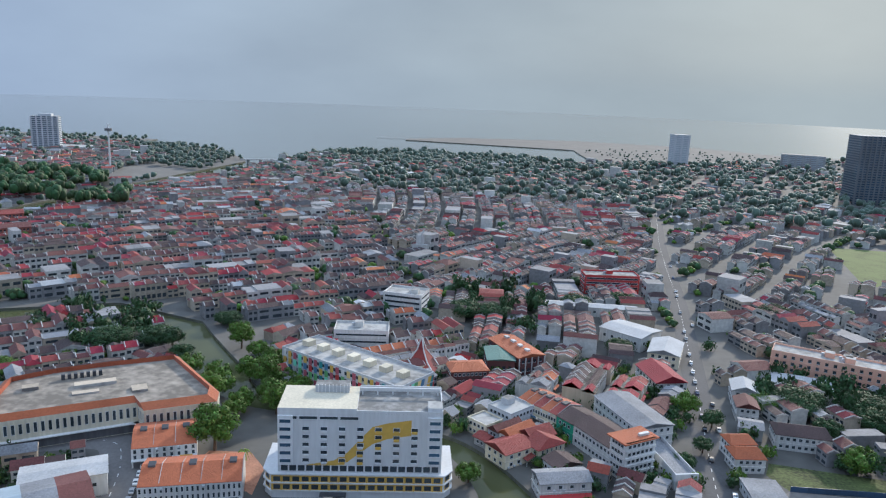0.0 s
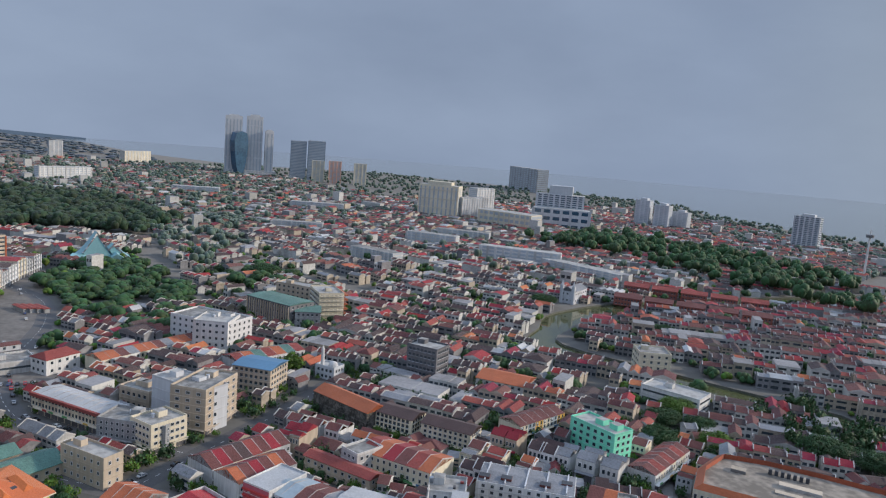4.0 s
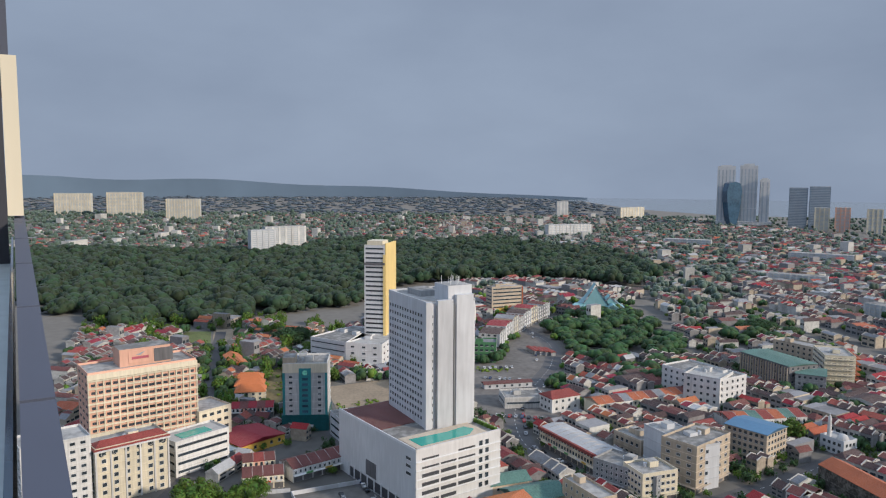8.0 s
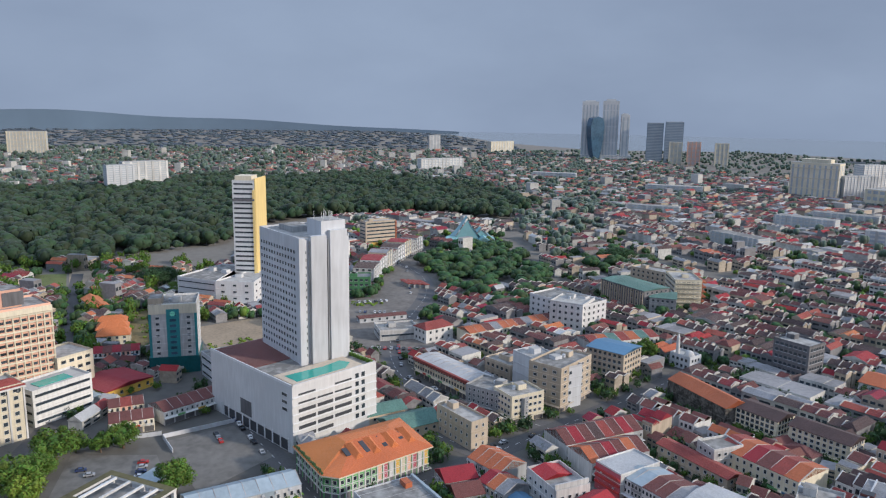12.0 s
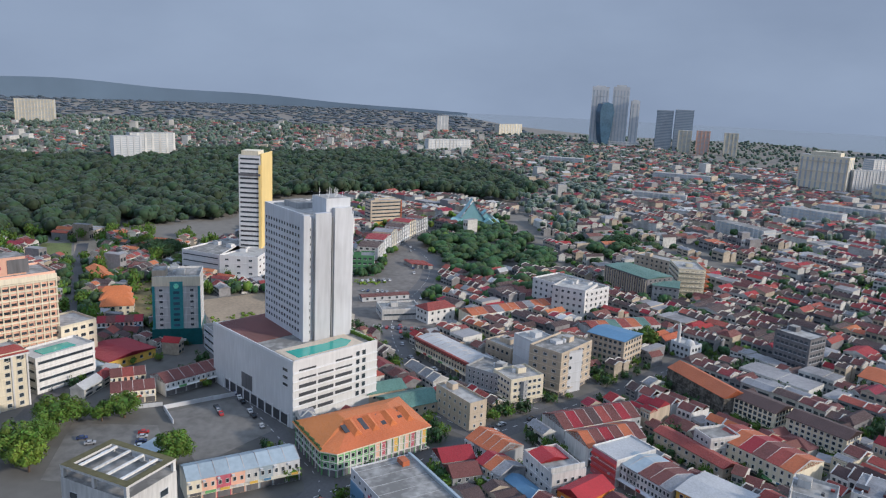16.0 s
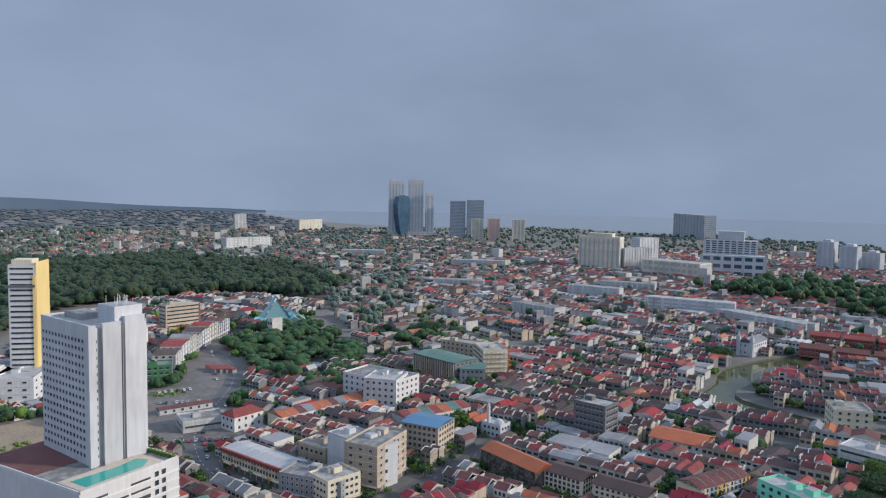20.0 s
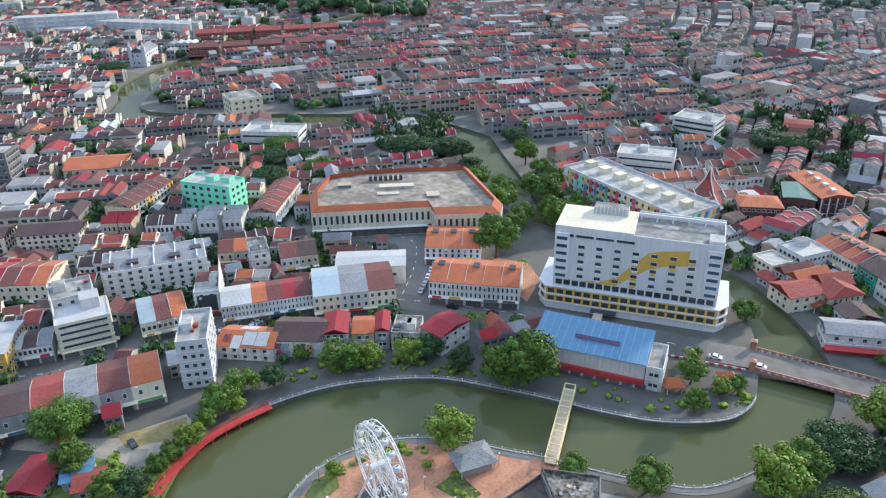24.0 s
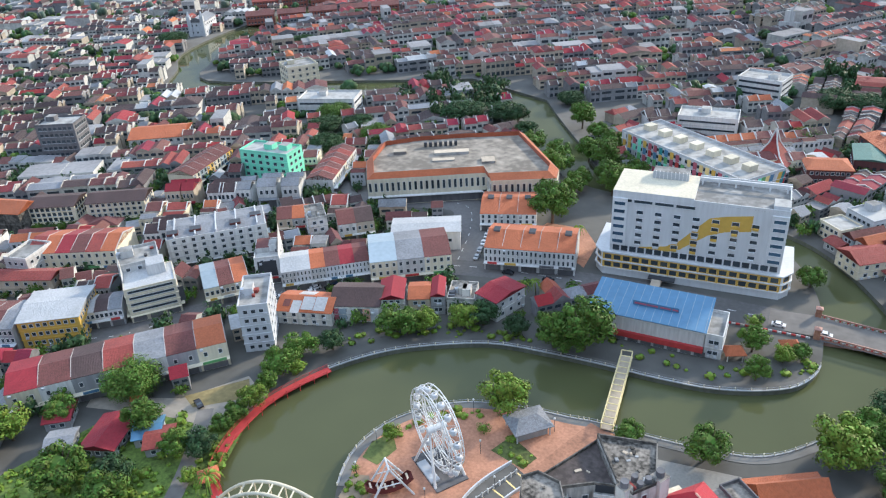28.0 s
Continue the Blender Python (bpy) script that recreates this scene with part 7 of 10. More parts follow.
block("yellow_shop_block", "ochre and black shop block with pale sheet roof", (-217.6, 117.6), (-201.4, 128.3), 19.6, 10, 3, 8, OCHRE, "gable", SHEET_WHITE, rise=1.2, ww=1.4)
block("black_walled_hall", "hall with black mouldy walls and orange roofs", (-330.4, 166.1), (-291.9, 175.3), 14, 10, 2, 1, DARKSLAB, "gable", TILE_ORANGE, rise=3, sides=("right",), over=0.2)
block("shop_row", "cream shop row with blackened tiled roof", (-294, 180.7), (-275.6, 190.1), 14, 10, 3, 8, CREAM, "gable", TILE_DARK, ground=3, rise=2.0)
ORANGE = material("orange_paint", (0.62, 0.2, 0.03), 0.7, vary=0.2, streak=True)
block("orange_shop", "bright orange shop house with red roof", (-222, 76.9), (-212.8, 82.8), 17, 9, 2, 3, ORANGE, "gable", SHEET_RED, rise=2.6, along="y", over=0.2)
block("temple", "small temple with green glazed tile roofs", (-297, 27), (-306, 48), 15, 5, 1, 5, BUFF, "gable", SHEET_GREEN, rise=3, over=1.0)
block("temple", "small temple with green glazed tile roofs", (-315, 17), (-322, 34), 11, 4.5, 1, 4, BUFF, "gable", SHEET_GREEN, rise=2.6, over=1.0)
block("brown_shop_block", "buff three-storey block with glazed rounded corner", (-306.2, 46.4), (-284.7, 57.8), 9, 12, 3, 6, BUFF, sides=("front", "right"), ww=1.2, plant=1)
lr = terrace_row("shop_row", "long cream shop row with ribbed roof and red fascia", (-379, 45), (-335, 69), 15, 9.5, 11, [CREAM, BUFF], [SHEET_WHITE], 1.0, True, 0, 3, 22)
for i in range(11):
    part("fascia_panel", Shape().box(50.1 * (i + 0.5) / 11, -0.6, 8.6, 4.3, 1.4, 1.5), TILE_RED, lr)
block("long_shop_block", "weathered grey three-storey shop block", (-331, 64), (-309, 87), 16, 11, 3, 12, GREY, ground=3.2, ww=1.2)
block("corner_shop_block", "cream four-storey corner block with balconies", (-308.4, 80.9), (-314.7, 97.7), 15, 12.5, 3, 6, CREAM, ground=3.2, ww=1.8)
block("grey_block", "tall blank grey block with weathered parapet", (-351.9, 92.1), (-321, 106.5), 15, 20, 4, 2, PALE, sides=("right",), plant=2)
block("office_block", "buff five-storey office block with yellow fins", (-319, 107), (-338, 128.5), 18, 21, 5, 5, BUFF, ground=3, ww=2.2, plant=1)
block("blue_roofed_block", "buff five-storey block with blue sheet roof", (-368, 137), (-351.3, 151.2), 20, 16, 5, 7, BUFF, "gable", BLUE, rise=1.4)
block("grey_tower_block", "dark glazed block with white end bay", (-355.1, 237.7), (-336.9, 246.4), 15, 21, 6, 7, DARKGREY, ww=1.8)
block("hospital", "large white and pink five-storey block", (-471.6, 133.7), (-435, 157), 26, 19, 5, 9, BRIGHT, plant=2)
block("hospital", "white four-storey wing with brown windows", (-433.8, 157.5), (-452, 172), 22, 20, 5, 5, WHITE, plant=1)
gr = block("green_roofed_block", "dark block with pale fins and grey-green flat roofs", (-521.3, 202.8), (-479.4, 218.5), 24, 17, 4, 10, DARKGREY, "gable", SHEET_GREEN, rise=0.8, ledge=False)
for i in range(19):
    part("fin", Shape().box(1 + i * 2.38, -0.4, 1, 0.5, 0.8, 15), BUFF, gr)
block("green_roofed_block", "lower grey block with green roof", (-478, 222), (-470, 238), 22, 13, 3, 5, GREY, "gable", SHEET_GREEN, rise=1.2)
ca = block("cream_apartments", "cream apartment block with stacked rust-red balconies", (-492.6, 247.6), (-488.5, 266.3), 30, 21, 6, 5, CREAM, ww=2.4)
for k in range(6):
    for i in range(3):
        part("balcony", Shape().box(21.5, 5 + i * 8, 1.6 + k * 3.5, 3, 5.5, 1.0), TILE_ORANGE, ca)
    part("balcony_band", Shape().box(9.5, -0.5, 1.5 + k * 3.5, 18, 1.0, 0.9), CREAM, ca)
block("cream_apartments", "long cream apartment block", (-555, 240), (-520, 262), 14, 18, 5, 9, BUFF)
block("long_shed", "low long shed with faded pink-grey roof", (-478, 20), (-486, 52), 7, 3.2, 1, 6, PALE, "gable", TILE_BROWN, rise=0.8)
block("bank_shop", "low white shop with broad flat roof", (-438, 30.6), (-441.4, 55), 18, 6, 1, 6, WHITE, ribbon=True, plant=1)
block("red_roofed_corner", "white corner house with red hipped roof", (-430, 58), (-440, 76), 13, 8.5, 2, 4, WHITE, "gable", TILE_RED, rise=3, hip=4)
terrace_row("shop_row", "cream shop row with orange and grey roofs", (-424, 84), (-450, 146), 15, 7.5, 11, [CREAM, WHITE], [TILE_ORANGE, TILE_ORANGE, TILE_BROWN, SHEET_GREY], 2.2, True, 0, 2, 22)
terrace_row("shop_row", "shop row with red sheet roofs", (-395, 150), (-405, 196), 17, 8, 7, [WHITE], [TILE_RED, TILE_ORANGE, SHEET_GREEN], 2.2, True, 0, 2, 14)
block("old_mansion", "decayed ochre mansion with ruined turrets", (-372, 82), (-356, 92), 14, 10, 2, 5, BUFF, plant=2)
pk = block("pink_fronted_shop", "white shop block with pink-red front and pale flat roof", (-249.4, 98.8), (-237.3, 103.9), 20, 10.5, 3, 4, WHITE, plant=0, parapet=0.6, roof_mat=SHEET_WHITE)
part("painted_front", Shape().box(6.55, -0.1, 0.2, 12.9, 0.16, 10.2), PINK, pk)
for k in range(3):
    part("balcony_rail", Shape().box(6.55, -0.5, 3.0 + k * 2.6, 12.6, 0.7, 0.7), RED, pk)
wr = block("white_stepped_shop", "white shop with stepped walls round a red sheet roof", (-244.5, 70.6), (-225.9, 76.0), 14, 11, 3, 5, WHITE, plant=0, parapet=1.6)
part("red_roof", Shape().gable(0.4, 9.5, 1.0, 13.4, 11.3, 1.6, 0.0, 0.15), SHEET_RED, wr)
part("upper_wall", Shape().box(18.2, 7, 11, 0.6, 14, 3.2), WHITE, wr)
block("blue_lean_to", "low shed with bright blue sheet roof", (-237, 62), (-222, 68.5), 7, 5, 1, 4, GREY, "gable", BLUE, rise=1.2, over=0.3)
block("white_flat_shop", "white shop block with pale flat roof", (-260.1, 145.1), (-250.2, 147.1), 14, 11, 3, 3, WHITE, plant=0)
block("long_red_roof", "long low hall with faded red roof", (-268, 132), (-236, 145), 8, 7, 2, 9, BUFF, "gable", TILE_RED, rise=1.4)
block("domed_mosque", "small pale mosque with white dome and minaret", (-378, 190), (-366, 196), 10, 7, 2, 4, PALE, plant=0)
dm = thing("mosque_dome", "white onion dome and slender minaret of a mosque", "dome", -371, 198, 7)
s = Shape()
for i in range(6):
    for j in range(12):
        a, a2, t, t2 = i * 0.26, (i + 1) * 0.26, j * math.pi / 6, (j + 1) * math.pi / 6
        s.face([(3 * math.cos(a) * math.cos(t), 3 * math.cos(a) * math.sin(t), 3.4 * math.sin(a)), (3 * math.cos(a) * math.cos(t2), 3 * math.cos(a) * math.sin(t2), 3.4 * math.sin(a)),
                (3 * math.cos(a2) * math.cos(t2), 3 * math.cos(a2) * math.sin(t2), 3.4 * math.sin(a2)), (3 * math.cos(a2) * math.cos(t), 3 * math.cos(a2) * math.sin(t), 3.4 * math.sin(a2))])
part("dome", s, WHITE, dm)
part("minaret", Shape().tube((-6, -4, -6.9), (-6, -4, 9), 1.2, 0.9, 12).tube((-6, -4, 9), (-6, -4, 12), 1.0, 0.05, 12), WHITE, dm)
block("green_facade_block", "dark green gridded shop block with dark roofs", (-550.6, 9.5), (-549, 31.3), 16, 14.5, 4, 5, material("deep_green_render", (0.07, 0.2, 0.09), 0.75, vary=0.25, streak=True), ww=2.4, frame_mat=WHITE, plant=2, roof_mat=SHEET_GREY)
CURVE = [(-589, 36), (-613, 42.5), (-637.6, 50.4), (-655, 56.5), (-670.5, 63), (-689, 71), (-707, 79.5), (-720, 86.5), (-733, 93.5)]
for i, (p0, p1) in enumerate(zip(CURVE, CURVE[1:])):
    cr = block("curved_shop_row", "white shop block in a curved row with dark roof", p0, p1, 17, 13 + 1.5 * (i % 3), 3, 5, (WHITE, BRIGHT, CREAM)[i % 3], "gable", (TILE_DARK, TILE_MAROON, SHEET_GREY, TILE_BROWN)[i % 4], rise=1.6, ground=3.5, along="y", over=0.0, ww=2.2)
    for k in range(4):
        part("white_pier", Shape().box(math.dist(p0, p1) * k / 3, -0.5, 0, 1.0, 1.0, 13 + 1.5 * (i % 3)), BRIGHT, cr)
block("white_slab", "long white building with tall dark window bays", (-640, -20), (-690, 20), 16, 17, 2, 8, WHITE, ww=3.2, wh=4.5, plant=1)
ob = block("orange_slab", "buff slab with orange edge and slatted facade", (-751, 38), (-765, 70), 14, 26, 7, 1, BUFF, ribbon=True, wh=1.6)
part("orange_edge", Shape().box(34.8, -0.3, 0, 1.2, 0.6, 26), TILE_ORANGE, ob)
part("yellow_base", Shape().box(17, -3, 0, 34, 6, 5), OCHRE, ob)


def theatre():
    b = thing("theatre", "theatre hall with sweeping pale turquoise roofs", "theatre", -757, 128, 0, math.atan2(42, 5))
    reserve([(-757, 126), (-752, 170), (-790, 172), (-795, 128)])
    TQ = material("turquoise_sheet_roof", (0.24, 0.44, 0.48), 0.5, vary=0.2)
    part("wall", Shape().prism([(2, 2), (40, 2), (40, 34), (2, 34)], 0, 6), WHITE, b)
    for x0, x1, y0, y1, top in ((-2, 34, -2, 30, 31), (16, 46, 2, 26, 19)):
        k, xm, n = Shape(), (x0 + x1) / 2, 8
        for sgn in (-1, 1):
            for i in range(n):  # the slopes sweep outwards like a tent
                f, f2 = i / n, (i + 1) / n
                xa, xb = [xm + sgn * (x1 - x0) / 2 * q for q in (f, f2)]
                za, zb = [6 + (top - 6) * (1 - q) ** 1.3 for q in (f, f2)]
                k.face([(xa, y0, za), (xb, y0, zb), (xb, y1, zb * 0.9), (xa, y1, za * 0.9)] if sgn > 0 else [(xb, y0, zb), (xa, y0, za), (xa, y1, za * 0.9), (xb, y1, zb * 0.9)])
        part("roof", k, TQ, b)
        part("gable_wall", Shape().face([(x0 + 4, y0 + 1, 6), (x1 - 4, y0 + 1, 6), (xm, y0 + 1, top - 3)]), TQ, b)
    part("porch_roof", Shape().gable(24, 42, -10, 6, 5, 6, 1, 0.3, "y"), TQ, b)
    part("porch", Shape().box(33, -3, 0, 15, 12, 5), WHITE, b)
    part("small_roof", Shape().gable(-8, 8, -6, 8, 5, 5, 1, 0.3, "x", 0, 4), TQ, b)


theatre()
# red bus sheds beside the wide road
for i in range(4):
    block("bus_shed", "low shed with dull red roof on a wide road", (-590 + i * 1.5, 58 + i * 4.2), (-575 + i * 1.5, 63 + i * 4.2), 3.6, 3, 1, 1, GREY, "gable", TILE_RED, rise=0.6, sides=())
terrace_row("shop_row", "curving shop row beside a lane of cars", (-185.9, 256), (-196.7, 294.2), 13, 7.5, 7, [WHITE, CREAM], [TILE_BROWN, TILE_RED], 2.2, True, 0, 2, 14)
terrace_row("shop_row", "rounded corner shop row with brown roofs", (-251.8, 237.4), (-256.8, 272), 14, 8, 6, [CREAM, SKYBLUE, OCHRE], [TILE_BROWN], 2.2, True, 0, 3, 12)
block("orange_roofed_hall", "hall with orange-red hipped roofs", (-323.6, 266.2), (-298.3, 281.1), 22, 7, 2, 7, WHITE, "gable", TILE_ORANGE, rise=3)
block("cream_tower_house", "cream block with stepped yellow gable wall", (-303.7, 385.4), (-291, 402), 20, 15, 4, 4, CREAM, plant=1)
block("flat_roofed_school", "white flat-roofed two-storey building", (-270.2, 347.7), (-236.7, 357.1), 18, 9, 2, 10, WHITE, ribbon=True)
# ---- the east side ----
def condo():
    b = block("condominium", "tall white condominium slab with stacked balconies", (179.1, 244.7), (192.1, 234.4), 52, 31, 10, 3, WHITE, dbays=16, sides=("left", "front"), ww=2.4, category="apartments", plant=0)
    w = math.hypot(13, 10.3)
    for k in range(10):
        for i in range(2):
            part("balcony", Shape().box(w * (0.28 + 0.45 * i), -0.9, 0.6 + k * 3.1, w * 0.34, 1.8, 1.1), WHITE, b)
        for i in range(8):
            part("balcony", Shape().box(-0.7, 4 + i * 6.2, 0.6 + k * 3.1, 1.4, 3.6, 1.0), WHITE, b)
    part("roof_house", Shape().box(w / 2, 16, 31, w * 0.8, 9, 3, 0, 1), [WHITE, SLAB], b)
    part("upper_slab", Shape().box(w / 2, 38, 31, w * 0.95, 22, 5, 0, 1), [WHITE, CREAM], b)


condo()
sh2 = block("school_hall", "cream block with long white sheet roofs", (216, 244), (249, 226), 13, 10.5, 3, 9, CREAM, "gable", SHEET_WHITE, rise=1.4)
part("stair_wing", Shape().box(5, -1.2, 0, 9, 2.4, 13.5, 0, 1), [CREAM, SLAB], sh2)
part("porch_roof", Shape().box(25, -2.6, 8.6, 24, 5.4, 0.3), SHEET_WHITE, sh2)
part("base_band", Shape().box(5, -2.45, 0.2, 8.6, 0.12, 5), OCHRE, sh2)
for nm, p0, p1, dep, hh, fl in (("broad hall with weathered red hipped roof", (194, 201.5), (216, 185.6), 36, 6, 1), ("two-storey hall with weathered red hipped roof", (223, 195.8), (249, 183), 30, 9, 2)):
    rh = block("red_tiled_hall", nm, p0, p1, dep, hh, fl, 9, WHITE, "gable", TILE_RED, rise=5, hip=9, over=1.5, ribbon=fl > 1)
    ww2 = math.dist(p0, p1)
    part("roof_lantern", Shape().gable(ww2 * 0.36, ww2 * 0.64, dep * 0.38, dep * 0.62, hh + 3.6, 2.4, 0.4, 0.2), TILE_BROWN, rh)
    part("eaves_rail", Shape().box(ww2 / 2, -1.7, hh - 0.3, ww2 + 3, 0.25, 0.5), WHITE, rh)
    if fl > 1:
        part("gallery", Shape().box(ww2 / 2, -1.0, 4.2, ww2, 2.0, 0.35), WHITE, rh)
        for i in range(10):
            part("gallery_post", Shape().box(0.6 + i * (ww2 - 1.2) / 9, -1.8, 0, 0.3, 0.3, 8.8), WHITE, rh)
fn = thing("lawn_fence", "dark blue sheet fence along a lawn", "fence")
for (x, y), (x2, y2) in (((131, 248.5), (146, 247.6)), ((146, 247.6), (170, 246)), ((170, 246), (178, 258))):
    n = int(math.hypot(x2 - x, y2 - y) / 3)
    for i in range(n):
        f = (i + 0.5) / n
        part("fence_panel", Shape().box(x + (x2 - x) * f, y + (y2 - y) * f, 0, math.hypot(x2 - x, y2 - y) / n - 0.06, 0.12, 2.2, 0, None, math.atan2(y2 - y, x2 - x)), material("dark_blue_sheet", (0.04, 0.08, 0.15), 0.5, vary=0.2) if i + x == 131 else bpy.data.materials["dark_blue_sheet"], fn)
block("pagoda_shop", "white shop house with stacked orange-red tiled roofs", (115, 260.6), (126.6, 260.8), 10, 6, 2, 4, WHITE, "gable", TILE_ORANGE, rise=2.6, hip=2)
block("pagoda_shop", "rear shop house with orange-red tiled roof", (117, 271), (127.5, 272), 9, 6.5, 2, 4, WHITE, "gable", TILE_ORANGE, rise=2.2, hip=2)
block("grey_shed", "long shed with flat grey sheet roof by a yard", (111, 229.5), (123.4, 228.6), 20, 4.2, 1, 3, PALE, "gable", SHEET_GREY, rise=0.4, over=0.3)
block("blue_shed", "open shed with pale blue sheet roof", (109.5, 214.5), (120.7, 216.3), 11, 4, 1, 3, DARKGREY, "gable", SKYBLUE, rise=0.4, over=0.4)
block("avenue_shop", "small white shop house on the avenue", (133.5, 308), (142.5, 306), 12, 6.5, 2, 3, WHITE, "gable", TILE_BROWN, rise=2.2, along="y")
block("avenue_shop", "white gabled shop house on the avenue", (138, 326), (149, 323), 14, 7, 2, 3, WHITE, "gable", SHEET_WHITE, rise=2.4, along="y")
block("avenue_shop", "low grey shop on the avenue", (128, 291), (137, 288), 10, 5, 1, 3, GREY, "gable", SHEET_GREY, rise=1.2)
block("school_block", "three-storey school block with pink galleries", (276.7, 319.6), (338.2, 331.4), 12, 10.5, 3, 16, PEACH, "gable", TILE_DARK, rise=2, ribbon=True)
block("school_block", "long white school block with small windows", (336.7, 359.4), (339.5, 301.7), 10, 10, 3, 16, WHITE, "gable", TILE_DARK, rise=1.6)
block("apartment_tower", "blue-glazed white apartment tower", (459.1, 406.6), (489.8, 401.2), 18, 29, 8, 8, WHITE, pane=BLUEGLASS)
block("office_block", "white five-storey office block", (495.8, 402.9), (541.3, 394.1), 24, 16, 5, 12, WHITE)
block("office_block", "white stepped block with many windows", (494.5, 360.9), (503, 336), 24, 18, 5, 7, WHITE)
block("school_block", "pale four-storey school block with galleries", (344.5, 294.5), (397.9, 297), 12, 12, 3, 14, PALE, ribbon=True)
block("school_block", "cream four-storey school block", (401.5, 375.6), (409, 339.2), 12, 11, 4, 10, CREAM)
block("shop_row", "cream four-storey shop row", (274.6, 396.8), (343.7, 395.6), 14, 11, 3, 18, CREAM)
block("peach_apartments", "four-storey peach apartment row with stepped roof", (172.3, 366), (220.5, 338), 14, 13, 4, 14, PEACH, plant=3)
block("round_hall", "low hall with white octagonal roof", (164.3, 343.7), (189, 333.7), 15, 5, 1, 6, WHITE, "gable", SHEET_WHITE, rise=2, hip=8)
block("villa", "white two-storey villa with dark hipped roof", (139.7, 282.2), (160.6, 277.9), 12, 6.5, 2, 8, WHITE, "gable", TILE_DARK, rise=2.6, hip=2)
cb = block("corner_shop_block", "white five-storey corner block under a broad orange-red roof slab", (66, 258), (70, 250.5), 14.5, 15, 5, 4, WHITE, plant=0, parapet=0, ww=1.6, dbays=6, sides=("front", "right"))
part("roof_slab", Shape().box(4.2, 7.2, 15, 10.4, 16.5, 0.5), TILE_ORANGE, cb)
part("roof_vent", Shape().box(5.5, 11, 15.5, 1.4, 4.5, 0.9), WHITE, cb)
for k in range(5):
    part("balcony_band", Shape().box(8.7, 7.2, 2.6 + k * 3.0, 0.8, 14.4, 0.9), WHITE, cb)
block("long_shop_row", "long shop row with dark tiled roof", (56.2, 279.6), (67.5, 258.5), 16, 8.5, 2, 10, WHITE, "gable", TILE_DARK, rise=2.6)
block("white_shop_row", "white three-storey shop row with ribbed grey roof", (69.2, 304.5), (80, 273), 17, 10.5, 3, 10, WHITE, "gable", SHEET_GREY, rise=1.6)
block("red_roofed_house", "white house with broad red roof", (103.8, 330.6), (119, 333), 24, 7, 2, 4, WHITE, "gable", TILE_MAROON, rise=3.4, along="y")
block("cream_hall", "hall with cream sheet roof", (111, 374), (126, 368), 25, 7, 2, 4, CREAM, "gable", SHEET_WHITE, rise=2.4, along="y")
block("white_roofed_hall", "hall with large flat white sheet roof", (93, 411), (112, 392), 22, 8, 1, 5, WHITE, "gable", SHEET_WHITE, rise=1.2)
mh = block("maroon_hall", "long maroon-walled hall with white piers and orange-red roof", (40.5, 351), (54.5, 357.5), 32, 9, 2, 4, MAROONWALL, "gable", TILE_ORANGE, rise=1.6, along="y", over=0.4)
for i in range(5):
    part("pier", Shape().box(0.4 + i * 3.66, -0.2, 0, 0.5, 0.4, 9), WHITE, mh, "white pier")
for i in range(4):
    part("roof_vent", Shape().box(7.7, 5 + i * 7, 10.4, 2.0, 3.0, 1.1), WHITE, mh)
block("green_roofed_hall", "low hall with green sheet roof", (25, 349.5), (38.6, 350), 20, 8, 1, 4, MAROONWALL, "gable", SHEET_GREEN, rise=0.8, along="y")
block("arcaded_house", "arcaded house with orange hipped roof", (7, 334.5), (25, 338.5), 14, 7, 2, 8, MAROONWALL, "gable", TILE_ORANGE, rise=2.0, hip=4, frame_mat=WHITE)
pg = thing("pagoda_roof", "tall flared red-tiled pavilion roof with white ridges", "pavilion", -8, 346)
s = Shape()
for k in range(4):
    a, a2 = k * math.pi / 2 + 0.5, (k + 1) * math.pi / 2 + 0.5
    for (r, z), (r2, z2) in (((13, 6), (6.5, 9)), ((6.5, 9), (2.4, 14)), ((2.4, 14), (0.2, 20))):
        s.face([(r * math.cos(a), r * math.sin(a), z), (r * math.cos(a2), r * math.sin(a2), z), (r2 * math.cos(a2), r2 * math.sin(a2), z2), (r2 * math.cos(a), r2 * math.sin(a), z2)])
part("roof", s, TILE_RED, pg)
for k in range(4):
    a = k * math.pi / 2 + 0.5
    s = Shape()
    for (r, z), (r2, z2) in (((13, 6), (6.5, 9)), ((6.5, 9), (2.4, 14)), ((2.4, 14), (0.2, 20))):
        s.tube((r * math.cos(a), r * math.sin(a), z), (r2 * math.cos(a), r2 * math.sin(a), z2), 0.35, None, 5)
    part("ridge", s, WHITE, pg)
part("wall", Shape().box(0, 0, 0, 15, 15, 6.2, turn=0.5), CREAM, pg)
fc = block("flat_concrete_shop", "long low building with sunken grey roof between pale walls", (87.7, 246.2), (95.8, 247.5), 34, 5.2, 1, 3, PALE, dbays=8, plant=0, parapet=1.3, roof_mat=SHEET_GREY)
part("front_frame", Shape().box(4.1, -0.4, 3.8, 9, 0.8, 2.9), PALE, fc)
block("white_office", "white four-storey office block", (-35.3, 446.7), (-11.3, 440.4), 18, 13, 4, 8, WHITE, ribbon=True)
block("red_white_block", "four-storey block with red and white bands", (102.1, 510.7), (140.9, 511.7), 16, 13, 4, 10, RED, ribbon=True, frame_mat=WHITE)
block("market_shed", "long low shed with pale sheet roof", (68, 459.7), (125.2, 452.7), 10, 6, 1, 12, WHITE, "gable", SHEET_WHITE, rise=1)
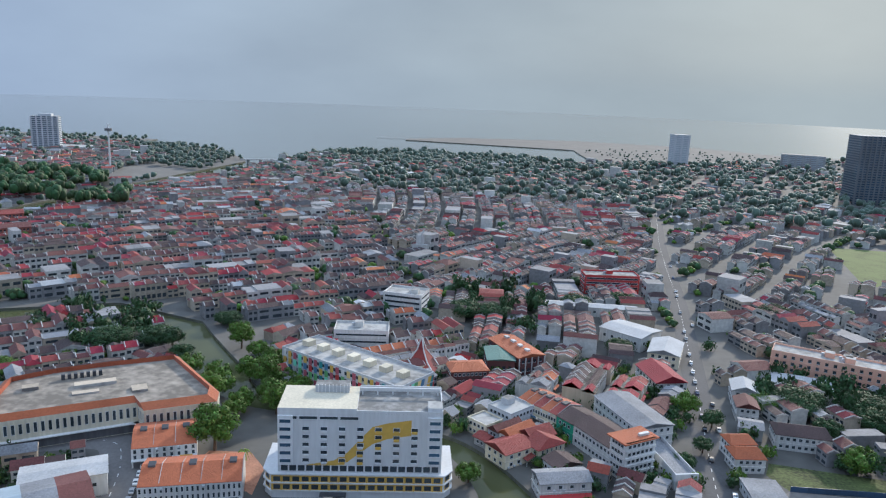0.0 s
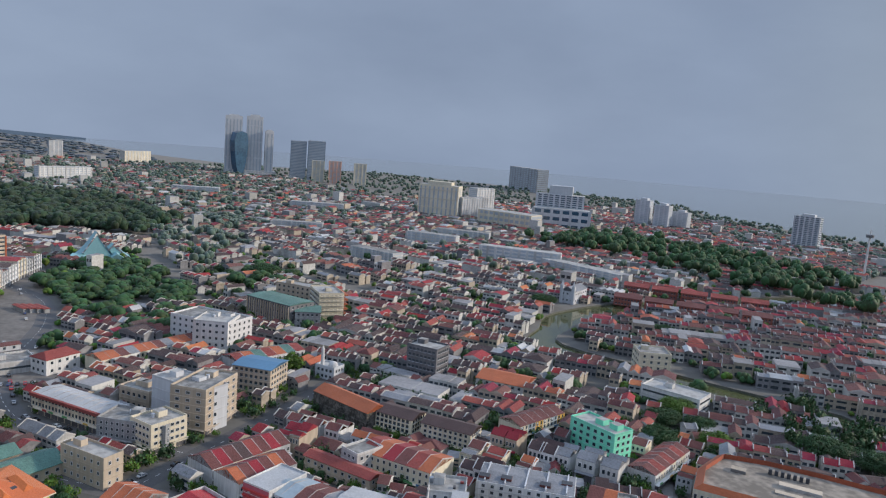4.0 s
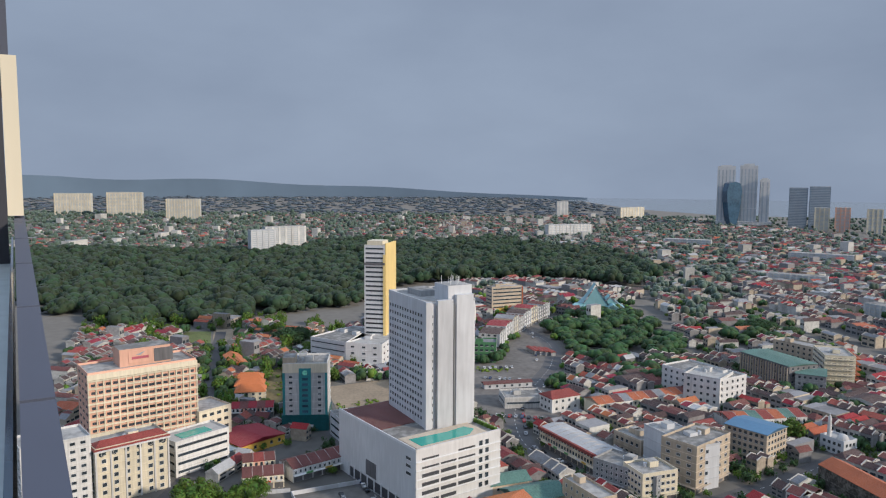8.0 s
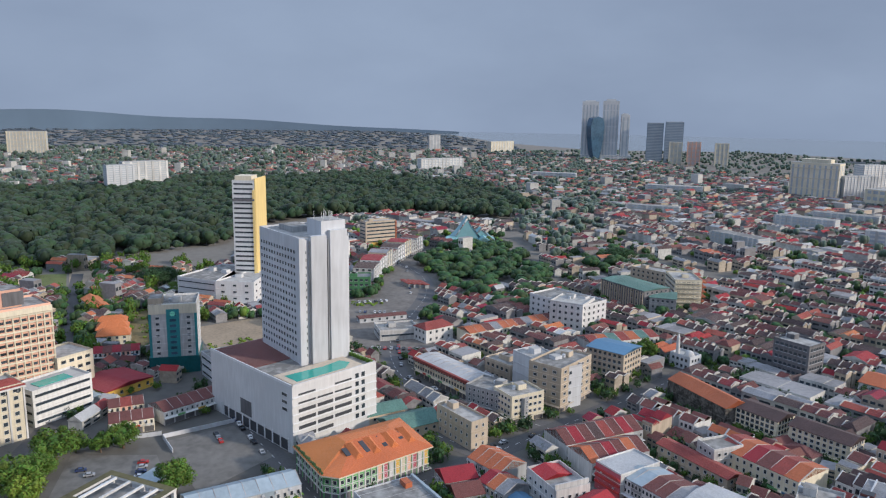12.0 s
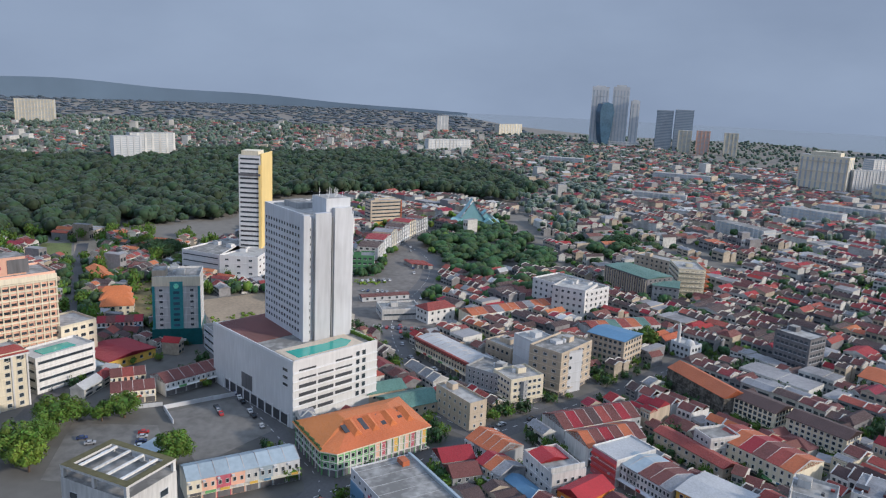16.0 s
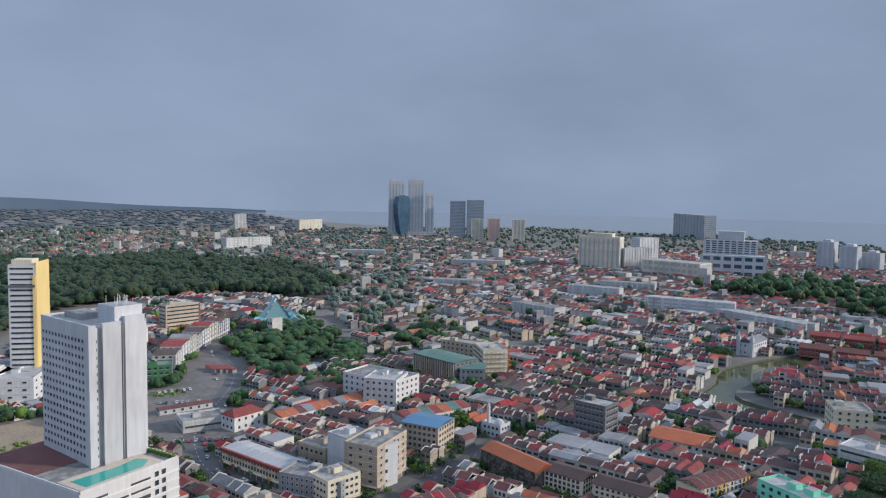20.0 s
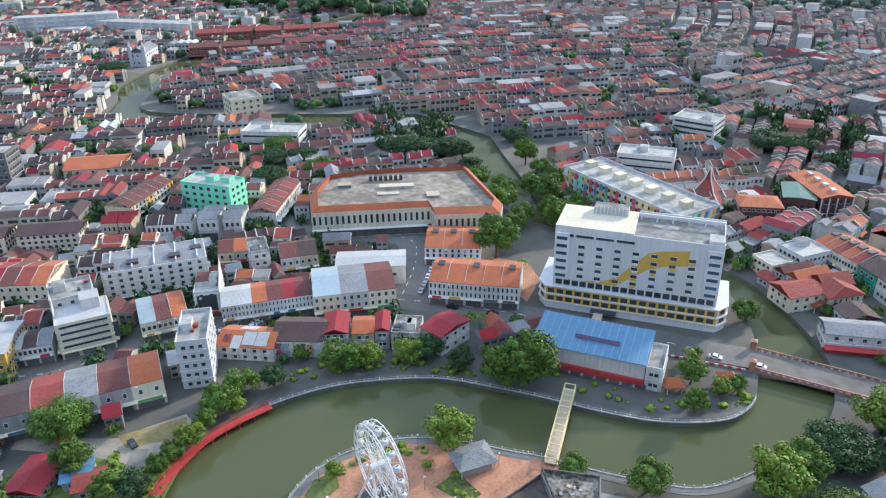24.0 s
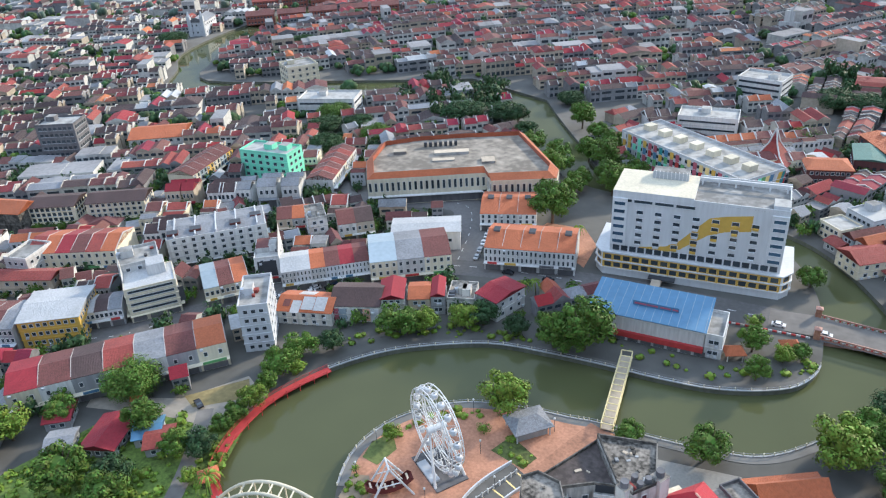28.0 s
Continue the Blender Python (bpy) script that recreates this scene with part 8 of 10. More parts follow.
terrace_row("shop_row", "long cream shop row with orange tiled roofs and pale ribs", (36, 305), (50.4, 288.5), 17, 8, 5, [CREAM], [TILE_ORANGE, TILE_ORANGE, TILE_RED, TILE_ORANGE, TILE_RED], 2.4, True, 1, 2, 15)
block("green_house", "shop house with green rendered front and dark roof", (50.6, 288.2), (56, 280), 16, 8, 2, 3, GREENWALL, "gable", TILE_DARK, rise=2.4, over=0.3)
block("modern_house", "cream modern house with wide windows above the river", (13.5, 287.5), (21, 279.5), 10, 6, 2, 4, CREAM, parapet=0.6, plant=0)
block("flat_house", "pale house with flat concrete roof", (22.5, 297.5), (31.5, 288), 15, 7.5, 2, 5, PALE, parapet=0.7, plant=1)
block("river_shack", "low shack with rusty red sheet roof", (16, 276.5), (20.4, 272), 6.5, 3.2, 1, 2, GREY, "gable", TILE_RED, rise=1.2, over=0.6)
block("gabled_house", "pale blue gabled house with brown roof", (21.6, 277.6), (25.2, 273.4), 14, 6.4, 2, 2, SKYBLUE, "gable", TILE_BROWN, rise=2.2, along="y", over=0.4)
block("gabled_house", "white gabled house with bright orange roof", (25.6, 273.8), (29.8, 269.2), 15, 6.8, 2, 2, WHITE, "gable", TILE_ORANGE, rise=2.3, along="y", over=0.4)
block("dark_shed", "low riverside shed with dark sheet roof", (22.4, 266.8), (29, 259.6), 6, 3, 1, 3, DARKGREY, "gable", SHEET_GREY, rise=1.0, over=0.7)
ah = block("arched_house", "cream house with red hipped roofs and arched windows", (33.6, 269.5), (39.8, 260.4), 13.5, 6.2, 2, 4, CREAM, "gable", TILE_RED, rise=2.8, hip=2.5, ww=0.9, wh=1.9, over=0.6)
part("rear_roof", Shape().gable(-5, 4, 3, 15, 6.4, 3.0, 0.5, 0.25, "y"), TILE_RED, ah)
part("rear_wall", Shape().box(-0.6, 9, 0, 7.6, 11, 6.4), PINK, ah)
part("awning", Shape().face([(0.5, -4.4, 2.6), (10, -4.4, 2.6), (10, -0.05, 3.8), (0.5, -0.05, 3.8)]).face([(0.5, -0.05, 3.7), (10, -0.05, 3.7), (10, -4.4, 2.5), (0.5, -4.4, 2.5)]), TILE_RED, ah, "red sheet awning")
for i in range(4):
    part("awning_post", Shape().box(0.8 + i * 2.95, -4.2, 0, 0.16, 0.16, 2.6), STEEL, ah)
block("grey_roofed_house", "house with broad weathered brown roof", (41.2, 257.6), (45.4, 249.6), 11, 4.6, 1, 3, PALE, "gable", TILE_DARK, rise=2.0, over=0.6)
horn = thing("shell_sculpture", "white curved shell-like tower ornament", "ornament", -18, 615)
part("shell", Shape().prism([(-7, 0), (-2, -2), (4, -2), (7, 0), (4, 2), (-2, 2)], 0, 9).prism([(-4, 0), (0, -1.4), (3, 0), (0, 1.4)], 9, 17).tube((0, 0, 17), (4, 0, 23), 1.2, 0.2, 6), WHITE, horn)

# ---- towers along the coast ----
# glass colour lightened to imitate haze in front of distant towers
FARGLASS = material("haze_paled_glass", (0.42, 0.47, 0.52), 0.35, vary=0.15, spec=0.6)


def far_tower(name, label, p0, p1, depth, h, floors, bays, wall, glassy=FARGLASS, crown=0.0, strips=True, upright=False):
    """A distant tower: bands of glass floor by floor, piers between them."""
    p0, p1 = Vector(p0), Vector(p1)
    u = p1 - p0
    w = u.length
    b = thing(name, label, "tower", p0.x, p0.y, 0, math.atan2(u.y, u.x))
    nn = Vector((-u.y, u.x)).normalized() * depth
    reserve([tuple(p0), tuple(p1), tuple(p1 + nn), tuple(p0 + nn)])
    part("shaft", Shape().prism([(0, 0), (w, 0), (w, depth), (0, depth)], 0, h, 0, 1), [wall, SLAB], b)
    if upright:  # tall bays of glass between piers from foot to top
        for i in range(bays):
            part("glass_bay", Shape().box(w * (i + 0.5) / bays, -0.1, h * 0.08, w / bays * 0.34, 0.3, h * 0.86), glassy, b)
        for i in range(3):
            part("glass_bay", Shape().box(w + 0.05, depth * (i + 0.5) / 3, h * 0.08, 0.3, depth * 0.13, h * 0.86), glassy, b)
        for k in range(3):
            part("floor_band", Shape().box(w / 2, -0.3, h * (0.3 + 0.27 * k), w + 0.6, 0.7, 1.2), wall, b)
        if crown:
            part("crown", Shape().box(w / 2, depth / 2, h, w * 0.6, depth * 0.7, crown), wall, b)
        return b
    g = Shape()
    for k in range(floors):
        z = h * (k + 0.3) / floors
        g.box(w / 2, -0.05, z, w * 0.94, 0.2, h / floors * 0.5).box(w + 0.05, depth / 2, z, 0.2, depth * 0.9, h / floors * 0.5).box(-0.05, depth / 2, z, 0.2, depth * 0.9, h / floors * 0.5)
    part("glazing", g, glassy, b)
    if strips:
        for i in range(bays + 1):
            part("pier", Shape().box(w * i / bays, -0.35, 0, max(0.8, w / bays * 0.3), 0.7, h), wall, b)
    if crown:
        part("crown", Shape().box(w / 2, depth / 2, h, w * 0.5, depth * 0.6, crown), wall, b)
    return b


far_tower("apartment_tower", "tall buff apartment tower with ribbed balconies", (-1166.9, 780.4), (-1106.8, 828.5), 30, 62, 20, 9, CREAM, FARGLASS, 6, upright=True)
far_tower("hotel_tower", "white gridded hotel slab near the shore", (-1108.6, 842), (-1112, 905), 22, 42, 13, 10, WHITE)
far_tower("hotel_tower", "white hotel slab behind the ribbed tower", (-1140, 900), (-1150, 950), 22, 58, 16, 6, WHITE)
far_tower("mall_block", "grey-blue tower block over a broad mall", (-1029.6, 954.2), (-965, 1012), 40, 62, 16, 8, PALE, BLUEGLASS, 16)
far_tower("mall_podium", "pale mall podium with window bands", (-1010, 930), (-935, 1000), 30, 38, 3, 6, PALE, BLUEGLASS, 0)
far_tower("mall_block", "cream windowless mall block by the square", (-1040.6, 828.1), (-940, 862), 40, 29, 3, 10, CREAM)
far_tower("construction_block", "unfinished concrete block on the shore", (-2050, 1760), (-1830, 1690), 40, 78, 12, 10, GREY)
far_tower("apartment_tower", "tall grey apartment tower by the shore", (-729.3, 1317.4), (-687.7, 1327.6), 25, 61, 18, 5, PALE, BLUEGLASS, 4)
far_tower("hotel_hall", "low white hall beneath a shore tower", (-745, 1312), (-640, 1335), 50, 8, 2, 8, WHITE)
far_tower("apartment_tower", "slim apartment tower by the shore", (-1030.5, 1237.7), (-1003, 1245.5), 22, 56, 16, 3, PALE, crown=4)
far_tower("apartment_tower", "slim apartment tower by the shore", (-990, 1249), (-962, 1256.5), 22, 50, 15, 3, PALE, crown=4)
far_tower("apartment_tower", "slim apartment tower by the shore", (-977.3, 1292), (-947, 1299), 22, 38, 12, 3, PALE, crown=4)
m = thing("lookout_mast", "slender white lookout mast with ring cabin", "mast", -485.8, 1077.5)
part("mast", Shape().tube((0, 0, 0), (0, 0, 68), 1.6, 1.1, 8), STEEL, m)
part("ring_cabin", Shape().tube((0, 0, 58), (0, 0, 62), 5, 5, 14), DARKGREY, m)
far_tower("sea_tower", "twin-shafted grey tower by the sea", (456.5, 1498), (485.3, 1502.9), 25, 64, 18, 2, PALE)
# wall colour darkened to give these towers their backlit shade
BACKLIT_GREY = material("backlit_shade_cladding", (0.15, 0.16, 0.175), 0.7, vary=0.3)
far_tower("dark_slab", "huge dark grey apartment slab", (574.6, 1040), (654, 1036.6), 40, 96, 28, 12, BACKLIT_GREY, BLUEGLASS)
far_tower("dark_slab", "huge dark apartment slab taller than its twin", (663, 1036.6), (766, 1036), 30, 102, 30, 14, BACKLIT_GREY, BLUEGLASS)
far_tower("dark_tower", "dark grey apartment tower by the sea", (894, 1157.6), (928.9, 1158.8), 24, 93, 28, 4, BACKLIT_GREY, BLUEGLASS)
far_tower("dark_slab", "dark mid-rise apartment block", (974.5, 1034.5), (1061.8, 1033.7), 40, 64, 18, 10, BACKLIT_GREY, BLUEGLASS)
far_tower("dark_slab", "long dark unfinished apartment block", (1120.5, 1033.2), (1195, 995), 40, 50, 14, 8, BACKLIT_GREY, BLUEGLASS)
far_tower("dark_slab", "long dark unfinished apartment block", (1200, 990), (1281.6, 951.5), 40, 46, 13, 8, BACKLIT_GREY, BLUEGLASS)
far_tower("low_block", "low dark block on the shore", (700, 1560), (775, 1530), 30, 30, 8, 6, GREY)
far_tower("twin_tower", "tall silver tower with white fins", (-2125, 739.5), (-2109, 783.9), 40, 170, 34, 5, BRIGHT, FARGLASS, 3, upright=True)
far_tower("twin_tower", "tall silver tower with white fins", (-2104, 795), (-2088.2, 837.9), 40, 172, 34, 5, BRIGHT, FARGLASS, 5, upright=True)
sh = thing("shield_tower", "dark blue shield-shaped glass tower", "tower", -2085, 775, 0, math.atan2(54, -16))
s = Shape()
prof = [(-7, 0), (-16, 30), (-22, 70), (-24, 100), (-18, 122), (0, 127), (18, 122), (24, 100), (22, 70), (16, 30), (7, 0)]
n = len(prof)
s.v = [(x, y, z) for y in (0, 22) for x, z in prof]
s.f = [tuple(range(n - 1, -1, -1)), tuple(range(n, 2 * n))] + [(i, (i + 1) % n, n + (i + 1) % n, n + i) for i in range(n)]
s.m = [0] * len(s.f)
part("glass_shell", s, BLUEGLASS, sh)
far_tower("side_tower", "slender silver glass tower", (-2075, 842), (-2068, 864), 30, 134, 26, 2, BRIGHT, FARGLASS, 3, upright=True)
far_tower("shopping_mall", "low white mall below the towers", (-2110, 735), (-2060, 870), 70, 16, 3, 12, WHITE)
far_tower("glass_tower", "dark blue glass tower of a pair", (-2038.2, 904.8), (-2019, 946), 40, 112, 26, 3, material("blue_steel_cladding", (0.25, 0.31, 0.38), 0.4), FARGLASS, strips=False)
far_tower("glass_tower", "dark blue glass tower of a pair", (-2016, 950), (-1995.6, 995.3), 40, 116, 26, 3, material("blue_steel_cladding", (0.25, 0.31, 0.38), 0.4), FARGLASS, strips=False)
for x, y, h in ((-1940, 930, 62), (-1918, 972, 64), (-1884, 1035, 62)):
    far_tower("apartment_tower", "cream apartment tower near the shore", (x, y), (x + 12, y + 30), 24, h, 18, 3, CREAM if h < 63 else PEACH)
for x, y, x2, y2, h in ((-2170.5, -848.5, -2183, -754.9, 66), (-2340.8, -1103.7, -2356.6, -1000, 80), (-2473.2, -1343.8, -2492, -1231.5, 72)):
    far_tower("apartment_slab", "broad cream apartment slab before dark woods", (x, y), (x2, y2), 26, h, 18, 12, CREAM)
far_tower("apartment_slab", "buff apartment tower at the edge of the woods", (-1222.5, -336.8), (-1245, -304), 20, 47, 14, 4, PALE)
far_tower("apartment_slab", "white apartment tower with red base", (-1290, -330), (-1330, -270), 20, 48, 13, 6, WHITE)
far_tower("apartment_slab", "long white apartment row", (-1674.6, 210.8), (-1714.7, 313.6), 20, 30, 8, 12, WHITE)
far_tower("apartment_slab", "white apartment blocks in a row", (-2394.8, 530.8), (-2467.2, 621.1), 20, 40, 12, 8, CREAM)
far_tower("apartment_tower", "slim white apartment tower beside houses", (-2536.3, 346.8), (-2540.4, 382), 20, 54, 15, 3, WHITE)
for x, y, x2, y2, h in ((-860, 560, -800, 600, 16), (-720, 580, -640, 640, 18), (-900, 640, -840, 690, 14), (-541, 635, -651, 622, 12), (-1500, 420, -1460, 500, 16), (-1250, 560, -1200, 640, 15), (-1000, 420, -960, 480, 12), (-760, 420, -700, 440, 13)):
    far_tower("mid_rise_block", "white mid-rise block among houses", (x, y) if x < x2 else (x2, y2), (x2, y2) if x < x2 else (x, y), 18, h, 4, 10, WHITE)
TERRACOTTA = material("terracotta_render", (0.33, 0.11, 0.085), 0.8, vary=0.3, streak=True)
for i in range(5):
    x, y = -470 + i * 24, 548 + i * 16
    block("red_square_house", "long low building with dark red roof", (x, y), (x + 21, y + 14), 16, 8, 2, 8, TERRACOTTA, "gable", TILE_BROWN, rise=3)
    block("red_square_house", "long low building with dark red roof", (x - 40, y + 60), (x - 19, y + 74), 16, 8, 2, 8, TERRACOTTA, "gable", TILE_RED, rise=3)
ch = block("church", "pale church with twin pointed towers", (-493.6, 499.4), (-480, 505), 30, 12, 2, 3, PALE, "gable", SHEET_GREY, rise=4, along="y")
for x in (1.5, 13):
    part("spire", Shape().box(x, 0, 0, 3, 3, 17).tube((x, 0, 17), (x, 0, 22), 1.8, 0.1, 4), PALE, ch)
br = thing("sea_bridge", "low concrete bridge at the river mouth", "bridge")
part("deck", Shape().prism([(-345, 1250), (-268, 1278), (-270, 1288), (-347, 1260)], 5, 6.5), GREY, br)
for f in (0.15, 0.4, 0.65, 0.9):
    part("pier", Shape().box(-345 + 77 * f, 1255 + 28 * f, -4, 3, 8, 9), GREY, br)
strip("breakwater", [(-106, 2000), (-190, 2030)], 6, DARKGREY, "dark stone breakwater", "breakwater", 0.5, 1)

# ---- trees that stand out ----
TREES = [tree("broad leafy green street tree", 1, 5.0, 6.5, 3.2, LEAF), tree("rounded light green tree", 2, 5.0, 7.5, 3.0, LEAF_LIGHT), tree("dark dense spreading tree", 3, 5.0, 5.5, 3.4, LEAF_DARK, 50, 95),
         tree("tall uneven green tree", 4, 5.0, 9.0, 4.0, LEAF, 46, 95), tree("thin-leaved young tree on paving", 5, 5.0, 7.0, 3.6, LEAF_LIGHT, 22, 40, 0.28)]
TREES += [tree("huge old rain tree with dense crown", 6, 10.0, 12.0, 5.0, LEAF, 150, 90, 0.36), tree("huge dark spreading tree", 7, 10.0, 11.0, 5.0, LEAF_DARK, 150, 90, 0.36)]
TREE_R = [5, 5, 5, 5, 5, 10, 10]
tree_used = [False] * 7


def plant(rows, kinds):
    for i, (x, y, r) in enumerate(rows):
        k = kinds[i % len(kinds)]
        if r > 8.8:
            k = 6 if k == 2 else 5
        e = r / TREE_R[k]
        m = Matrix.Translation((x, y, 0)) @ Matrix.Rotation(i * 1.7, 4, "Z")
        if tree_used[k]:
            ob = copy_thing(TREES[k], m)
        else:
            TREES[k].matrix_basis, tree_used[k], ob = m, True, TREES[k]
        ob.matrix_basis = ob.matrix_basis @ Matrix.Diagonal((e, e, e * (0.95 if r < 9 else 0.8), 1))
        reserve([(x - 2, y - 2), (x + 2, y - 2), (x + 2, y + 2), (x - 2, y + 2)])


plant([(-164, 114, 9.6), (-128.9, 138.5, 6.2), (-121, 155, 5), (-106, 170, 6), (-98, 175, 5.2), (-82, 185, 6.4), (-57, 181.5, 6.8), (-48, 184, 7.2), (-60, 148.5, 7.5), (-7, 151, 5.2), (-1.2, 201.2, 3.8), (7.6, 199, 3.6)], (0, 0, 2, 0, 1, 2, 3, 3, 1, 0, 3, 1))
plant([(-2, 214, 3.5), (13, 246, 4.3), (-154, 80, 6.5), (-149.2, 103.4, 4.4), (-128.4, 102.5, 5.6), (-127.4, 123.2, 4.6), (-141.5, 85, 6.4)], (4, 0, 0, 3, 2, 1, 2, 3, 2, 0, 1, 0))
plant([(-104, 70, 14), (-182, 104, 4.2), (-84, 262.5, 7.6), (-68, 296, 5.6), (-84, 301, 5.2), (-201, 322, 11), (-218, 299, 10), (-242, 344, 12), (-204, 214, 5), (-26, 150, 3.5), (-84, 127, 2.8), (-62, 138, 3.5), (-87, 113, 2.4)], (1, 0, 3, 3, 0, 0, 2, 0, 2, 0, 1, 4, 4, 4))
plant([(-269, -112, 8.6), (-282, -110, 8.9), (-296, -108, 7.9), (-303, -103, 4.8), (-261, -106, 7.2), (-302, -93, 4.7), (-305, -85, 6.3), (-262, -56, 5.8), (-600, -134, 18), (-572, -112, 11), (-682, 243, 12), (-658, 274, 16), (-386, 178, 7.4)], (0, 3, 0, 0, 1, 0, 0, 3, 2, 1, 2, 2, 0))
plant([(190, 222, 15), (184, 190, 14), (206, 178, 12), (167, 321, 13), (194, 313, 14), (186, 232, 9), (145, 233.5, 5), (153, 237, 4), (100, 390, 9), (217, 464, 12), (164, 315, 11), (192, 303, 12), (263, 404, 12), (90, 473, 11), (121, 479, 12), (112, 312, 6), (164, 264, 6), (148, 232, 6), (377, 286, 12), (284, 248, 6)], (2, 2, 2, 2, 2, 2, 4, 4, 2, 2, 2, 2, 0, 2, 2, 0, 0, 4, 2, 0))
plant([(-237, 326, 11), (-222, 337, 10), (-216, 396, 10), (-169, 366, 14), (-150, 374, 12), (-122, 412, 9), (-98, 312, 7), (-79, 322, 6), (-80, 342, 7), (-72, 306, 5), (-369, 498, 10), (-482, 467, 14), (-54, 403, 9), (16, 442, 13), (34, 439, 13), (6, 382, 10)], (2, 2, 2, 2, 2, 2, 0, 3, 0, 3, 2, 2, 2, 2, 2, 0))
plant([(-103, 171.5, 4.5), (-87, 181, 5.5), (-70, 184, 5), (-52, 180.5, 4.5), (1.2, 187.5, 3.2), (12, 203, 2.8), (-1, 216.9, 2.4), (-128, 148, 5)], (0, 1, 2, 0, 3, 0, 2, 0, 1, 0, 1, 3, 0, 1, 0, 1, 0))
plant([(-124.6, 93.4, 2.6), (-138, 79, 5.6), (-176, 98, 4.2), (-182, 86, 6.5), (-134, 99, 3.4), (-129, 112.5, 3), (-128.6, 117.6, 3.2), (-128, 130.5, 2.8), (-124.5, 140.5, 3.2)], (1, 0, 0, 1, 3, 0, 0, 3, 1, 0, 0, 3, 2, 0, 1, 0, 2))
plant([(-84, 292, 5), (-101, 322, 5), (-118, 336, 6), (-66, 312, 5), (-70, 326, 5), (-92, 362, 5), (-104, 374, 6), (-58, 300, 6), (-62, 318, 5), (-88, 330, 5), (-128, 352, 7), (-140, 372, 8)], (0, 3, 0, 1, 0, 0, 3, 0, 0, 3, 2, 2))
plant([(166, 292, 7), (205, 306, 9), (150, 320, 9), (120, 300, 6), (96, 262, 5), (108, 276, 5), (232, 268, 7), (260, 290, 7), (300, 300, 8), (240, 330, 7)], (2, 2, 0, 2, 2, 2, 2, 0, 2, 0, 0, 2, 2, 2, 2))
plant([(23, 160, 8.6), (38.5, 180.5, 10.5), (38, 155, 9.6), (50, 196, 8.6), (29, 170, 6), (52, 178, 8)], (1, 2, 0, 1, 0, 2))
pm = palm("coconut palm with drooping fronds", 3)
pm.matrix_basis = Matrix.Translation((-116, 92, 0))
for x, y, e in ((-70, 252, 0.8), (-76, 204, 0.9), (-72, 208, 0.8), (22, 118, 0.9), (26, 124, 0.8), (18, 126, 0.8), (96, 248, 0.8)):
    copy_thing(pm, Matrix.Translation((x, y, 0)) @ Matrix.Rotation(x, 4, "Z")).scale = (e, e, e)


# low huts on the overgrown bank
for i, (x, y, rm) in enumerate(((-147, 97, BLUE), (-141.5, 95.5, TILE_RED), (-166, 84, SHEET_GREY), (-176, 92, TILE_MAROON), (-186, 100, TILE_BROWN), (-196, 92, SHEET_GREY), (-204, 84, TILE_BROWN))):
    block("hut", "low hut with rusty patched sheet roof", (x, y), (x + 5.5, y + 4), 8, 3, 1, 2, GREY, "gable", rm, rise=1.2, over=0.6, group="huts on the bank")
block("white_shed", "small white flat-roofed shed on grass", (-137, 70), (-131, 73), 4.5, 3, 1, 2, WHITE, plant=0, parapet=0.2)

van = thing("van", "white box van parked on grass", "van", -128.2, 82, 0.05, 0.5)
part("body", Shape().box(-0.4, 0, 0.5, 3.6, 1.9, 1.9), WHITE, van)
part("cab", Shape().prism([(1.4, -0.95), (2.6, -0.85), (2.6, 0.85), (1.4, 0.95)], 0.5, 1.7), WHITE, van)
part("windscreen", Shape().face([(2.62, -0.8, 1.1), (2.62, 0.8, 1.1), (2.3, 0.75, 1.72), (2.3, -0.75, 1.72)]), WINDOW, van)
for x in (-1.4, 1.7):
    for y in (-0.9, 0.9):
        part("wheel", Shape().tube((x, y - 0.12, 0.36), (x, y + 0.12, 0.36), 0.36, None, 12), RUBBER, van)
sr = thing("shrine", "small orange street shrine under a tree", "shrine", -160.1, 110.8, 0, 0.6)
part("base", Shape().box(0, 0, 0, 3.2, 2.6, 0.5), GREY, sr)
part("cell", Shape().box(0, 0.4, 0.5, 2.2, 1.6, 1.9), OCHRE, sr)
part("roof", Shape().gable(-1.5, 1.5, -1.0, 1.3, 2.4, 0.9, 0.2, 0.12), TILE_ORANGE, sr)
pv = thing("small_pavilion", "thatched brown pavilion by the boardwalk", "pavilion", -119.5, 95.5, 0, 0.9)
part("roof", Shape().gable(-2.2, 2.2, -2, 2, 2.6, 1.7, 0.4, 0.15, "x", 0, 1.8), TILE_ORANGE, pv)
for x in (-1.9, 1.9):
    for y in (-1.7, 1.7):
        part("post", Shape().box(x, y, 0, 0.2, 0.2, 2.6), BARK, pv)
block("long_hut", "long hut with faded rose sheet roof", (-158, 89), (-149, 92), 13, 3.2, 1, 3, GREY, "gable", TILE_MAROON, rise=1.4, along="y", over=0.6)

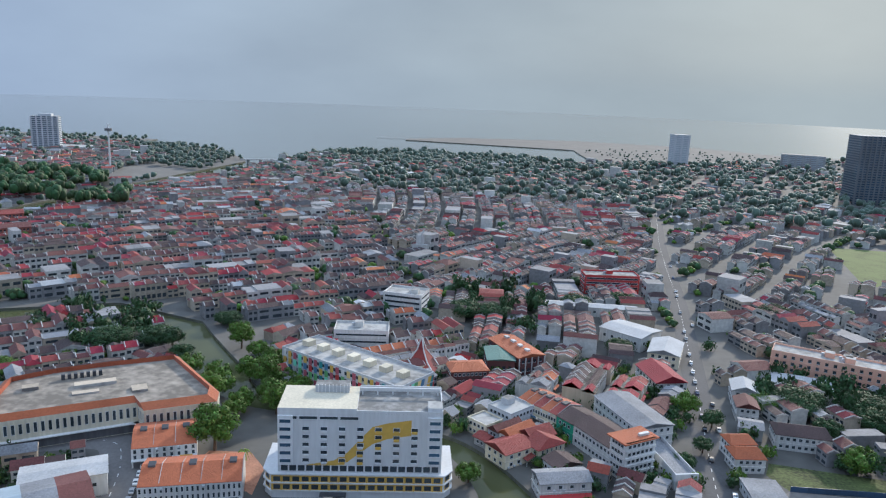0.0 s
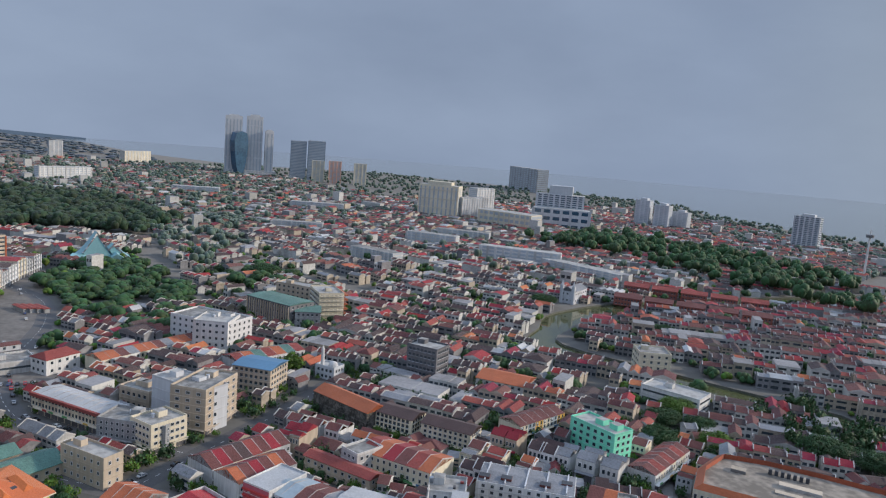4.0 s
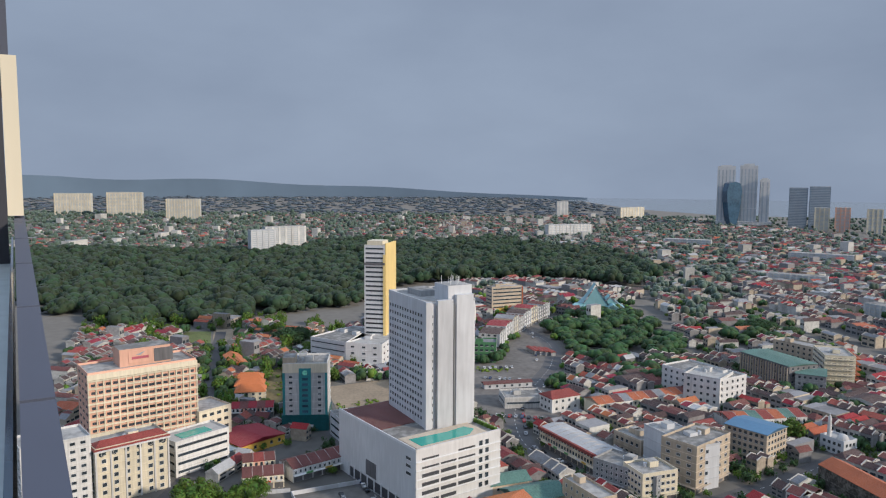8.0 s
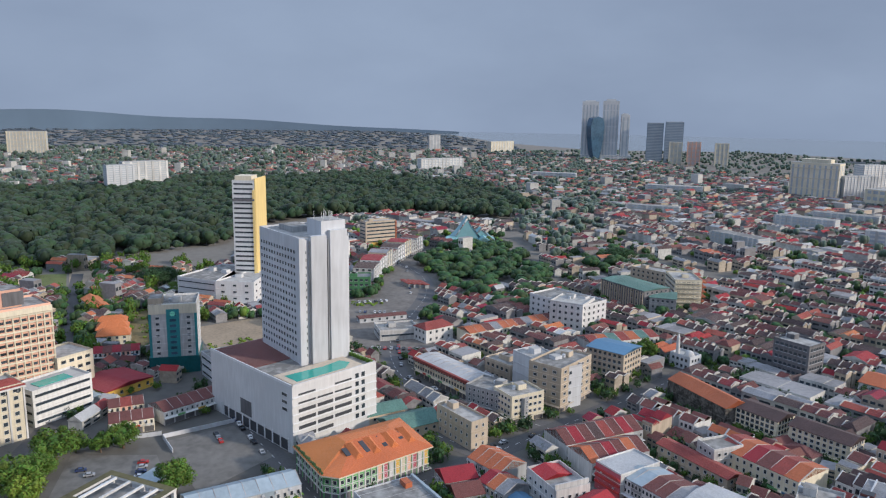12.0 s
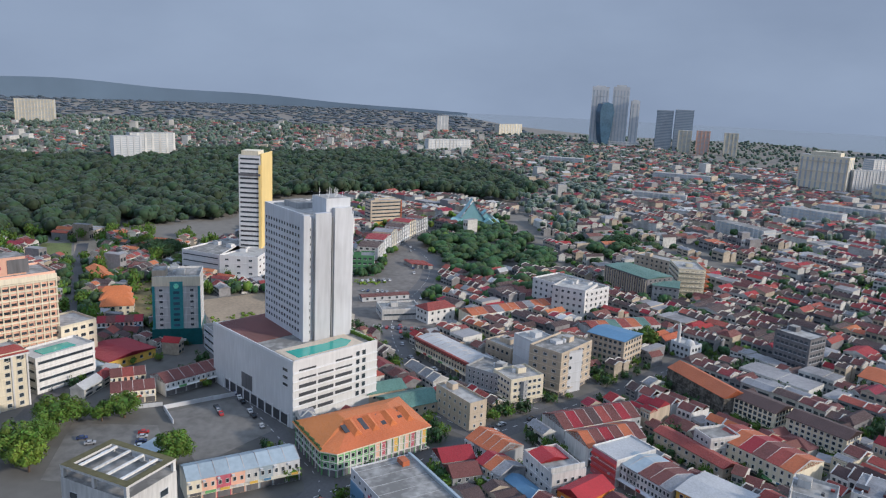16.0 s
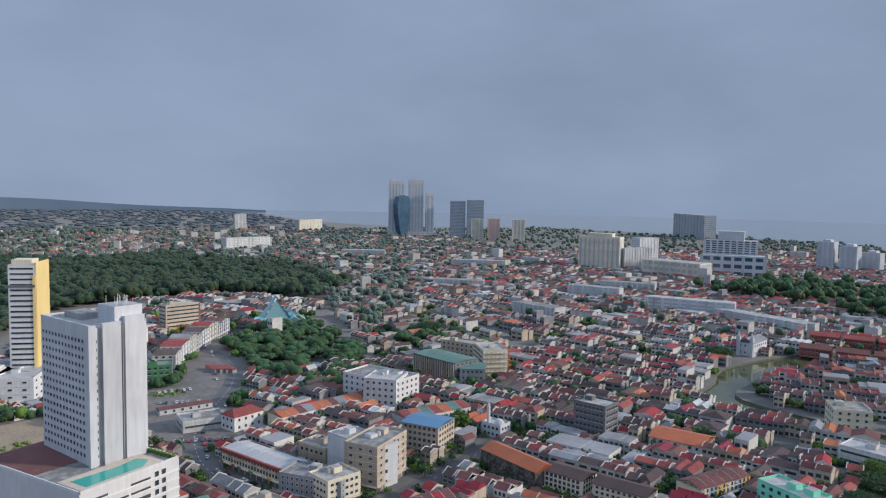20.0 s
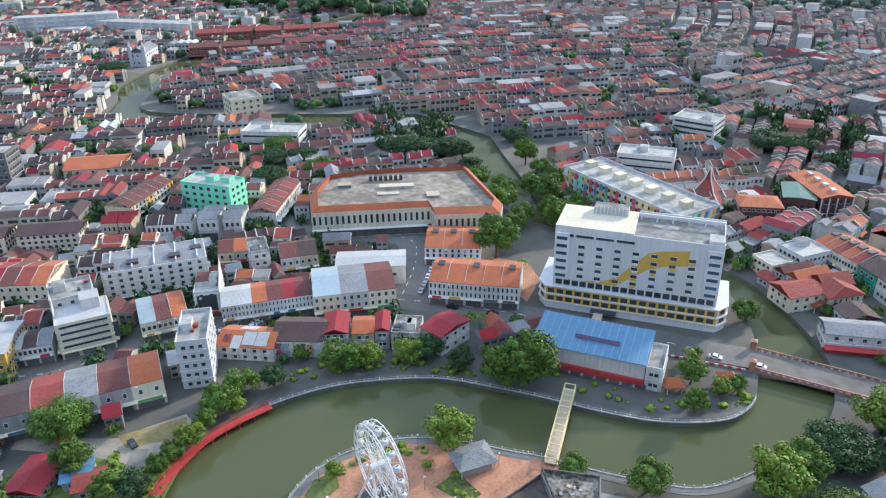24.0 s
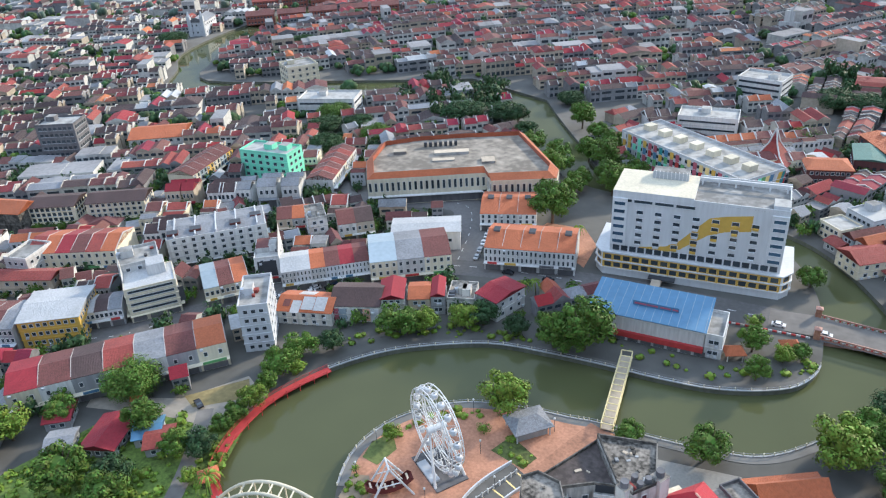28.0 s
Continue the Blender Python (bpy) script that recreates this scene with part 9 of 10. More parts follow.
# ---- cars ----
def car(label, paint):
    b = thing("car", label, "car", group="parked and driving cars")
    s = Shape()
    prof = [(-2.1, 0.35), (-2.1, 0.85), (-1.2, 0.95), (-0.6, 1.42), (0.9, 1.45), (1.6, 0.98), (2.1, 0.85), (2.1, 0.35)]
    n = len(prof)
    s.v = [(x, y, z) for y in (-0.85, 0.85) for x, z in prof]
    s.f = [tuple(range(n)), tuple(range(2 * n - 1, n - 1, -1))] + [(i, n + i, n + (i + 1) % n, (i + 1) % n) for i in range(n)]
    s.m = [0] * len(s.f)
    part("body", s, paint, b)
    g = Shape().face([(-1.15, -0.75, 1.0), (-1.15, 0.75, 1.0), (-0.64, 0.7, 1.42), (-0.64, -0.7, 1.42)]).face([(1.53, 0.75, 1.05), (1.53, -0.75, 1.05), (0.97, -0.7, 1.45), (0.97, 0.7, 1.45)])
    for y in (-0.87, 0.87):
        g.face([(-1.0, y, 0.98), (1.35, y, 1.0), (0.85, y, 1.38), (-0.6, y, 1.36)])
    part("glazing", g, WINDOW, b)
    for x in (-1.3, 1.3):
        part("wheel_pair", Shape().tube((x, -0.95, 0.32), (x, -0.7, 0.32), 0.32, None, 10).tube((x, 0.7, 0.32), (x, 0.95, 0.32), 0.32, None, 10), RUBBER, b)
    return b


PAINTS = [("white", (0.75, 0.75, 0.75)), ("silver", (0.4, 0.41, 0.43)), ("black", (0.02, 0.02, 0.025)), ("red", (0.4, 0.03, 0.03)), ("dark blue", (0.04, 0.06, 0.15))]
CARS = [car(f"small {n} saloon car on the street", material(f"{n}_car_paint", c, 0.25, 0.1, vary=0.1, spec=0.6)) for n, c in PAINTS]
rc = random.Random(11)
car_used = [False] * len(CARS)


def park(x, y, turn, z=0.1):
    k = rc.choices(range(5), (5, 4, 3, 1.2, 1.5))[0]
    m = Matrix.Translation((x, y, z)) @ Matrix.Rotation(turn, 4, "Z")
    if car_used[k]:
        return copy_thing(CARS[k], m)
    CARS[k].matrix_basis, car_used[k] = m, True
    return CARS[k]


def park_line(p, q, n, aside=0.0, skip=0.15):
    """Cars along a line, nose to tail, or abreast when aside is 90 degrees."""
    a = math.atan2(q[1] - p[1], q[0] - p[0]) + radians(aside)
    for i in range(n):
        if rc.random() > skip:
            f = (i + 0.5) / n
            park(p[0] + (q[0] - p[0]) * f, p[1] + (q[1] - p[1]) * f, a + rc.gauss(0, 0.03) + (math.pi if rc.random() < 0.3 else 0))


park_line((-101, 222), (-108, 262), 7)
park_line((-115, 224), (-119, 248), 5)
park_line((-193, 262), (-205, 296), 13, 90)
park_line((-226, 222), (-238, 252), 11, 90)
park_line((-291, -27), (-350, -52), 12)
park_line((-301, -44), (-318, -51), 5)
park_line((-258, -66), (-266, -92), 5, 90, 0.5)
park_line((-276, -72), (-292, -74), 4, 90, 0.3)
park_line((-378, -131), (-480, -166), 16)
park_line((101, 236), (200, 640), 30, 0, 0.6)
park_line((107, 236), (206, 640), 30, 0, 0.7)
park_line((-52, 219), (-90, 218), 5, 0, 0.3)
park_line((25, 217), (-15, 219), 3, 0, 0.3)
park_line((-262, 22), (-292, 76), 9, 0, 0.3)
park_line((-425, 20), (-418, 56), 10, 90, 0.2)
park_line((-470, 0), (-500, 8), 9, 90, 0.2)
park_line((-505, 20), (-500, 50), 9, 90, 0.3)
park_line((-530, 12), (-534, 44), 8, 90, 0.3)
park_line((-330, 68), (-375, 40), 8, 0, 0.3)
park_line((22, 112), (30, 100), 4, 30, 0.1)
park_line((-146, 119), (-140, 116), 1, 0, 0)
park_line((150, 240), (175, 236), 6, 90, 0.4)
park_line((-450, 50), (-520, 70), 5, 0, 0.3)
park_line((-170, 160), (-140, 192), 6, 0, 0.3)
park_line((20, 348), (0, 362), 6, 90, 0.3)
park_line((-247, 8), (-298, 92), 9, 0, 0.35)
park_line((-388, 39), (-452, 42), 6, 0, 0.3)
park_line((-548, 62), (-690, 72), 9, 0, 0.4)
park_line((-262, -72), (-288, -98), 6, 60, 0.35)
park_line((-310, -122), (-372, -128), 6, 0, 0.3)
park_line((-150, 178), (-125, 205), 5, 0, 0.3)
park_line((60, 216), (96, 209), 4, 0, 0.2)
park_line((-46, 336), (-30, 322), 5, 0, 0.3)


# ---- the terrace the camera stands on ----
def terrace():
    """Roof terrace edge: coping, glass rail, deck of boards, glazed pavilion and louvred plant."""
    ux, uy = -0.8585, -0.5128                       # along the edge, away from the camera
    nx, ny = 0.5128, -0.8585                      # inwards, over the deck
    Q = lambda s, n: (-2.0 + ux * s + nx * n, -0.78 + uy * s + ny * n)
    b = thing("terrace_parapet", "dark blue-grey metal coping along the terrace edge", "parapet")
    def slab(s0, s1, n0, n1, z0, z1, nm, mat, par):
        return part(nm, Shape().prism([Q(s0, n0), Q(s0, n1), Q(s1, n1), Q(s1, n0)], z0, z1), mat, par)
    COPE = material("blue_grey_coping", (0.07, 0.08, 0.115), 0.6, 0.0, vary=0.1)
    PALEC = material("pale_concrete_kerb", (0.45, 0.5, 0.5), 0.8, vary=0.2, grain=3)
    for i in range(6):
        s0, s1 = 0.25 + i * 3.0, 3.2 + i * 3.0
        low = [(*Q(e, n), 137.75 + 0.031 * e) for e, n in ((s0, -0.03), (s0, 0.16), (s1, 0.16), (s1, -0.03))]
        high = [(x, y, z + 0.8) for x, y, z in low]
        k = Shape().face(high).face(low[::-1])
        for j in range(4):
            k.face([low[j], low[(j + 1) % 4], high[(j + 1) % 4], high[j]])
        part("coping", k, COPE, b)
    slab(0.25, 18.2, 0.2, 0.24, 137.9, 138.5, "glass_panel", BLUEGLASS, b)
    slab(-0.6, 18.2, 0.24, 0.5, 137.6, 138.1, "kerb", PALEC, b)
    slab(0.25, 18.4, 0.02, 0.14, 118, 137.74, "facade", PALE, b)
    d = thing("terrace_deck", "grey boarded terrace deck", "deck")
    for i in range(26):
        slab(-0.6 + i * 0.75, 0.1 + i * 0.75, 0.5, 7.0, 137.5, 137.7, "board", GREY, d)
    slab(-0.6, 19, 0.5, 7, 117.5, 137.45, "floor_slab", GREY, d)
    p = thing("glazed_pavilion", "dark-framed glazed roof pavilion with white fin", "pavilion")
    FR = material("charcoal_cladding", (0.045, 0.047, 0.06), 0.5, vary=0.15)
    TINT = glass("teal_tinted_glass", (0.03, 0.1, 0.1), 0.06)
    slab(16.2, 16.7, -0.02, 0.27, 139.1, 142.4, "white_fin", CREAM, p)
    slab(16.2, 19.5, 0.28, 6.5, 141.8, 142.45, "fascia", FR, p)
    slab(16.2, 16.5, 0.28, 0.62, 137.7, 141.8, "frame_post", FR, p)
    slab(16.3, 16.36, 0.7, 6.5, 137.7, 141.8, "glass_wall", TINT, p)
    for n in (2.1, 3.6, 5.1):
        slab(16.2, 16.4, n, n + 0.08, 137.7, 141.8, "mullion", FR, p)
    slab(16.2, 16.4, 0.7, 6.5, 139.6, 139.7, "transom", FR, p)
    slab(16.9, 19.5, 0.6, 6.5, 137.7, 139.2, "interior_counter", BUFF, p)
    l = thing("louvred_plant", "dark louvred plant box with pale slats on the pavilion roof", "plant")
    slab(16.6, 19, 0.75, 4, 142.45, 144.15, "box", FR, l)
    for i in range(9):
        slab(16.5, 16.6, 0.75, 4, 142.6 + i * 0.18, 142.625 + i * 0.18, "louvre", PALE, l)
    part("fin_plate", Shape().prism([Q(16.3, 0.12), Q(16.3, 0.4), Q(17.6, 0.4), Q(17.6, 0.12)], 142.4, 144.1), COPE, l)
    v = thing("viewing_scope", "steel coin telescope on a round post", "telescope")
    x, y = -14.8, -9.6
    part("post", Shape().tube((x, y, 137.9), (x, y, 139.72), 0.12, 0.11, 14), STEEL, v)
    part("collar", Shape().tube((x, y, 139.72), (x, y, 139.8), 0.135, None, 14), TILE_ORANGE, v)
    part("foot", Shape().tube((x, y, 137.7), (x, y, 137.82), 0.42, 0.42, 18).tube((x, y, 137.82), (x, y, 137.92), 0.3, 0.26, 18), STEEL, v)
    part("barrel", Shape().tube((x + 0.03, y - 0.5, 140.42), (x - 0.03, y + 0.5, 139.9), 0.12, 0.13, 14), STEEL, v)
    part("eyepiece", Shape().tube((x - 0.03, y + 0.5, 139.9), (x - 0.034, y + 0.56, 139.87), 0.15, 0.15, 14), PALE, v)
    part("yoke", Shape().tube((x, y, 139.78), (x, y, 140.1), 0.06, None, 8), STEEL, v)
    l2 = [(*Q(16.6, 0.5), 142.5), (*Q(16.6, 0.2), 143.5)]
    part("stay", Shape().tube(*l2, 0.035, None, 6), STEEL, l)


terrace()
# tower shaft under the terrace
tagged(part("tower_shaft", Shape().box(9, -12, 0, 16, 16, 117.5), PALE), "pale tower shaft below the terrace", "tower", kind="structure")
# ---- the town between the landmarks ----
rng = random.Random(7)
HOUSES = [shop_house("white shop house with brown tiled roof", WHITE, TILE_BROWN, 6, 17), shop_house("cream shop house with red tiled roof", CREAM, TILE_RED, 6.5, 16, 7.5),
          shop_house("white shop house with blackened tiled roof", WHITE, TILE_DARK, 5.6, 18, 6.6), shop_house("buff shop house with maroon sheet roof", BUFF, TILE_MAROON, 7, 15, 8, False),
          shop_house("grey shop house with orange tiled roof", PALE, TILE_ORANGE, 6.2, 15, 7, True, TILE_BROWN), shop_house("white shop house with grey sheet roof", WHITE, SHEET_GREY, 6.4, 16, 8, False),
          shop_house("cream shop house with brown roof", CREAM, TILE_BROWN, 7.2, 18, 7.2, True, SHEET_GREY), shop_house("weathered shop house with dark red roof", GREY, TILE_RED, 6, 19, 6.4, True, TILE_DARK)]
HOUSE_W = [6, 6.5, 5.6, 7, 6.2, 6.4, 7.2, 6]
HOUSE_D = [17, 16, 18, 15, 15, 16, 18, 19]
used = [False] * len(HOUSES)
made_near = 0
spare = []
near_field, mid_field, far_field = HouseField(), HouseField(), HouseField()


def fill(poly, angle, gap=0.13, roofs=(3, 4, 5, 6, 7, 8, 9), weights=(4, 8.5, 7.5, 0.9, 3, 0.9, 0.25), street=6.0, near=330.0, limit=2500.0, tall=(5.0, 8.2), far=800.0, deep=(13, 18), wide=(5.4, 7.6)):
    """Rows of joined houses, back to back, along one direction, wherever the ground is free."""
    global made_near
    p = np.array(poly)
    mid, a = p.mean(0), radians(angle)
    c, s = math.cos(a), math.sin(a)
    q = (p - mid) @ np.array([[c, -s], [s, c]])
    lo, hi = q.min(0), q.max(0)
    v, row, put, bend, shift = lo[1], 0, [], rng.uniform(5, 14), rng.uniform(0, 500)
    while v < hi[1]:
        depth = rng.uniform(*deep)
        u, run = lo[0] + rng.uniform(0, 6), 0
        while u < hi[0]:
            if run <= 0:  # neighbours in a run were built together
                run = rng.randint(1, 4)
                kind, roof, wall = rng.randrange(len(HOUSES)), rng.choices(roofs, weights)[0], rng.choices((0, 1, 2), (3.5, 3, 3.5))[0]
                h, rise, part_d, lift = rng.uniform(*tall) * (1.3 if rng.random() < 0.08 else 1), rng.uniform(1.4, 2.6), rng.uniform(0.82, 1.0), rng.uniform(0.85, 1.2)
                along, flat, rib = rng.random() < 0.85, rng.random() < 0.09, rng.random() < 0.3
            run -= 1
            w = rng.uniform(*wide) if rng.random() < 0.85 else rng.uniform(1.5, 2.2) * wide[1]
            b = v + depth / 2 + bend * math.sin((u + shift) / 90)
            lean = bend / 90 * math.cos((u + shift) / 90)
            x, y = mid[0] + c * (u + w / 2) - s * b, mid[1] + s * (u + w / 2) + c * b
            u += w + (rng.uniform(3, 9) if rng.random() < 0.04 else 0.05)
            dist = math.hypot(x, y)
            if dist > limit or not inside(poly, np.array([x]), np.array([y]))[0]:
                continue
            ok = True
            for e in (-0.48, 0, 0.48):
                for g in (-0.48, 0, 0.48):
                    ok = ok and is_free(x + c * e * w - s * g * depth, y + s * e * w + c * g * depth)
            if not ok or rng.random() < gap:
                spare.append((x, y))
                run = 0
                continue
            put.append([(x + c * e * w - s * g * depth, y + s * e * w + c * g * depth) for e, g in ((-0.45, -0.45), (0.45, -0.45), (0.45, 0.45), (-0.45, 0.45))])
            if dist < near and made_near < 58:
                turn = a + lean + (math.pi if row % 2 else 0)
                bx, by = x - math.sin(turn) * -HOUSE_D[kind] / 2, y + math.cos(turn) * -HOUSE_D[kind] / 2
                m = Matrix.Translation((bx, by, 0)) @ Matrix.Rotation(turn, 4, "Z")
                if used[kind]:
                    ob = copy_thing(HOUSES[kind], m)
                else:
                    HOUSES[kind].matrix_basis, used[kind] = m, True
                    ob = HOUSES[kind]
                e = Matrix.Diagonal((w / HOUSE_W[kind] if w < 9 else 1.15, part_d * 1.05, lift, 1))
                ob.matrix_basis = ob.matrix_basis @ e
                made_near += 1
            else:
                if dist > 750 and rng.random() < 0.14:
                    wall, roof = 0, rng.choice((3, 5, 8, 8, 9, 9))
                if dist > 1150 and rng.random() < 0.012:  # pale mid-rise blocks of the suburbs
                    w, wall, field_h, now_flat = w * rng.uniform(1.5, 3.5), 0, rng.uniform(9, 24), True
                elif rng.random() < 0.014 and tall[1] > 8:  # a taller flat-roofed block now and then
                    field_h, now_flat = h * rng.uniform(1.5, 2.2), True
                else:
                    field_h, now_flat = h, flat
                field = near_field if dist < 420 else mid_field if dist < 900 else far_field
                field.add(x, y, w, depth * part_d, field_h + rng.uniform(0, 0.9), a + lean + rng.gauss(0, 0.008), wall, roof if rng.random() < 0.66 else rng.choices(roofs, weights)[0],
                          rise, along if rng.random() < 0.85 else not along, now_flat, dist < far, rib and dist < 700)
        v += depth + (street if row % 2 else 1.5)
        row += 1
    for house in put:
        reserve(house)


fill([(-150, 190), (-135, 230), (-190, 300), (-420, 360), (-560, 330), (-560, 150), (-360, 40), (-290, 60), (-225, 100)], 27, near=360)
fill([(-230, 30), (-205, 60), (-140, 110), (-150, 130), (-225, 110), (-300, 60), (-260, 20)], 40, near=360)
fill([(-100, 320), (-60, 420), (-140, 420), (-160, 450), (-400, 430), (-470, 520), (-480, 900), (-380, 1050), (-150, 1000), (-60, 700), (-20, 480), (20, 380), (-20, 320)], 35, near=390)
fill([(20, 260), (100, 235), (122, 350), (70, 380), (20, 380)], 62, near=360, gap=0.1)
fill([(122, 350), (160, 500), (90, 520), (40, 480), (-20, 480), (20, 380), (70, 380)], 84, near=360, gap=0.14)
fill([(160, 500), (210, 700), (80, 720), (-60, 700), (-20, 480), (40, 480), (90, 520)], 58, near=0, gap=0.12)
fill([(210, 700), (250, 900), (-150, 1000), (-60, 700), (80, 720)], 95, near=0, gap=0.16)
fill([(115, 215), (160, 260), (300, 300), (320, 480), (175, 500), (140, 350)], 100, near=0, gap=0.25, street=11)
fill([(300, 300), (480, 300), (560, 520), (420, 620), (320, 480)], 70, near=0, gap=0.52, street=14)
fill([(175, 500), (320, 480), (420, 620), (560, 520), (520, 900), (250, 900), (220, 690)], 50, near=0, gap=0.55, street=12)
fill([(-150, 1000), (-380, 1050), (-330, 1250), (-260, 1400), (200, 1420), (300, 1500), (900, 1700), (1700, 1350), (900, 600), (560, 520), (520, 900), (240, 900)], 60, gap=0.84, street=14)
fill([(-480, 900), (-480, 1240), (-640, 1490), (-1350, 1600), (-1350, 1450), (-700, 1440)], 30, gap=0.3, street=10)
fill([(-330, 1180), (-300, 1050), (-150, 1000), (-100, 1300), (-250, 1420)], 40, gap=0.35)
fill([(-470, 520), (-560, 350), (-900, 340), (-1300, 500), (-1500, 900), (-1350, 1500), (-700, 1480), (-480, 1300), (-480, 900)], 20, gap=0.3, street=10)
fill([(-560, 330), (-560, 190), (-900, 230), (-1250, 300), (-1700, 100), (-2500, 0), (-2500, 900), (-1500, 900), (-1300, 500), (-900, 340)], 8, gap=0.68, street=12)
fill([(-1350, -150), (-1250, -500), (-1300, -900), (-2500, -1200), (-2500, 0), (-1700, 100)], -10, gap=0.7, street=14)
fill([(-420, -60), (-420, -160), (-640, -260), (-700, -230), (-640, -100), (-560, -60)], -20, gap=0.35, street=14, near=0, weights=(5, 3, 2, 6, 1, 2, 1))
fill([(-330, -130), (-330, -200), (-640, -330), (-640, -260)], -18, gap=0.35, street=14, near=0)
fill([(-420, -55), (-410, 20), (-560, 8), (-720, -30), (-790, -90), (-640, -70)], 24, gap=0.45, street=12, near=0)
fill([(-640, 95), (-760, 180), (-900, 230), (-1000, 120), (-950, 0), (-800, -60), (-740, 20)], 40, gap=0.4, street=12, near=0)
fill([(-400, 430), (-470, 460), (-560, 330), (-540, 300), (-420, 360)], 25, gap=0.1, near=0)
fill([(-190, 300), (-150, 325), (-148, 400), (-205, 417), (-290, 385), (-385, 365), (-430, 405), (-478, 470), (-560, 450), (-560, 330), (-420, 355)], 30, gap=0.15, near=390)
fill([(-205, 455), (-300, 425), (-378, 402), (-408, 436), (-300, 450)], 30, gap=0.1, near=0)
fill([(-245, -20), (-230, 0), (-262, 40), (-292, 90), (-310, 80), (-280, 30)], 60, near=360)
fill([(-395, -100), (-440, -110), (-445, -60), (-400, -55)], -10, near=0, gap=0.2)
fill([(-330, -60), (-352, -50), (-400, -66), (-392, -100), (-365, -85)], -25, near=0, gap=0.1)
fill([(-285, 60), (-300, 40), (-320, 35), (-330, 60)], 25, near=0)
fill([(-195, 60), (-170, 80), (-150, 100), (-200, 110), (-225, 85)], 40, near=360)
for quay in (band(bank_a[4:80], 18), band(bank_b[4:80], 18)):
    reserve(quay[0] + quay[1][::-1])
reserve([(-150, 126), (-125, 128), (-112, 160), (-135, 166)])
for poly, turn in (([(-230, 110), (-130, 105), (-118, 150), (-60, 185), (-50, 215), (-120, 215), (-180, 260), (-240, 240), (-262, 150)], 42), ([(-560, 330), (-560, 60), (-380, -40), (-230, -20), (-190, 60), (-150, 190), (-100, 320)], 27),
                   ([(-400, -60), (-640, -100), (-800, -60), (-760, 20), (-640, 95), (-440, 40), (-380, 0)], 20), ([(-300, -124), (-420, -60), (-640, -170), (-640, -330), (-420, -240)], -20), ([(-180, 255), (-100, 270), (-130, 360), (-240, 340)], 50),
                   ([(-60, 300), (20, 255), (110, 230), (125, 345), (40, 400), (-100, 400)], 62), ([(40, 190), (100, 190), (105, 240), (40, 262)], 70)):
    fill(poly, turn, gap=0.12, street=2.5, near=0, tall=(3.2, 6.0), deep=(6.5, 10), wide=(4.2, 6.5), weights=(3, 7, 5, 0.8, 1.6, 3, 0.8))
fill([(110, 150), (300, 120), (470, 180), (520, 320), (300, 310), (160, 270)], 80, gap=0.45, street=12, near=0)
near_field.finish("crowded tiled and sheet-roofed shop houses of the old town")
mid_field.finish("crowded red and brown roofed houses of the old town")
far_field.finish("small houses with red and grey roofs in the suburbs")

# woods
def tuft_template(seed, arms=4, tufts=9):
    """A unit crown for woods: soft lumps of foliage and loose tufts on them, all of quads."""
    r = random.Random(seed)
    k = Shape()
    lumps = [Vector((0, 0, 0.55))] + [Vector((0.5 * math.cos(i * 1.57 + r.uniform(-0.4, 0.4)), 0.5 * math.sin(i * 1.57 + r.uniform(-0.4, 0.4)), r.uniform(0.35, 0.62))) for i in range(arms)]
    for n, c in enumerate(lumps):
        rad = r.uniform(0.5, 0.6) if n == 0 else r.uniform(0.36, 0.5)
        at = {}
        for ax in range(3):
            for sg in (-1, 1):
                for i in range(2):
                    for j in range(2):
                        q = []
                        for a, b in ((0, 0), (1, 0), (1, 1), (0, 1)):
                            co = [0, 0, 0]
                            co[ax], co[(ax + 1) % 3], co[(ax + 2) % 3] = sg, i + a - 1, j + b - 1
                            if tuple(co) not in at:
                                v = Vector(co).normalized() * rad * r.uniform(0.8, 1.15)
                                at[tuple(co)] = len(k.v)
                                k.v.append((c.x + v.x, c.y + v.y, c.z + v.z * 0.72))
                            q.append(at[tuple(co)])
                        k.f.append(tuple(q if sg > 0 else q[::-1]))
        for _ in range(tufts):
            d = Vector((r.gauss(0, 1), r.gauss(0, 1), r.gauss(0.6, 0.7))).normalized()
            q = c + Vector((d.x, d.y, d.z * 0.72)) * rad * 1.03
            a = d.orthogonal().normalized()
            a.rotate(Matrix.Rotation(r.uniform(0, 6.3), 3, d))
            b = d.cross(a) + d * r.uniform(-0.5, 0.5)
            e = r.uniform(0.06, 0.13)
            k.face([q - a * e, q - b * e, q + a * e, q + b * e])
    return k.v, k.f


def leaf_template(seed):
    """A unit crown of many small leaves for trees that are seen closer."""
    k = leaf_crown(random.Random(seed), 1.0, 1.0, 22, 8, 0.12)
    return k.v, k.f


T1, T2, T3, T4 = tuft_template(1), tuft_template(2), clump_template(3, 18, 0.34, 0.3, 2), clump_template(4, 14, 0.38, 0.34, 2)


T5, T6 = tuft_template(5, 1, 4), tuft_template(6, 1, 4)
T0, T00 = leaf_template(31), leaf_template(32)


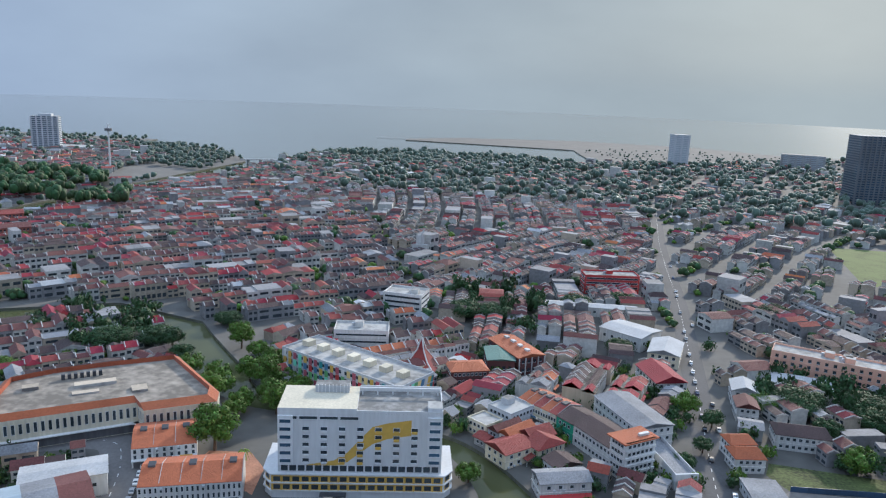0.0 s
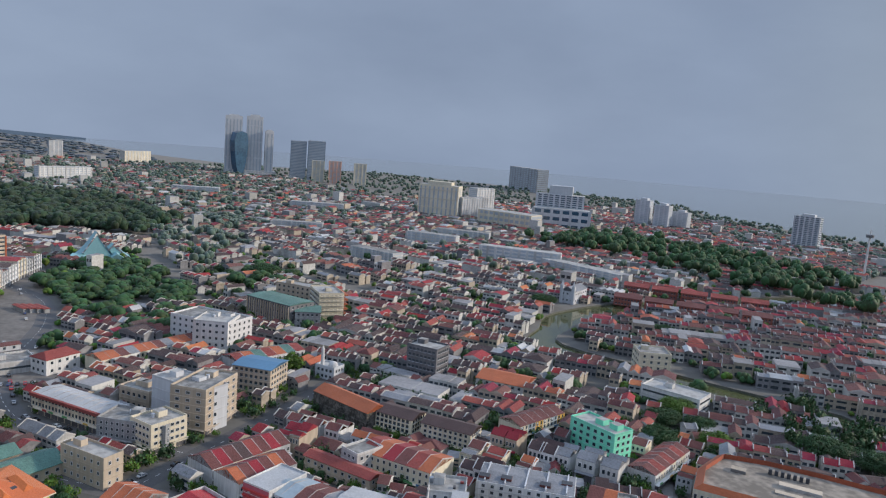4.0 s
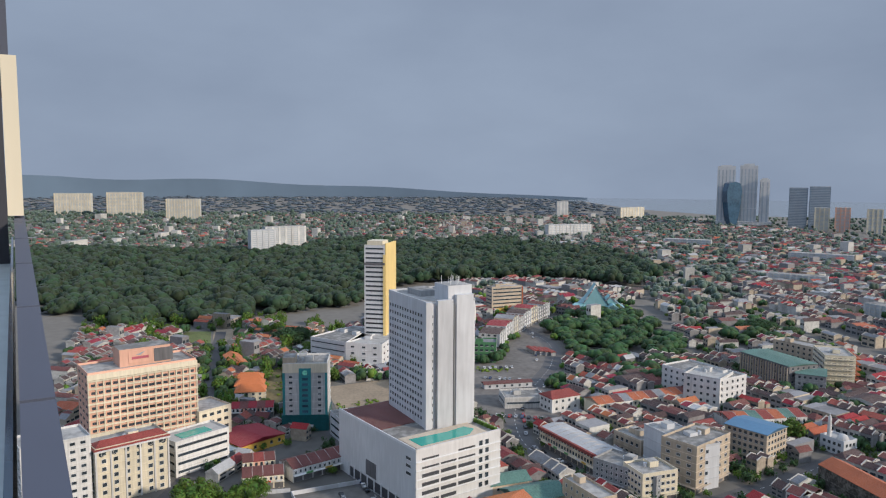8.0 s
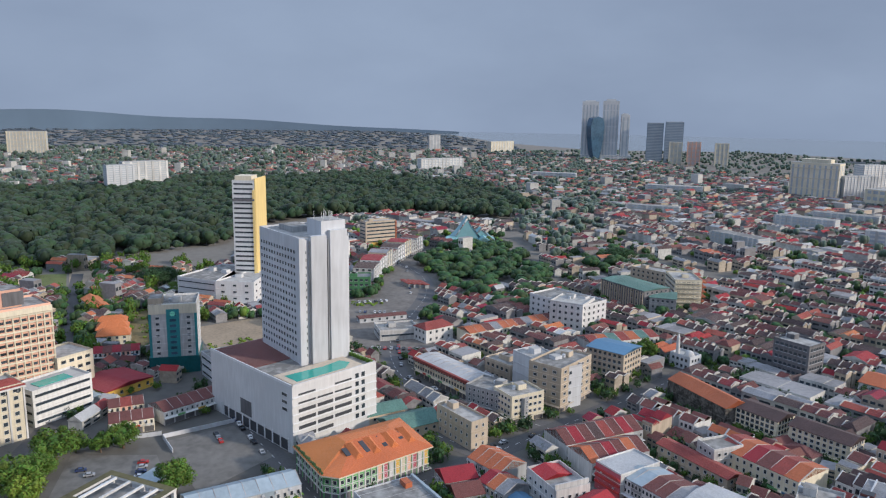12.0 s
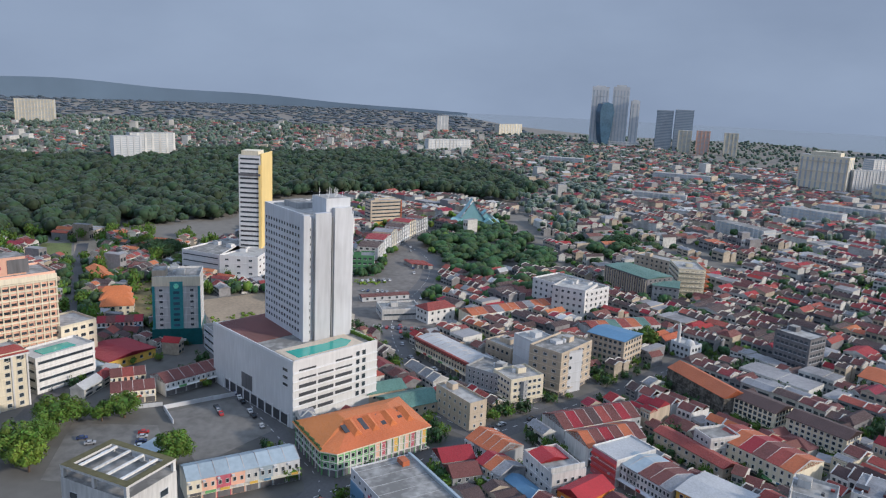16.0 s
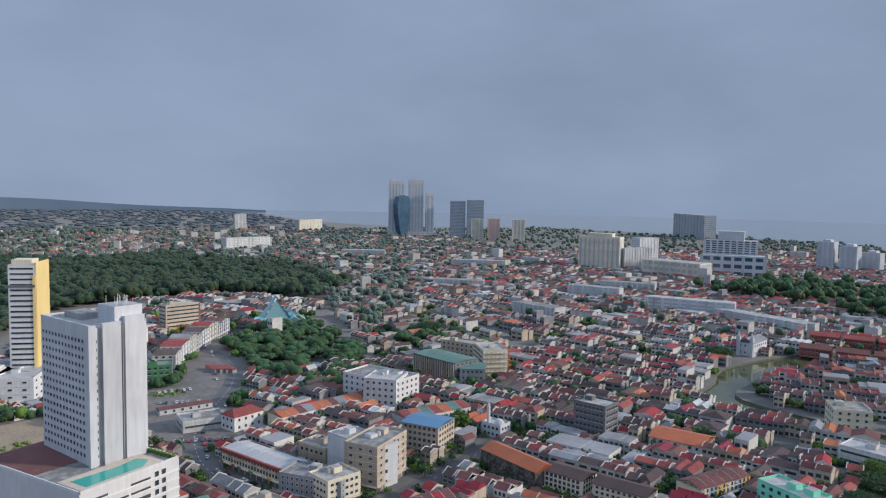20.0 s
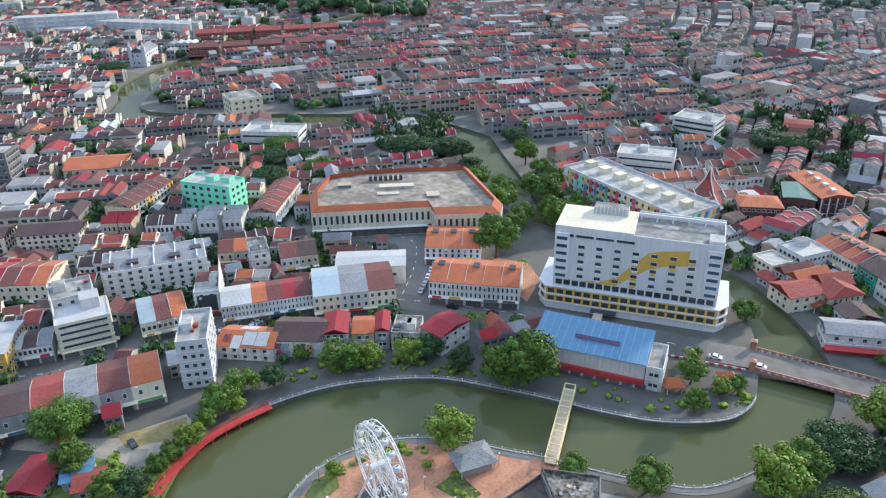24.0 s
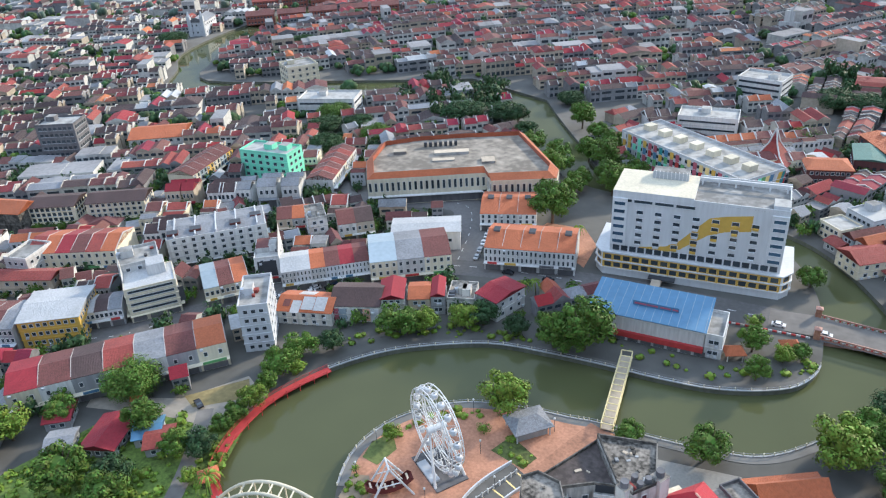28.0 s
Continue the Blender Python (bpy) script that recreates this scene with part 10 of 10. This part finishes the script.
def woods(poly, n, lo, hi, label, mat=LEAF_FOREST, base=0.0, check=True, seed=3, tall=(1.1, 1.9)):
    r = random.Random(seed)
    p = np.array(poly)
    places = []
    for _ in range(n * 6):
        x, y = r.uniform(p[:, 0].min(), p[:, 0].max()), r.uniform(p[:, 1].min(), p[:, 1].max())
        if len(places) < n and inside(poly, np.array([x]), np.array([y]))[0] and (not check or is_free(x, y)):
            w = r.uniform(lo, hi)
            places.append((x, y, base + r.uniform(0, 2.5), w, w * r.uniform(*tall), r.uniform(0, 6.3)))
    half = len(places) // 2
    a, b = (T5, T6) if min(math.hypot(*q) for q in poly) > 420 and seed > 10 else (T0, T00) if min(math.hypot(*q) for q in poly) < 420 else (T1, T2)
    ob = scatter("woods", *a, places[:half], mat, label, "trees")
    scatter("woods", *b, places[half:], mat, label, "trees")
    return ob


woods([(-848, -560), (-640, -300), (-700, -209), (-800, -95), (-1480, -80), (-1527, -182), (-1344, -316), (-1286, -441), (-1265, -800)], 2500, 7, 15, "dense dark green woodland on the hill", check=False, tall=(0.9, 1.5))
woods([(-900, -110), (-1415, -92), (-1549, 65), (-1249, 272), (-1040, 298), (-930, 230), (-1000, 122), (-960, 0)], 1300, 7, 15, "dense dark green woodland on the hill", LEAF_FOREST, 2, False, 5, (0.9, 1.5))
woods([(-670, 83), (-544, 92), (-490, 135), (-500, 170), (-606, 190), (-719, 185), (-790, 150)], 190, 6, 10, "dense green park trees", LEAF_DARK, 0, False, 6, (0.8, 1.25))
woods([(-680, 232), (-615, 236), (-600, 275), (-645, 300), (-700, 280)], 38, 6, 10, "dark green grove among houses", LEAF_DARK, 0, False, 7, (0.8, 1.2))
woods([(-1130, 360), (-1030, 350), (-1010, 420), (-1110, 450)], 60, 6, 11, "dark green trees round a far field", LEAF_FAR, 0, False, 25, (0.8, 1.2))
woods([(-1300, 600), (-1220, 590), (-1160, 720), (-1250, 760), (-1310, 690)], 90, 6, 11, "dark green trees among distant houses", LEAF_FAR, 0, False, 26, (0.8, 1.2))
woods([(-1130, 500), (-1070, 490), (-1050, 560), (-1120, 570)], 45, 6, 10, "dark green trees among distant houses", LEAF_FAR, 0, False, 27, (0.8, 1.2))
woods([(-852, 760), (-664, 795), (-408, 739), (-328, 766), (-412, 962), (-668, 1025), (-860, 1008)], 260, 7, 11, "dark green trees on the old hill", LEAF_DARK, 6, True, 8)
woods([(-224, 380), (-187, 350), (-145, 370), (-155, 428), (-232, 425)], 26, 6, 9, "dark green riverside trees", LEAF_DARK, 0, False, 9)
woods([(4, 440), (54, 410), (75, 490), (13, 515)], 22, 6, 9, "dark green trees", LEAF_DARK, 0, True, 10)
woods([(150, 325), (197, 293), (226, 345), (169, 365)], 24, 5, 8, "dark green trees", LEAF_DARK, 0, True, 11)
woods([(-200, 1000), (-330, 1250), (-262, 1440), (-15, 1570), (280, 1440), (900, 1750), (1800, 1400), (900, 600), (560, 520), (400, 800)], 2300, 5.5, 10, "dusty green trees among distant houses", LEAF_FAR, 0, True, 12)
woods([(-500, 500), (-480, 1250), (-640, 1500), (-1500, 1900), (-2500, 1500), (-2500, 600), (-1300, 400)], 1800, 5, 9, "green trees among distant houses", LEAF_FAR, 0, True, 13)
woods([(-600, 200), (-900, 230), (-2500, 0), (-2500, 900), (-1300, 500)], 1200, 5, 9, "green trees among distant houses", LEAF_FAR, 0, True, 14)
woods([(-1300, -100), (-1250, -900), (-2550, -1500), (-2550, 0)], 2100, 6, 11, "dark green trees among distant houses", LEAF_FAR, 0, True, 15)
woods([(-400, -60), (-420, -160), (-640, -330), (-760, -300), (-680, -100), (-560, -70)], 160, 4, 7, "green garden trees", LEAF, 0, True, 16)
places = [(x, y, 0, w, w * 1.4, k) for k, (x, y) in enumerate(spare) if 130 < math.hypot(x, y) < 900 and is_free(x, y) and rng.random() < 0.75 for w in [rng.uniform(2.2, 4.5)]]
close = [p for p in places if math.hypot(p[0], p[1]) < 430]
places = [p for p in places if math.hypot(p[0], p[1]) >= 430]
for crown, where, mat, grow, label in ((T0, close[::2], LEAF, 1, "small green trees between the houses"), (T00, close[1::2], LEAF_DARK, 1.3, "dark green trees between the houses"),
                                       (T1, places[::2], LEAF, 1, "small green trees between the houses"), (T2, places[1::2], LEAF_DARK, 1.5, "dark green trees between the houses")):
    scatter("street_trees", *crown, [(x, y, z, w * grow, t * grow, k) for x, y, z, w, t, k in where], mat, label, "trees")
places = [(x, y, 0, w, w * 1.4, k) for k, (x, y) in enumerate(spare) if 900 <= math.hypot(x, y) < 2400 and is_free(x, y) and rng.random() < 0.7 for w in [rng.uniform(4, 8)]]
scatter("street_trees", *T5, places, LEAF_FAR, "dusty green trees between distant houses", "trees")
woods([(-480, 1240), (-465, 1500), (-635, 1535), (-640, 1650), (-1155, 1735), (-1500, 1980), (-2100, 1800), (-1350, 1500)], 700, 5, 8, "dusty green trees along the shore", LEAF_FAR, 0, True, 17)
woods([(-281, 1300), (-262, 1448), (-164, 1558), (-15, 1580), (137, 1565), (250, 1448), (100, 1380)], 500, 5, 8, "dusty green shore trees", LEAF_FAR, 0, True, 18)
woods([(380, 1500), (300, 1800), (620, 1900), (900, 1800)], 160, 2, 4, "dusty scrub on reclaimed land", LEAF_FAR, 0, True, 19)
woods([(110, 150), (300, 120), (470, 180), (500, 320), (300, 310), (160, 270)], 110, 3, 6.5, "green trees round yards and fields", LEAF_DARK, 0, True, 24)
woods([(-620, 20), (-560, 0), (-420, -20), (-430, -70), (-700, -60), (-800, -90), (-900, 60), (-760, 200), (-640, 100)], 150, 3, 5.5, "small green trees between low buildings", LEAF, 0, True, 20)
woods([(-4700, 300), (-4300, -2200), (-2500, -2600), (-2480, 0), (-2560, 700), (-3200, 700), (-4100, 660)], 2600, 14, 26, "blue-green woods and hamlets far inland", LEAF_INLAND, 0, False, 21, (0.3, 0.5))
woods([(-480, 1180), (-372, 1120), (-350, 1290), (-362, 1325), (-465, 1505), (-640, 1530), (-640, 1400)], 420, 4, 7.5, "dusty green trees on the headland", LEAF_FAR, 0, True, 23)
shrubs = []
LANE_Y, LANE_X = (69, 82, 98, 117), (-122.7, -123.2, -129.5, -140)
for zone, n in (([(-126, 118), (-118, 95), (-105, 82), (-130, 62), (-172, 72), (-165, 100), (-140, 115)], 330), ([(9, 146), (29, 128), (33, 111), (21, 113), (9, 128)], 26), ([(-86.5, 104), (-80, 102), (-79, 108), (-83, 113), (-87.5, 112)], 16), ([(-58, 133), (-48, 130), (-46, 135), (-55, 140)], 10), ([(-88, 118), (-84, 134), (-72, 145), (-58, 149), (-60, 146), (-72, 141), (-81, 132)], 16),
                ([(-52, 187), (-10, 184), (16, 196), (16, 212), (-8, 190), (-50, 192)], 46), ([(-120, 156), (-100, 172), (-60, 182), (-62, 186), (-104, 178), (-124, 160)], 60), ([(-455, -50), (-440, -78), (-432, -76), (-440, -40)], 30), ([(-535, 8), (-538, 36), (-524, 40), (-520, 6)], 40), ([(-470, 58), (-452, 70), (-446, 64), (-462, 54)], 14), ([(-530, -125), (-440, -100), (-440, -108), (-528, -134)], 30)):
    p = np.array(zone)
    while n > 0:
        x, y = rng.uniform(p[:, 0].min(), p[:, 0].max()), rng.uniform(p[:, 1].min(), p[:, 1].max())
        if inside(zone, np.array([x]), np.array([y]))[0]:
            if abs(x - np.interp(y, LANE_Y, LANE_X)) < 3.2:
                continue
            w = rng.uniform(0.5, 1.7) if n % 3 else rng.uniform(0.3, 0.8)
            shrubs.append((x, y, -0.2, w, w * rng.uniform(0.9, 1.4), rng.uniform(0, 6.3)))
            n -= 1
scatter("shrubs", *T3, shrubs, LEAF_LIGHT, "low scrubby bushes on grass and verges", "bushes")
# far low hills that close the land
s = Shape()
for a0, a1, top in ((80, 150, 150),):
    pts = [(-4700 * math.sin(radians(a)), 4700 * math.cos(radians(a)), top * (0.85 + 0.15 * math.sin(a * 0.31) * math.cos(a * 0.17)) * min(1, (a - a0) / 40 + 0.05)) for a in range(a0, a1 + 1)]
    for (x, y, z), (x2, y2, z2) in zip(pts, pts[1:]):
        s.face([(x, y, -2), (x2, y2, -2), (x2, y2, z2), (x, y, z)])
# the blue-grey base colour stands in for distance haze
HILLS = material("haze_blue_hills", (0.14, 0.2, 0.28), 1.0, vary=0.15, grain=0.004, stain=0.001)
tagged(part("backdrop", s, HILLS), "low wooded hills, blue-grey with painted haze", "hills", kind="structure")
